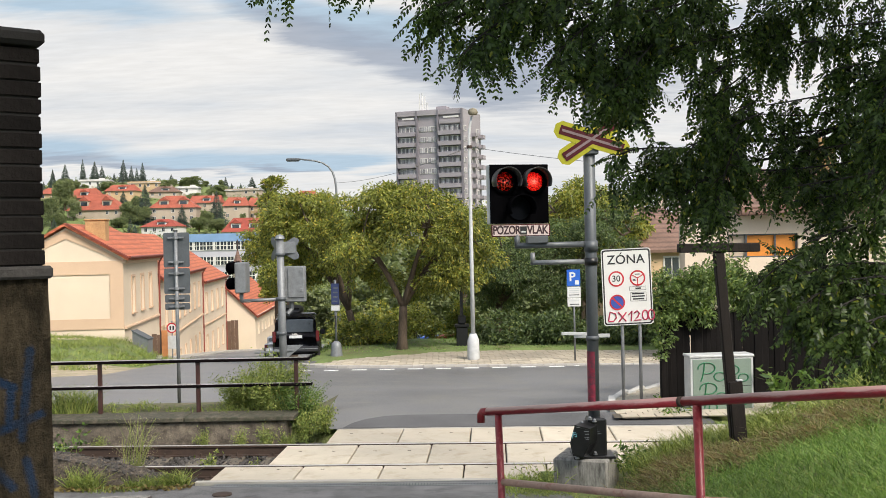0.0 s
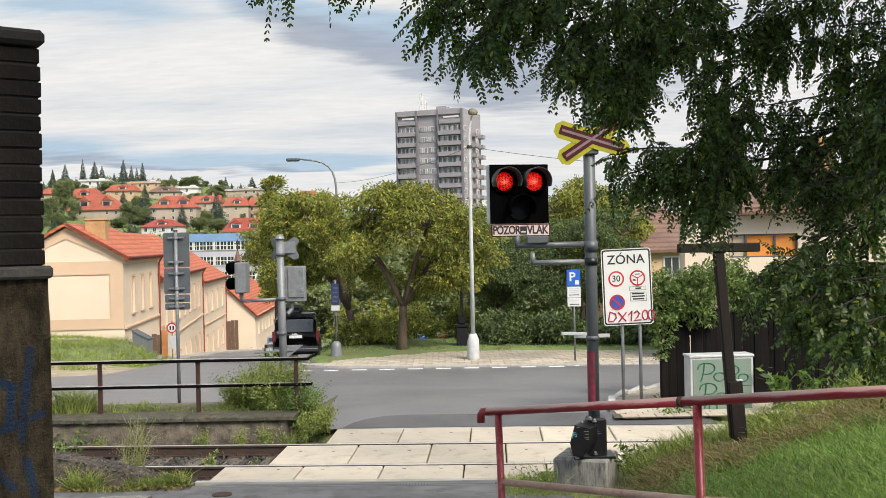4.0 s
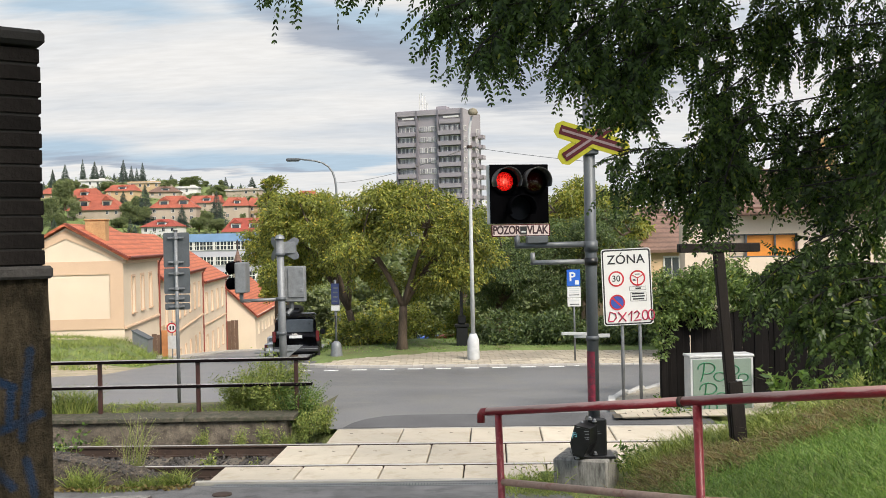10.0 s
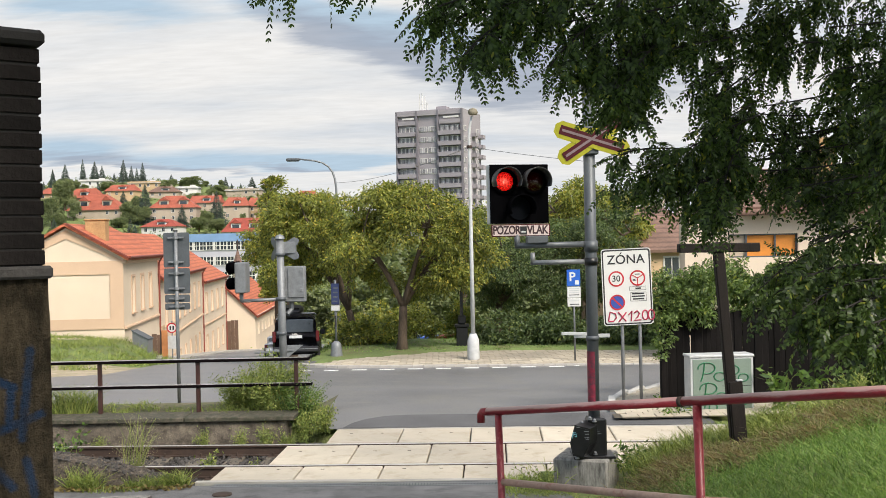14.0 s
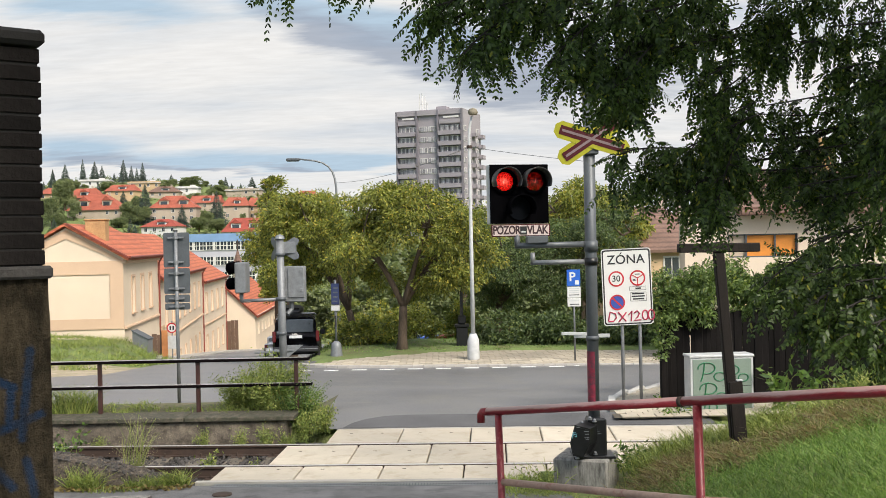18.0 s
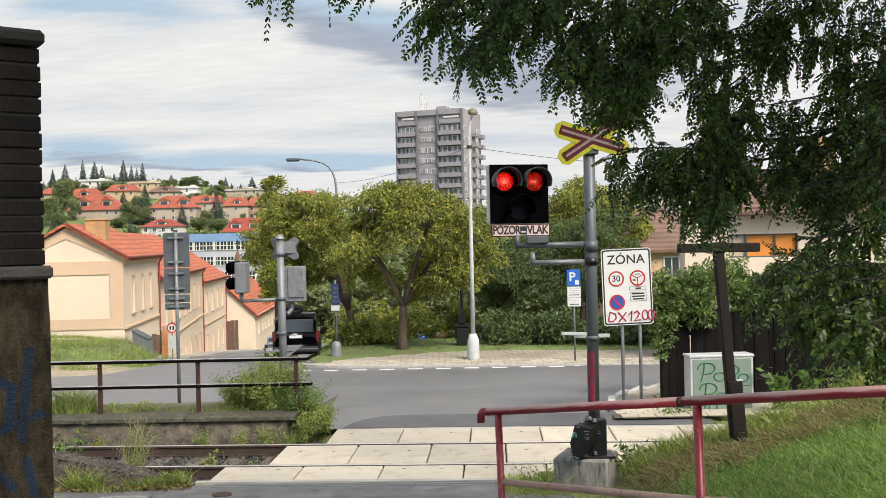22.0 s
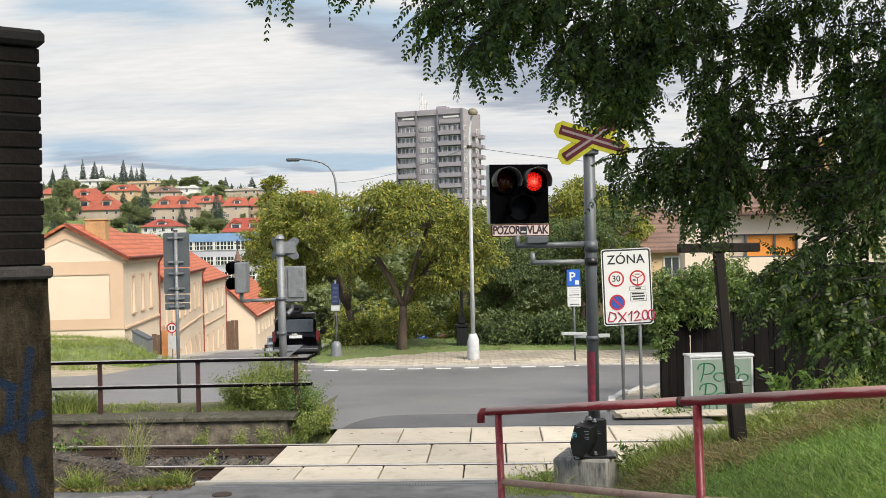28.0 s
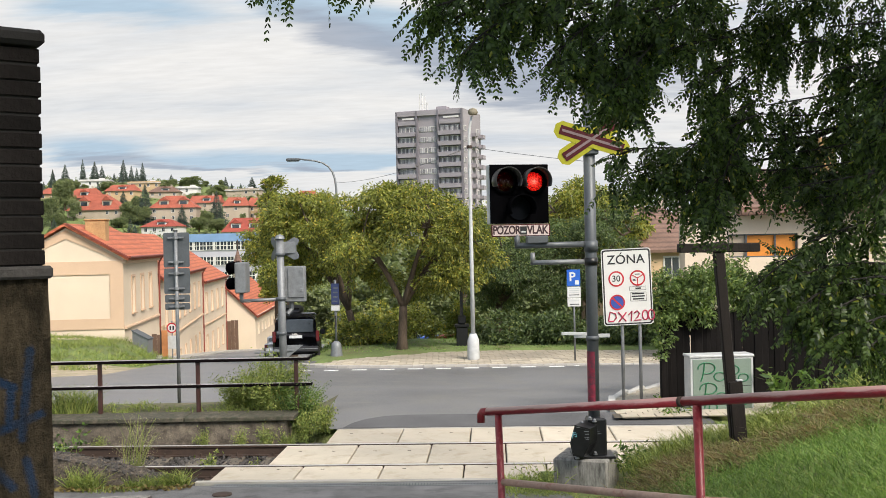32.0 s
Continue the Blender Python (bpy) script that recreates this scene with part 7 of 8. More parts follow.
# climbers on the fence
cl = thing("climber", pose(4.6, 19.8, 0), "leafy green climber hanging over the dark fence", "climber")
part("vine", Shape().tube([(0.1, 0.25, -0.3), (0.0, 0.25, 1.2), (0.6, 0.25, 1.9), (2.5, 0.2, 1.9), (5.5, 0.0, 2.0)], [0.03, 0.03, 0.025, 0.02, 0.01], 6), M_BARK, cl)
part("foliage", crown_leaves([(-0.1, 0.05, 1.95, 0.40, 0.3, 0.5), (0.8, 0.2, 2.25, 0.9, 0.4, 0.50), (2.3, 0.2, 2.2, 1.3, 0.45, 0.40), (4.2, 0.1, 2.25, 1.4, 0.5, 0.45), (5.8, 0.0, 2.3, 1.3, 0.5, 0.6), (-0.22, -0.1, 1.2, 0.16, 0.16, 0.35), (0.3, 0.0, 1.75, 0.5, 0.25, 0.3), (1.6, 0.1, 1.9, 0.6, 0.25, 0.25)], 620, 38, 0.15, 0.10, 0.042, 0.5, 0.3), M_HEDGE, cl)

# far woods on the hill
def needles(h, ratio, n):
    """A spruce crown: whorls of drooping boughs, dense inside, ragged outside."""
    f = RNG.uniform(0, 1, n) ** 1.35
    tier = np.floor(f * 11) / 11
    rr = ratio * 0.5 * h * ((1 - f) ** 0.85 * 0.97 + 0.015) * (1.08 - 0.42 * (f * 11 % 1.0)) * (0.92 + 0.2 * np.sin(tier * 91))
    a, q = RNG.uniform(0, 2 * math.pi, n), RNG.uniform(0.1, 1.0, n) ** 0.6
    p = np.stack([np.cos(a) * q * rr, np.sin(a) * q * rr, h * (0.06 + 0.93 * f) - 0.25 * q * rr], 1)
    return leaf_quads(p, np.stack([np.cos(a), np.sin(a), -0.35 + 0 * a], 1), 0.05 * h * (1.05 - 0.85 * f), 0.02 * h * (1.05 - 0.7 * f), 0.15, 0.4)


CON_H, BRO_H = 10.0, 6.0
conifer = thing("conifer", pose(-176.5, 449, 30.4), "dark spruce on the skyline of the far hill", "tree", "spruces on the hill")
part("trunk", Shape().tube([(0, 0, -2), (0, 0, CON_H * 0.97)], [0.22, 0.03], 6), M_BARK, conifer)
part("crown", Shape().quads(needles(CON_H, 0.62, 6500)), M_CONIFER, conifer)
broad = thing("broadleaf_tree", pose(-144.3, 378, 17.8), "round green broadleaf tree between the villas", "tree", "broadleaf trees on the hill")
part("trunk", Shape().tube([(0, 0, -2), (0, 0, 3.4)], [0.3, 0.2], 6), M_BARK, broad)
part("crown", hanging_leaves(lobes((0, 0, 3.3), (3.0, 2.8, 2.8), 22, 0.8, 1.3, -0.9, 3), 16, 36, 0.45, 0.26, 0.15, 0.3), M_FARLEAF, broad)


def hill_tree(src, height, natural, x, y, z, h, ratio):
    c = copy_thing(src, pose(x, y, z, 0, 0, RNG.uniform(0, 360)))
    k = h / height
    c.scale = (k * ratio / natural, k * ratio / natural, k)
    return c


for x, y, z, h, ratio in (
    (-176.5, 449, 30.4, 8.7, 0.34),
    (-167.8, 441, 29.8, 10.8, 0.42),
    (-166.8, 460, 33.4, 11.0, 0.26),
    (-160.9, 459, 33.2, 10.0, 0.42),
    (-157.2, 458, 33.0, 8.1, 0.4),
    (-152.9, 462, 33.7, 4.2, 0.4),
    (-148.2, 461, 33.6, 10.3, 0.36),
    (-143.6, 458, 32.8, 8.1, 0.32),
    (-141.7, 460, 32.8, 7.1, 0.32),
    (-139.6, 462, 32.9, 9.5, 0.32),
    (-126.8, 464, 31.2, 5.6, 0.6),
    (-98.9, 466, 29.1, 3.2, 0.4),
    (-95.1, 468, 29.1, 3.2, 0.4),
    (-90.1, 470, 29.1, 6.2, 0.6),
    (-127.3, 395, 18.8, 7.0, 0.5),
    (-107.8, 359, 11.1, 14.8, 0.42),
    (-105.1, 378, 14.4, 3.9, 0.4),
    (-93.7, 356, 10.0, 8.1, 0.45),
    (-83.2, 365, 10.7, 12.5, 0.44),
    (-68.1, 395, 12.6, 11.3, 0.45),
):
    hill_tree(conifer, CON_H, 0.4, x, y, z, h, ratio)
for x, y, z, h, ratio in (
    (-144.3, 378, 17.8, 12.5, 0.75),
    (-144.0, 424, 26.4, 5.3, 1.6),
    (-119.1, 433, 24.9, 7.9, 1.1),
    (-114.7, 455, 28.3, 7.0, 1.7),
    (-99.9, 444, 25.5, 5.1, 1.5),
    (-136.4, 345, 10.7, 11.2, 0.7),
    (-113.4, 358, 11.2, 8.8, 0.8),
    (-108.3, 356, 10.7, 7.7, 0.9),
    (-85.2, 346, 7.7, 5.9, 1.2),
    (-79.4, 349, 7.4, 5.4, 1.3),
    (-114.3, 349, 9.7, 4.2, 1.6),
    (-133.4, 358, 12.9, 8.6, 0.6),
    (-85.9, 360, 10.3, 5.8, 1.0),
    (-103.1, 413, 20.3, 5.2, 1.2),
    (-74.4, 369, 9.7, 5.5, 0.5),
    (-121.4, 392, 17.7, 6.0, 0.8),
    (-103.2, 464, 29.1, 4.8, 0.8),
    (-157.0, 435, 28.7, 2.5, 1.6),
    (-65.8, 381, 10.1, 12.0, 1.2),
    (-62.2, 386, 10.1, 11.0, 1.1),
):
    hill_tree(broad, BRO_H, 1.0, x, y, z, h, ratio)
for k in range(300):
    d = RNG.uniform(215, 468)
    x = d * (RNG.uniform(-0.46, -0.14) if k % 6 else RNG.uniform(-0.14, 0.5))
    h = RNG.uniform(2.6, 5.5)
    if any(abs(x / d - v[0] / v[1]) * d < v[3] * 0.55 + 1.5 and -8 < v[1] - d < 24 for v in SLOPE):
        continue
    if RNG.uniform() < 0.8:
        hill_tree(broad, BRO_H, 1.0, x, d, float(land_z(x, d)) - 0.3, h, RNG.uniform(0.9, 1.4))
    else:
        hill_tree(conifer, CON_H, 0.4, x, d, float(land_z(x, d)) - 0.3, h * 1.3, RNG.uniform(0.35, 0.5))
for x, y, h in ((-2.5, 76, 7.0), (2.0, 88, 8.0), (6.5, 80, 7.5), (11.5, 84, 8.5), (16.5, 78, 8.0), (22.0, 86, 9.0), (-6.0, 92, 8.0), (4.5, 104, 9.0), (13.0, 106, 10.0), (-11.0, 100, 8.0), (28.0, 90, 10.0), (-7.0, 128, 15.0), (-2.0, 134, 16.0), (3.5, 130, 14.0)):
    hill_tree(broad, BRO_H, 1.0, x, y, float(street_z(x, y)) - 0.2, h, 1.25)
conifer.scale = (0.74, 0.74, 0.87)
broad.scale = (1.5, 1.5, 2.0)


# undergrowth and gardens between the villas: joined, nobody could count it
n = 4200
bb, dd = RNG.uniform(-0.46, 0.20, n), RNG.uniform(190, 480, n)
cx = bb * dd
cz = land_z(cx, dd)
woods = []
for k in range(n):
    r = RNG.uniform(0.9, 2.0)
    c = np.array([cx[k], dd[k], cz[k] + r * 0.2])
    woods.append(leaf_quads(c + in_ball(22) * r * np.array([1.3, 1.0, 0.9]), RNG.normal(0, 1, (22, 3)), 0.9, 0.5, 0.2, 0.6))
solid("far_woods", Shape().quads(np.concatenate(woods)), M_FARLEAF, "green gardens and woods covering the far hillside", "woods", "stuff")


# ---- the robinia over the ramp: boughs hang into the view and sway ----
rb = thing("robinia_tree", pose(4.6, 5.2, 1.2), "large robinia with dark feathery leaves overhanging the ramp", "tree")
ORG = np.array([4.6, 5.2, 1.2])
part("trunk", Shape().tube([(0, 0, -0.4), (0.05, 0, 1.0), (-0.1, 0.1, 2.4), (-0.3, 0.0, 4.2), (-0.2, 0.1, 6.5)], [0.30, 0.24, 0.21, 0.17, 0.1], 12), M_BARK, rb, smooth=True)
BOUGHS = []


def fronds(base, d, length, pairs=10):
    """Feathered leaves: opposite pairs of oval leaflets along drooping stalks. Returns outlines (n, 6, 3)."""
    n = len(base)
    d = d / (np.linalg.norm(d, axis=1, keepdims=True) + 1e-9)
    up = RNG.normal(0, 0.8, (n, 3)) + np.array([0, -0.3, 0.7])
    ll, out = 0.029 * RNG.uniform(0.85, 1.2, (n, 1)), []
    sag = RNG.uniform(0.2, 0.55, (n, 1)) * np.array([0, 0, 1.0])
    for i in range(pairs):
        t = 0.16 + 0.80 * i / (pairs - 1)
        a = base + length * (d * t - sag * t * t)
        tang = d - 2 * t * sag
        tang = tang / np.linalg.norm(tang, axis=1, keepdims=True)
        side = np.cross(tang, up)
        side = side / (np.linalg.norm(side, axis=1, keepdims=True) + 1e-9)
        face = np.cross(side, tang)
        k = 0.75 + 0.35 * math.sin(math.pi * t)
        for sgn in ((1, -1) if i < pairs - 1 else (1, -1, 0)):
            q = side * sgn * 0.72 + tang * (0.45 if sgn else 1.0) + RNG.normal(0, 0.13, (n, 3)) - np.array([0, 0, 0.35])
            q = q / np.linalg.norm(q, axis=1, keepdims=True) * ll * k
            w = np.cross(q, face + RNG.normal(0, 0.35, (n, 3)))
            w = w / (np.linalg.norm(w, axis=1, keepdims=True) + 1e-9) * ll * k * 0.20
            out.append(np.stack([a, a + q * 0.25 + w * 0.9, a + q * 0.72 + w, a + q, a + q * 0.72 - w, a + q * 0.25 - w * 0.9], 1))
    return np.concatenate(out)


def bough(p0, p1, p2, twigs=26, reach=0.10, leaves=4, start=0.05, droop=0.9, thick=0.005):
    """A limb through three points with drooping leafy twigs; it pivots about its root."""
    p0, p1, p2 = [np.array(p) for p in (p0, p1, p2)]
    root = p0
    ts = np.linspace(0, 1, 12)
    line = np.stack([(1 - t) ** 2 * p0 + 2 * t * (1 - t) * (2 * p1 - 0.5 * (p0 + p2)) + t * t * p2 for t in ts]) - root
    bo = part("bough", Shape().tube(list(line), list(np.linspace(thick, 0.004, 12)), 7), M_BARKDARK, rb, m=pose(*(root - ORG)), smooth=True)
    tw, bases, ways = Shape(), [], []
    along_bough = (line[-1] - line[0]) / np.linalg.norm(line[-1] - line[0])
    for k in range(twigs):
        t = start + (1 - start) * (k + RNG.uniform(0, 1)) / twigs
        i = min(int(t * 11), 10)
        a = line[i] + (line[i + 1] - line[i]) * (t * 11 - i)
        d = RNG.normal(0, 0.9, 3) * np.array([1, 0.8, 1]) + along_bough * 1.0
        d[2] = d[2] * 0.5 - 0.15
        d /= np.linalg.norm(d)
        L = reach * RNG.uniform(0.5, 1.25)
        f = np.linspace(0, 1, 5)
        tp = a + np.outer(f, d) * L
        tp[:, 2] -= droop * 0.4 * L * f ** 2
        tw.tube(list(tp), [0.0035, 0.003, 0.0025, 0.002, 0.0015], 4, False)
        f = (np.arange(leaves) + RNG.uniform(0.2, 1.0, leaves)) / leaves
        b = a + np.outer(f, d) * L
        b[:, 2] -= droop * 0.4 * L * f ** 2
        e = d * 0.55 + along_bough * 0.2 + RNG.normal(0, 0.6, (leaves, 3))
        e[:, 2] -= 0.6
        bases.append(b)
        ways.append(e)
    b, e = np.concatenate(bases), np.concatenate(ways)
    part("twig_growth", tw, M_BARKDARK, bo, kind="stuff")
    part("leaves", Shape().leaves(fronds(b, e, RNG.uniform(0.12, 0.20, (len(b), 1)))), M_ROBINIA, bo)
    return bo


for p0, p1, p2, tw, sway in (
        ((-0.19, 5.10, 4.79), (-0.50, 4.90, 4.70), (-0.79, 4.80, 4.63), 5, 0),
        ((-0.64, 4.90, 4.70), (-0.72, 4.70, 4.60), (-0.73, 4.60, 4.51), 3, 0),
        ((-0.33, 5.00, 4.72), (-0.46, 4.80, 4.63), (-0.58, 4.70, 4.58), 3, 0),
        ((-0.14, 5.00, 4.69), (-0.27, 4.80, 4.62), (-0.42, 4.70, 4.59), 3, 0),
        ((0.46, 5.10, 4.72), (0.17, 4.90, 4.59), (-0.07, 4.80, 4.51), 9, 0),
        ((0.39, 5.00, 4.62), (0.16, 4.80, 4.49), (-0.04, 4.70, 4.40), 8, 0),
        ((0.49, 5.20, 4.57), (0.22, 5.00, 4.46), (0.02, 4.90, 4.38), 8, 0),
        ((0.45, 5.10, 4.48), (0.27, 4.90, 4.32), (0.17, 4.80, 4.21), 8, 0),
        ((0.38, 5.00, 4.44), (0.21, 4.80, 4.29), (0.12, 4.70, 4.18), 7, 0),
        ((0.40, 5.20, 4.71), (0.17, 5.00, 4.64), (-0.13, 4.90, 4.62), 8, 0),
        ((0.46, 5.20, 4.41), (0.34, 5.00, 4.33), (0.21, 4.90, 4.28), 5, 0),
        ((0.89, 5.30, 4.75), (0.57, 5.10, 4.66), (0.28, 5.00, 4.59), 12, 1),
        ((0.84, 5.20, 4.60), (0.53, 5.00, 4.52), (0.28, 4.90, 4.45), 11, 1),
        ((0.83, 5.30, 4.55), (0.57, 5.10, 4.47), (0.34, 5.00, 4.41), 9, 1),
        ((0.93, 5.40, 4.53), (0.70, 5.20, 4.44), (0.49, 5.10, 4.39), 8, 1),
        ((0.84, 5.20, 4.45), (0.67, 5.00, 4.30), (0.54, 4.90, 4.15), 8, 1),
        ((0.91, 5.30, 4.43), (0.74, 5.10, 4.26), (0.65, 5.00, 4.14), 8, 1),
        ((0.94, 5.30, 4.37), (0.83, 5.10, 4.21), (0.77, 5.00, 4.09), 7, 1),
        ((1.10, 5.30, 4.42), (0.94, 5.10, 4.21), (0.87, 5.00, 4.04), 10, 1),
        ((1.18, 5.40, 4.47), (1.02, 5.20, 4.26), (0.95, 5.10, 4.08), 9, 1),
        ((1.64, 5.50, 4.76), (1.26, 5.30, 4.67), (0.92, 5.20, 4.61), 17, 2),
        ((1.61, 5.40, 4.61), (1.27, 5.20, 4.51), (0.96, 5.10, 4.44), 17, 2),
        ((1.67, 5.60, 4.55), (1.34, 5.40, 4.43), (1.06, 5.30, 4.36), 17, 2),
        ((1.64, 5.50, 4.40), (1.35, 5.30, 4.32), (1.10, 5.20, 4.26), 10, 2),
        ((1.67, 5.60, 4.28), (1.49, 5.40, 4.18), (1.33, 5.30, 4.11), 7, 2),
        ((1.70, 5.60, 4.18), (1.55, 5.40, 4.09), (1.40, 5.30, 4.00), 8, 2),
        ((1.07, 5.30, 4.68), (0.92, 5.10, 4.49), (0.82, 5.00, 4.30), 9, 1),
        ((1.56, 5.50, 3.75), (1.16, 5.30, 3.77), (0.94, 5.20, 3.73), 11, 2),
        ((1.49, 5.60, 3.68), (1.21, 5.40, 3.68), (0.97, 5.30, 3.62), 12, 2),
        ((1.46, 5.70, 3.65), (1.26, 5.50, 3.63), (1.09, 5.40, 3.58), 9, 2),
        ((1.79, 5.70, 4.05), (1.61, 5.50, 3.96), (1.42, 5.40, 3.88), 10, 2),
        ((1.79, 5.60, 3.97), (1.52, 5.40, 3.86), (1.29, 5.30, 3.75), 17, 2),
        ((1.78, 5.70, 3.86), (1.51, 5.50, 3.75), (1.28, 5.40, 3.63), 17, 2),
        ((1.72, 5.60, 3.73), (1.48, 5.40, 3.63), (1.31, 5.30, 3.52), 15, 2),
        ((1.72, 5.60, 3.64), (1.54, 5.40, 3.55), (1.43, 5.30, 3.46), 14, 2),
        ((1.66, 5.50, 3.85), (1.52, 5.30, 3.62), (1.45, 5.20, 3.42), 12, 2),
        ((2.78, 5.70, 4.79), (2.22, 5.50, 4.72), (1.73, 5.40, 4.67), 19, 2),
        ((2.82, 5.80, 4.69), (2.26, 5.60, 4.62), (1.79, 5.50, 4.57), 19, 2),
        ((2.77, 5.70, 4.53), (2.44, 5.50, 4.46), (2.13, 5.40, 4.42), 13, 2),
        ((2.20, 5.90, 4.62), (1.97, 5.70, 4.50), (1.79, 5.60, 4.40), 10, 2),
        ((2.96, 6.10, 4.24), (2.47, 5.90, 4.03), (1.88, 5.80, 4.00), 21, 2),
        ((2.91, 6.00, 4.09), (2.36, 5.80, 3.92), (1.88, 5.70, 3.87), 21, 2),
        ((2.86, 5.90, 3.94), (2.32, 5.70, 3.80), (1.84, 5.60, 3.75), 21, 2),
        ((2.81, 5.80, 3.81), (2.28, 5.60, 3.69), (1.78, 5.50, 3.65), 21, 2),
        ((2.71, 5.60, 3.68), (2.25, 5.40, 3.60), (1.83, 5.30, 3.54), 19, 2),
        ((2.66, 5.50, 3.57), (2.30, 5.30, 3.52), (1.97, 5.20, 3.48), 14, 2),
        ((2.58, 5.30, 4.27), (2.37, 5.10, 4.12), (2.23, 5.00, 3.94), 18, 3),
        ((2.53, 5.20, 4.14), (2.29, 5.00, 3.91), (2.18, 4.90, 3.73), 20, 3),
        ((2.48, 5.10, 3.92), (2.27, 4.90, 3.70), (2.15, 4.80, 3.50), 20, 3),
        ((2.40, 6.10, 4.15), (2.13, 5.90, 4.09), (1.91, 5.80, 4.05), 9, 2),
        ((2.57, 5.30, 3.43), (2.15, 5.10, 3.34), (1.88, 5.00, 3.26), 15, 3),
        ((2.26, 5.30, 3.34), (1.85, 5.10, 3.20), (1.59, 5.00, 3.04), 17, 3),
        ((2.51, 5.20, 3.07), (2.05, 5.00, 3.14), (1.64, 4.90, 3.02), 20, 3),
        ((2.46, 5.10, 3.04), (2.03, 4.90, 3.06), (1.74, 4.80, 2.94), 20, 3),
        ((2.41, 5.00, 2.96), (2.04, 4.80, 2.98), (1.78, 4.70, 2.87), 20, 3),
        ((2.37, 4.90, 2.88), (2.08, 4.70, 2.89), (1.85, 4.60, 2.81), 18, 3),
        ((2.36, 4.90, 2.80), (2.13, 4.70, 2.81), (1.98, 4.60, 2.76), 14, 3),
        ((2.61, 5.40, 2.98), (2.30, 5.20, 3.01), (2.00, 5.10, 2.99), 16, 3),
        ((2.06, 5.10, 3.08), (1.86, 4.90, 2.98), (1.77, 4.80, 2.82), 12, 3),
        ((2.13, 5.80, 4.62), (1.84, 5.60, 4.51), (1.62, 5.50, 4.43), 11, 2),
        ((2.13, 5.90, 4.49), (1.84, 5.70, 4.37), (1.63, 5.60, 4.28), 11, 2),
        ((2.02, 6.00, 4.34), (1.80, 5.80, 4.21), (1.64, 5.70, 4.07), 9, 2),
        ((1.13, 5.20, 4.31), (0.97, 5.00, 4.13), (0.88, 4.90, 3.96), 9, 1),
        ((1.23, 5.50, 4.31), (1.05, 5.30, 4.12), (0.98, 5.20, 3.97), 8, 1),
        ((1.60, 5.80, 4.78), (1.24, 5.60, 4.67), (0.94, 5.50, 4.59), 11, 2),
        ((1.09, 5.30, 4.33), (0.96, 5.10, 4.12), (0.89, 5.00, 3.96), 9, 1),
        ((1.10, 5.40, 4.41), (1.01, 5.20, 4.17), (0.95, 5.10, 4.01), 8, 1),
        ((1.03, 5.40, 4.51), (0.90, 5.20, 4.32), (0.83, 5.10, 4.15), 8, 1),
        ((2.82, 5.80, 4.49), (2.42, 5.60, 4.39), (2.01, 5.50, 4.36), 13, 2),
        ((2.77, 5.70, 4.32), (2.43, 5.50, 4.24), (2.18, 5.40, 4.19), 11, 2),
        ((2.33, 5.90, 4.49), (2.07, 5.70, 4.35), (1.88, 5.60, 4.27), 9, 2),
        ((1.79, 5.90, 4.67), (1.42, 5.70, 4.56), (1.09, 5.60, 4.48), 13, 2),
        ((1.82, 6.00, 4.55), (1.58, 5.80, 4.45), (1.36, 5.70, 4.38), 8, 2),
        ((1.95, 6.00, 4.14), (1.73, 5.80, 3.95), (1.55, 5.70, 3.81), 13, 2),
        ((2.72, 5.60, 4.19), (2.45, 5.40, 4.13), (2.23, 5.30, 4.08), 10, 2),
        ((0.75, 5.60, 4.77), (0.51, 5.40, 4.66), (0.33, 5.30, 4.61), 8, 1),
        ((1.02, 5.70, 4.76), (0.74, 5.50, 4.65), (0.52, 5.40, 4.57), 8, 1),
        ((2.58, 6.20, 3.98), (2.23, 6.00, 3.79), (2.01, 5.90, 3.65), 13, 2),
        ((2.88, 6.10, 3.79), (2.46, 5.90, 3.68), (2.17, 5.80, 3.58), 13, 2),
):
    BOUGHS.append((bough(p0, p1, p2, tw), sway))
for a, b, c, r in (((2.75, 6.1, 4.05), (2.2, 5.9, 3.86), (1.66, 5.8, 3.84), 0.02), ((2.2, 5.9, 3.86), (2.0, 5.8, 3.75), (1.72, 5.7, 3.70), 0.012), ((2.6, 5.7, 3.9), (2.35, 5.5, 3.55), (1.9, 5.2, 3.30), 0.014)):
    part("branch", Shape().tube([Vector(p) - Vector(ORG) for p in (a, b, c)], [r, r * 0.8, r * 0.4], 8), M_BARKDARK, rb, smooth=True)
# the rest of the crown, unseen over the stand, placed to shade the upper boughs
part("limb", Shape().tube([(-0.2, 0.1, 4.0), (-0.8, 0.2, 4.9), (-1.8, 0.1, 5.5), (-3.2, 0.0, 5.8)], [0.12, 0.09, 0.06, 0.03], 8), M_BARK, rb, smooth=True)
part("upper_crown", crown_leaves([(-2.4, 0.2, 5.6, 2.4, 1.6, 1.0), (-0.6, 0.4, 5.4, 2.2, 1.8, 1.0), (-1.6, -1.9, 5.3, 1.5, 1.1, 0.7), (-3.6, -1.9, 5.3, 1.6, 1.1, 0.7)], 760, 44, 0.5, 0.22, 0.10), M_ROBINIA, rb)


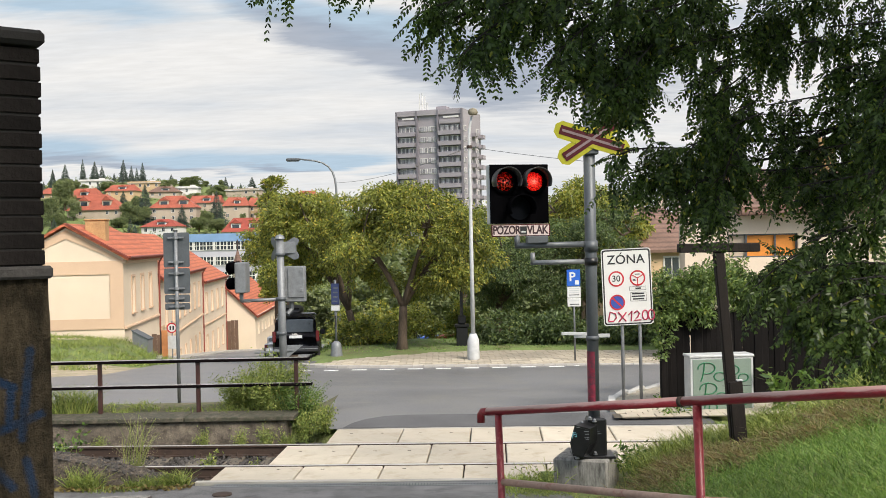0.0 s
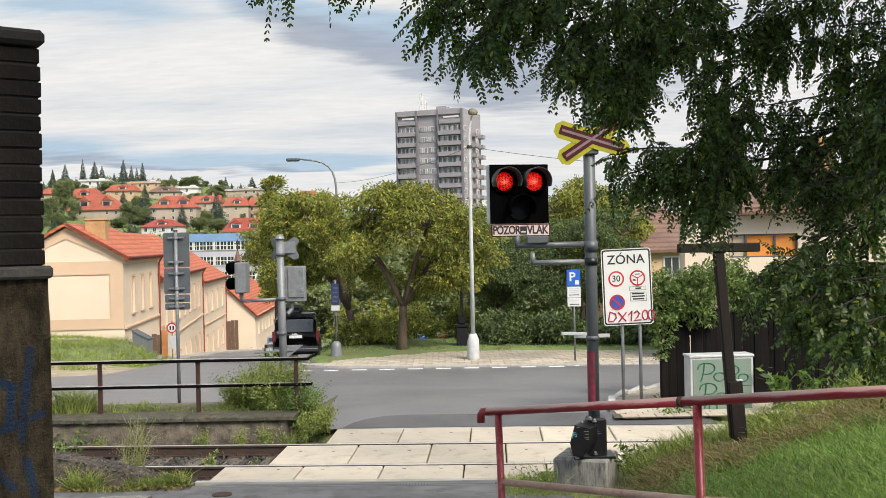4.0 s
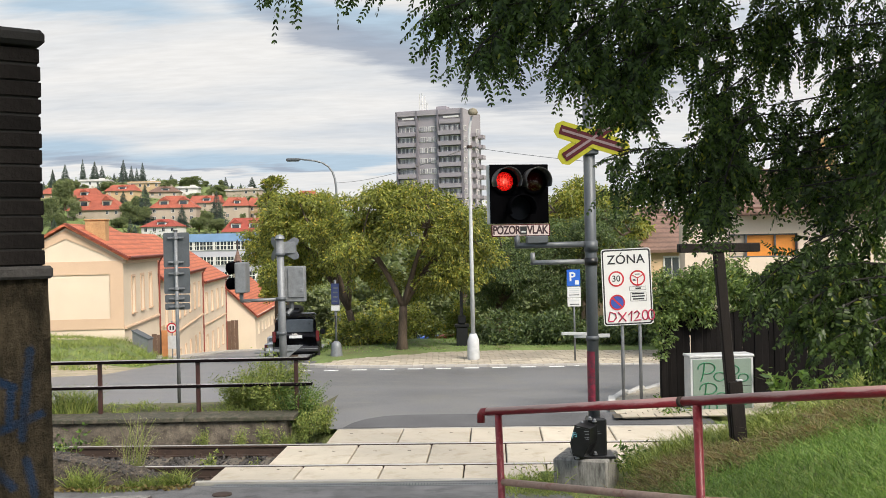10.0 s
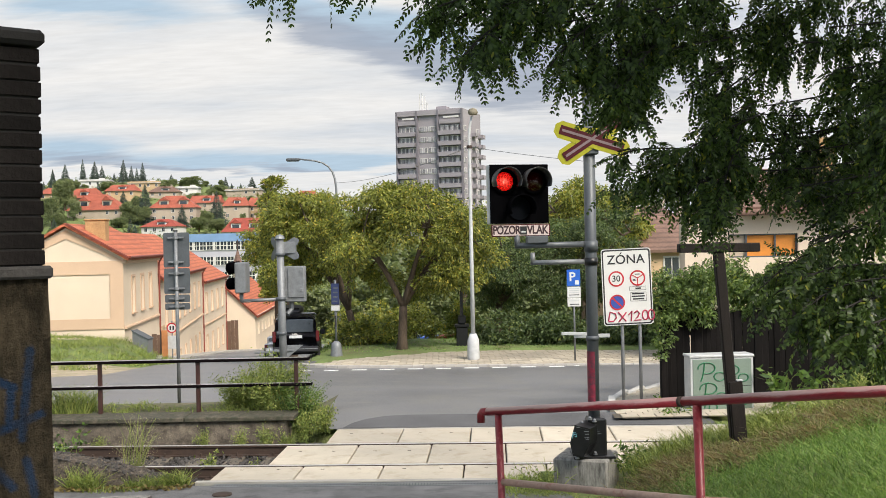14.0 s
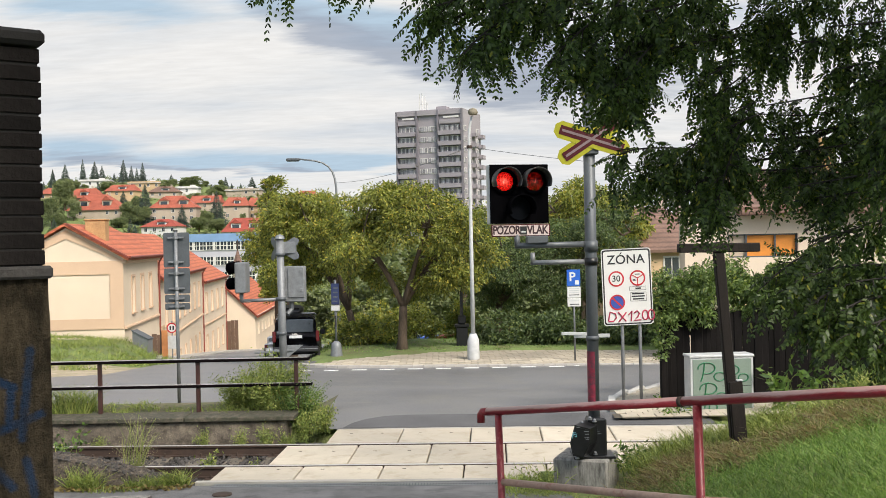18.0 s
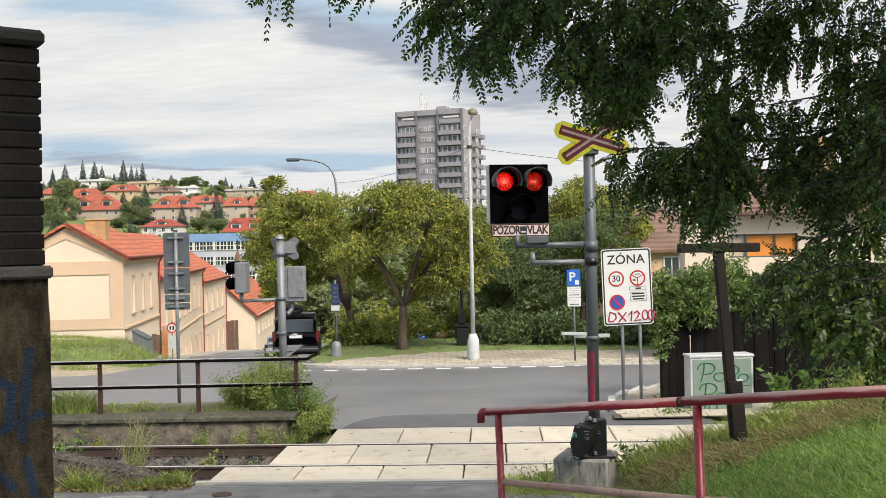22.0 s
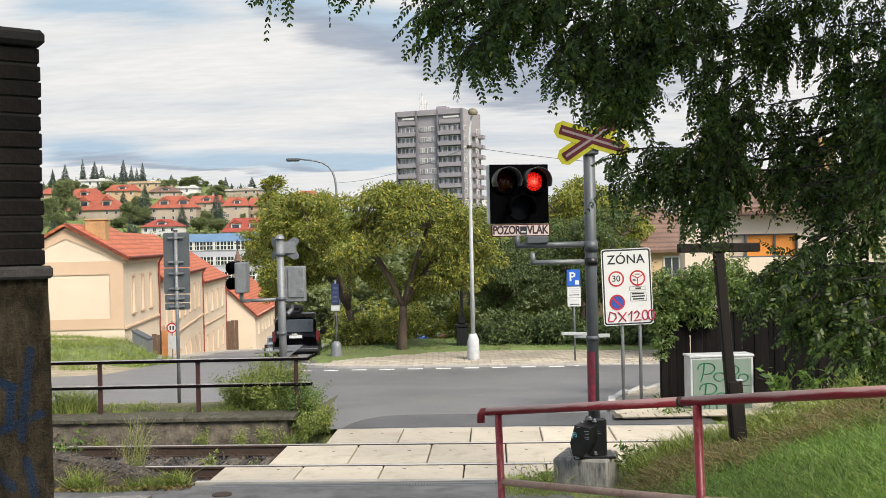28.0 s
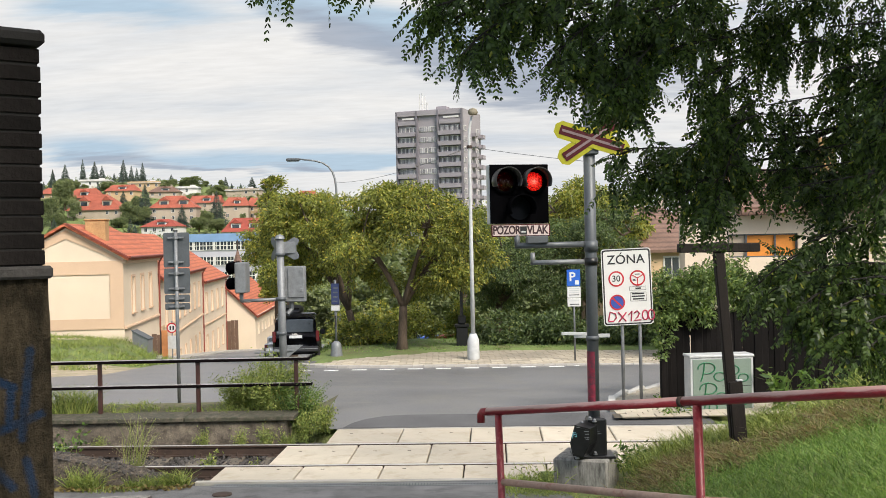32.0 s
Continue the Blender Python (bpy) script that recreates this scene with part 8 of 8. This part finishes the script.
# ---- grass, weeds ----
xx, yy = RNG.uniform(1.4, 6.8, 66000), RNG.uniform(5.2, 12.8, 66000)
keep = (xx > 2.4) | (yy < 11.7)
xx, yy = xx[keep], yy[keep]
g = blades_at(np.stack([xx, yy, bank_z(xx, yy)], 1), 0.18, 0.0038, 0.8)
solid("grass", g, M_BLADE, "green mown grass on the bank", "grass", "stuff")
n = 30000
heap = RNG.integers(0, 110, n)
hx = np.concatenate([RNG.uniform(2.3, 7.2, 80), RNG.uniform(2.0, 3.4, 30)])
hy = np.concatenate([11.65 + RNG.normal(0, 0.38, 80), RNG.uniform(11.0, 12.2, 30)])
xx, yy = hx[heap] + RNG.normal(0, 0.15, n), hy[heap] + RNG.normal(0, 0.11, n)
pile = np.exp(-((xx - hx[heap]) ** 2 + (yy - hy[heap]) ** 2) / 0.03) * RNG.uniform(0.04, 0.20, 110)[heap]
solid("dry_grass", blades_at(np.stack([xx, yy, bank_z(xx, yy) + pile * RNG.uniform(0, 1, n)], 1), 0.22, 0.0045, 1.7), M_DRY, "matted heaps of straw-coloured cut grass along the bank", "grass", "stuff")
heap = RNG.integers(0, 120, 12000)
hx, hy = RNG.uniform(2.45, 7.2, 120), RNG.uniform(12.0, 13.6, 120)
xx, yy = hx[heap] + RNG.normal(0, 0.12, 12000), hy[heap] + RNG.normal(0, 0.12, 12000)
solid("tall_grass", blades_at(np.stack([xx, yy, bank_z(xx, yy)], 1), 0.36, 0.005, 0.5), M_WEED, "longer grass behind the bank", "grass", "stuff")
heap = RNG.integers(0, 60, 2600)
xx, yy = RNG.uniform(-10.5, -2.4, 60)[heap] + RNG.normal(0, 0.12, 2600), RNG.uniform(17.55, 18.6, 60)[heap] + RNG.normal(0, 0.12, 2600)
solid("verge_grass", blades_at(np.stack([xx, yy, verge_z(xx, yy)], 1), 0.15, 0.005, 0.6), M_WEED, "sparse yellow-green grass behind the retaining wall", "grass", "stuff")
xx, yy = RNG.uniform(0.75, 1.6, 1800), RNG.uniform(12.2, 13.5, 1800)
solid("edge_grass", blades_at(np.stack([xx, yy, 0 * xx], 1), 0.16, 0.004, 0.6), M_WEED, "weedy grass before the foundation block", "grass", "stuff")
heap = RNG.integers(0, 150, 9000)
hx, hy, hh = RNG.uniform(-26, -14.0, 150), RNG.uniform(42, 56, 150), RNG.uniform(0.12, 0.42, 150)
xx, yy = hx[heap] + RNG.normal(0, 0.35, 9000), hy[heap] + RNG.normal(0, 0.4, 9000)
solid("mound_grass", blades_at(np.stack([xx, yy, street_z(xx, yy)], 1), hh[heap], 0.014, 0.6), M_WEED, "rough grass on the mound by the peach house", "grass", "stuff")
xx, yy = RNG.uniform(-6.0, 12, 6000), RNG.uniform(41.2, 50, 6000)
solid("lawn_grass", blades_at(np.stack([xx, yy, street_z(xx, yy) + 0.06], 1), 0.10, 0.02, 0.5), M_BLADE, "short lawn grass in the park", "grass", "stuff")

weed("bushy green weed growing over the end of the railing", (-3.15, 17.9, 0.28), 0.85, 0.85, 11000, M_WEED, 0.045, 80)
weed("bushy green weed growing over the end of the railing", (-2.6, 17.6, 0.1), 0.75, 0.55, 4200, M_IVY, 0.045, 50)
weed("yellowing weed at the corner of the retaining wall", (-2.15, 17.3, 0.0), 0.6, 0.35, 1300, M_WEED, 0.05, 16)
weed("yellowing weed at the corner of the retaining wall", (-2.5, 17.0, -0.1), 0.5, 0.35, 1100, M_WEED, 0.05, 14)
for x, h, sp, n in ((-5.9, 0.3, 0.16, 110), (-4.15, 0.38, 0.2, 160), (-3.5, 0.42, 0.15, 120), (-3.05, 0.45, 0.22, 200), (-2.7, 0.35, 0.2, 140)):
    weed("yellow-green weed at the foot of the retaining wall", (x, 16.65, -0.22), h, sp, n * 4, M_WEED, 0.04, 16)
weed("tall seeding weed between the rails", (-4.75, 15.0, -0.25), 1.0, 0.40, 2600, M_SEED, 0.020, 34)
weed("green weed beside the rail", (-3.7, 15.2, -0.25), 0.36, 0.2, 130, M_WEED, 0.07, 8)
weed("green weed beside the rail", (-3.0, 15.4, -0.25), 0.22, 0.15, 60, M_WEED, 0.05, 6)
for x, y, r, h, n in ((-4.95, 13.42, 0.22, 0.36, 300), (-4.1, 13.45, 0.3, 0.2, 300), (-3.75, 13.55, 0.2, 0.26, 240), (-5.7, 13.3, 0.4, 0.12, 160), (-4.55, 13.4, 0.6, 0.10, 300)):
    a, q = RNG.uniform(0, 6.28, n), r * np.sqrt(RNG.uniform(0, 1, n))
    solid("grass_tuft", blades_at(np.stack([x + q * np.cos(a), y + 0.35 * q * np.sin(a), 0 * a], 1), h, 0.006, 0.55), M_WEED, "tuft of long grass at the foot of the ramp kerb", "grass tuft", "stuff")
weed("pale green fern-like weed beside the pillar", (-5.65, 14.5, 0.1), 0.55, 0.4, 160, M_IVY, 0.09, 8)
weed("tall straggling weed beside the foundation block", (1.25, 12.6, 0.0), 0.5, 0.5, 130, M_WEED, 0.05, 14)
weed("green bush weed behind the signal box", (2.42, 13.0, 0.25), 0.35, 0.3, 200, M_IVY, 0.08, 12)
weed("leafy weed beside the cabinet", (4.2, 18.0, -0.2), 0.55, 0.45, 260, M_IVY, 0.09, 14)
weed("bright green broad-leaved plant before the fence", (6.35, 18.2, 0.0), 0.75, 0.65, 240, M_IVY, 0.2, 12)
weed("bright green broad-leaved plant before the fence", (7.4, 18.0, 0.2), 0.8, 0.6, 240, M_IVY, 0.16, 12)

weed("bushy green weed growing over the end of the railing", (-3.75, 18.0, 0.28), 0.6, 0.55, 5000, M_WEED, 0.042, 50)
for k in range(9):
    px, py = RNG.uniform(4.2, 7.4), RNG.uniform(13.2, 14.6)
    weed("bright green leafy weed in the long grass behind the bank", (px, py, float(bank_z(px, py)) - 0.02), RNG.uniform(0.35, 0.6), 0.3, 150, M_IVY if k % 2 else M_WEED, 0.08, 10)
weed("yellow-topped weed above the railing", (-3.3, 18.2, 0.4), 0.95, 0.3, 420, M_WEED, 0.06, 14)
xx, yy = RNG.uniform(-7.2, -6.4, 700), RNG.uniform(17.55, 18.2, 700)
solid("grass_tuft", blades_at(np.stack([xx, yy, verge_z(xx, yy)], 1), 0.5, 0.006, 0.35), M_WEED, "tall yellow-green grass tuft behind the wall", "grass tuft", "stuff")

n = 420
xx, yy = RNG.uniform(-6.4, -3.5, n), 13.28 + np.abs(RNG.normal(0, 0.10, n))
solid("fallen_leaves", Shape().quads(leaf_quads(np.stack([xx, yy, 0.02 + RNG.uniform(0, 0.02, n)], 1), RNG.normal(0, 1, (n, 3)) * np.array([1, 1, 0.15]), 0.07, 0.045, 0.0, 0.2)), M_LITTER, "yellow-brown fallen leaves along the kerb", "leaf litter", "stuff")
# grit and small stones on the crumbling kerb and along the ramp's edge
n = 700
xx = RNG.uniform(-6.6, -3.7, n)
yy = RNG.uniform(13.5, 13.95, n)
zz = np.interp(xx, [-7.4, -5.9, -5.3, -4.75, -4.2, -3.8, -3.65], [0.47, 0.45, 0.40, 0.27, 0.13, 0.02, -0.1])
grit = Shape()
for k in range(n):
    r = RNG.uniform(0.010, 0.028)
    c = np.array([xx[k], yy[k], zz[k] + r * 0.2])
    q = [c + np.array(u) * r * RNG.uniform(0.6, 1.3) for u in ((1, 0, 0), (0, 1, 0), (-1, 0, 0), (0, -1, 0), (0, 0, 0.8), (0, 0, -0.8))]
    grit.add([tuple(p) for p in q], [(0, 1, 4), (1, 2, 4), (2, 3, 4), (3, 0, 4), (1, 0, 5), (2, 1, 5), (3, 2, 5), (0, 3, 5)])
solid("grit", grit, M_BALLAST, "loose grit and small stones on the worn kerb", "gravel", "stuff")

# ---- bricks of the pillar ----
core_top = 4.17
COURSE = 0.0752
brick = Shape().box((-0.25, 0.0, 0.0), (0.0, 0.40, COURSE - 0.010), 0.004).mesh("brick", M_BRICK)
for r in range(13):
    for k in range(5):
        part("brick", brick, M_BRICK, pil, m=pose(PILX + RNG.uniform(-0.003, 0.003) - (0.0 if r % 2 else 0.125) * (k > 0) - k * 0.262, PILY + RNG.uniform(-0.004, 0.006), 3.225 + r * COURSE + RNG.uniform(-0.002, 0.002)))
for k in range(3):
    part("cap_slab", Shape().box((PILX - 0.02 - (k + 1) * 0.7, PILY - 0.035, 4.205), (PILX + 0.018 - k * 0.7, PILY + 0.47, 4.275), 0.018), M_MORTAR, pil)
part("ledge_stone", Shape().box((PILX - 1.6, PILY - 0.05, 3.165), (PILX + 0.025, PILY + 0.5, 3.222), 0.012), M_LEDGE, pil, "grey stone ledge")
s = Shape()
nz, nx = 26, 26
for j in range(nz + 1):
    for i in range(nx + 1):
        z = 0.6 + (3.165 - 0.6) * j / nz
        x = PILX - 1.6 + 1.61 * i / nx
        s.v.append((x + (0.006 * noise.noise(Vector((z * 21, 1, 4))) if i == nx else 0), PILY - 0.02 + 0.02 * noise.noise(Vector((x * 5, 0, z * 4))) + 0.012 * noise.noise(Vector((x * 17, 3, z * 13))), z))
s.f = [(j * (nx + 1) + i, j * (nx + 1) + i + 1, (j + 1) * (nx + 1) + i + 1, (j + 1) * (nx + 1) + i) for j in range(nz) for i in range(nx)]
s.box((PILX - 1.6, PILY + 0.03, 0.6), (PILX + 0.0, PILY + 0.5, 3.16), 0.01)
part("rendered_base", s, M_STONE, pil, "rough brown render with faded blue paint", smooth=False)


# ---- drifting clouds ----
s = Shape()
RAD, NA, NE = 3000.0, 40, 16
for j in range(NE + 1):
    e = radians(-1.0 + 71.0 * j / NE)
    for i in range(NA + 1):
        a = radians(-100 + 200.0 * i / NA)
        s.v.append((RAD * math.sin(a) * math.cos(e), RAD * math.cos(a) * math.cos(e), RAD * math.sin(e)))
s.f = [(j * (NA + 1) + i, j * (NA + 1) + i + 1, (j + 1) * (NA + 1) + i + 1, (j + 1) * (NA + 1) + i) for j in range(NE) for i in range(NA)]


def cloud_material():
    s = Nodes("cloud_sheet")
    c = s.n("ShaderNodeTexCoord")
    sep = s.n("ShaderNodeSeparateXYZ")
    s.l(c.outputs["Object"], sep.inputs[0])
    up = s.math("ADD", s.math("MULTIPLY", sep.outputs[2], 1 / RAD), 0.16)
    comb = s.n("ShaderNodeCombineXYZ")
    s.l(s.math("DIVIDE", s.math("MULTIPLY", sep.outputs[0], 1 / RAD), up), comb.inputs[0])
    s.l(s.math("DIVIDE", s.math("MULTIPLY", sep.outputs[1], 1 / RAD), up), comb.inputs[1])
    mp = s.n("ShaderNodeMapping")
    mp.inputs["Rotation"].default_value = (0, 0, radians(-30))
    mp.inputs["Scale"].default_value = (1.0, 3.2, 1)
    mp.inputs["Location"].default_value = (3.1, 0.4, 0)
    s.l(comb.outputs[0], mp.inputs[0])
    n1 = s.noise(mp.outputs[0], 0.8, 7, 0.52)
    n2 = s.noise(mp.outputs[0], 2.2, 7, 0.55)
    fwd = s.math("MAXIMUM", sep.outputs[1], 0.1 * RAD)
    u = s.math("ADD", s.math("DIVIDE", sep.outputs[0], fwd), s.math("MULTIPLY", s.math("SUBTRACT", n1, 0.5), 0.16))
    v = s.math("ADD", s.math("DIVIDE", sep.outputs[2], fwd), s.math("MULTIPLY", s.math("SUBTRACT", n2, 0.5), 0.028))

    def bank(shapes):
        """Long banks of cloud or of clear sky: centre, half length, half height, slope."""
        total = None
        for cu, cv, a, b, slope, k in shapes:
            ca, sa = math.cos(radians(slope)), math.sin(radians(slope))
            du, dv = s.math("SUBTRACT", u, cu), s.math("SUBTRACT", v, cv)
            p = s.math("ADD", s.math("MULTIPLY", du, ca / a), s.math("MULTIPLY", dv, sa / a))
            q = s.math("ADD", s.math("MULTIPLY", du, -sa / b), s.math("MULTIPLY", dv, ca / b))
            e = s.math("POWER", 2.718, s.math("MULTIPLY", s.math("ADD", s.math("MULTIPLY", p, p), s.math("MULTIPLY", q, q)), -1.0))
            total = e if total is None else s.math("ADD", total, e)
        return total

    blue = s.math("ADD", bank(((-0.345, 0.247, 0.097, 0.0200, -4, 1.0), (-0.134, 0.240, 0.114, 0.0229, -20, 1.0), (-0.377, 0.101, 0.069, 0.0149, -4, 1.0), (-0.217, 0.086, 0.109, 0.0126, 0, 1.0), (-0.080, 0.082, 0.069, 0.0114, 0, 1.0), (-0.009, 0.209, 0.069, 0.0229, -15, 1.0))), s.math("MULTIPLY", s.math("SUBTRACT", n2, 0.5), 1.1))
    grey = s.math("ADD", bank(((-0.089, 0.205, 0.109, 0.0172, -22, 1.0), (0.053, 0.156, 0.074, 0.0217, -16, 1.0), (-0.352, 0.092, 0.054, 0.0063, -3, 1.0), (-0.126, 0.076, 0.040, 0.0029, -4, 1.0), (-0.258, 0.078, 0.074, 0.0029, -4, 1.0), (0.127, 0.183, 0.172, 0.0343, -10, 1.0))), s.math("ADD", s.math("MULTIPLY", s.math("SUBTRACT", n1, 0.5), 0.9), s.math("MULTIPLY", s.math("SUBTRACT", s.noise(mp.outputs[0], 7.0, 6, 0.6), 0.5), 0.9)))
    base = s.ramp(n1, [(0.32, (0.56, 0.60, 0.65)), (0.46, (0.68, 0.69, 0.70)), (0.60, (0.77, 0.76, 0.745))])
    col = s.mix(s.ramp(blue, [(0.25, (0, 0, 0)), (0.85, (0.92,) * 3)]), base, (0.40, 0.53, 0.65))
    col = s.mix(s.ramp(grey, [(0.22, (0, 0, 0)), (0.90, (0.85,) * 3)]), col, (0.33, 0.375, 0.455))
    col = s.mix(1.0, col, s.ramp(s.noise(mp.outputs[0], 9.0, 6, 0.6), [(0.3, (0.94,) * 3), (0.7, (1.04,) * 3)]), "MULTIPLY")
    e = s.n("ShaderNodeEmission")
    s.l(col, e.inputs[0])
    e.inputs[1].default_value = 1.0
    return s.done(e)


clouds = solid("backdrop", s, cloud_material(), "thin streaky white and grey clouds drifting over a pale blue sky", "sky", "structure", smooth=True)


# ---- what moves ----
def motions():
    # lamps: each lights up fast and fades slowly, turn about
    half, first = 0.513, 0.345
    for which, board in enumerate(boards):
        level = {}
        n = -2
        while first + n * half < 33:
            t0 = first + n * half
            if (n % 2 == 0) == (which == 0):
                curve = ((0.0, 0.0), (0.034, 0.35), (0.067, 0.65), (0.10, 0.82), (0.2, 1.0), (half - 0.034, 1.0))
            else:
                curve = ((0.0, 1.0), (0.067, 0.55), (0.134, 0.26), (0.2, 0.12), (0.3, 0.04), (half - 0.034, 0.0))
            for dt, v in curve:
                if 0 <= t0 + dt <= 32:
                    level[round((t0 + dt) * 30) / 30] = v
            n += 1
        rows = sorted(level.items())
        rows = ([(0.0, rows[0][1])] if rows[0][0] > 0 else []) + rows
        rows = rows + ([(32.0, rows[-1][1])] if rows[-1][0] < 32 else [])
        walk(board, [(t, pose(-0.0052 * v, -0.0105, 0)) for t, v in rows])
    # boughs: one slow push of the wind, earlier on the outer boughs than on the hanging ones
    for i, (bo, sway) in enumerate(BOUGHS):
        home = bo.matrix_basis.translation.copy()
        mid, wide, push = ((9.9, 3.4, 0.038), (10.8, 3.6, 0.024), (11.2, 4.0, 0.012), (16.5, 6.0, 0.032))[sway]
        rows = []
        for k in range(65):
            t = k * 0.5
            g = math.exp(-((t - mid) / wide) ** 2)
            dx = push * g + 0.0025 * math.sin(t * 2.1 + i * 1.7) * (0.35 + g)
            rows.append((t, pose(home.x + dx, home.y, home.z - 0.3 * push * g, 0, 0.06 * math.sin(t * 1.7 + i * 2.3) * (0.3 + g), 0)))
        walk(bo, rows)
    # clouds drift to the right
    walk(clouds, [(0.0, pose(0, 0, 0, 0, 0, 0.7)), (32.0, pose(0, 0, 0, 0, 0, -1.15))])


motions()
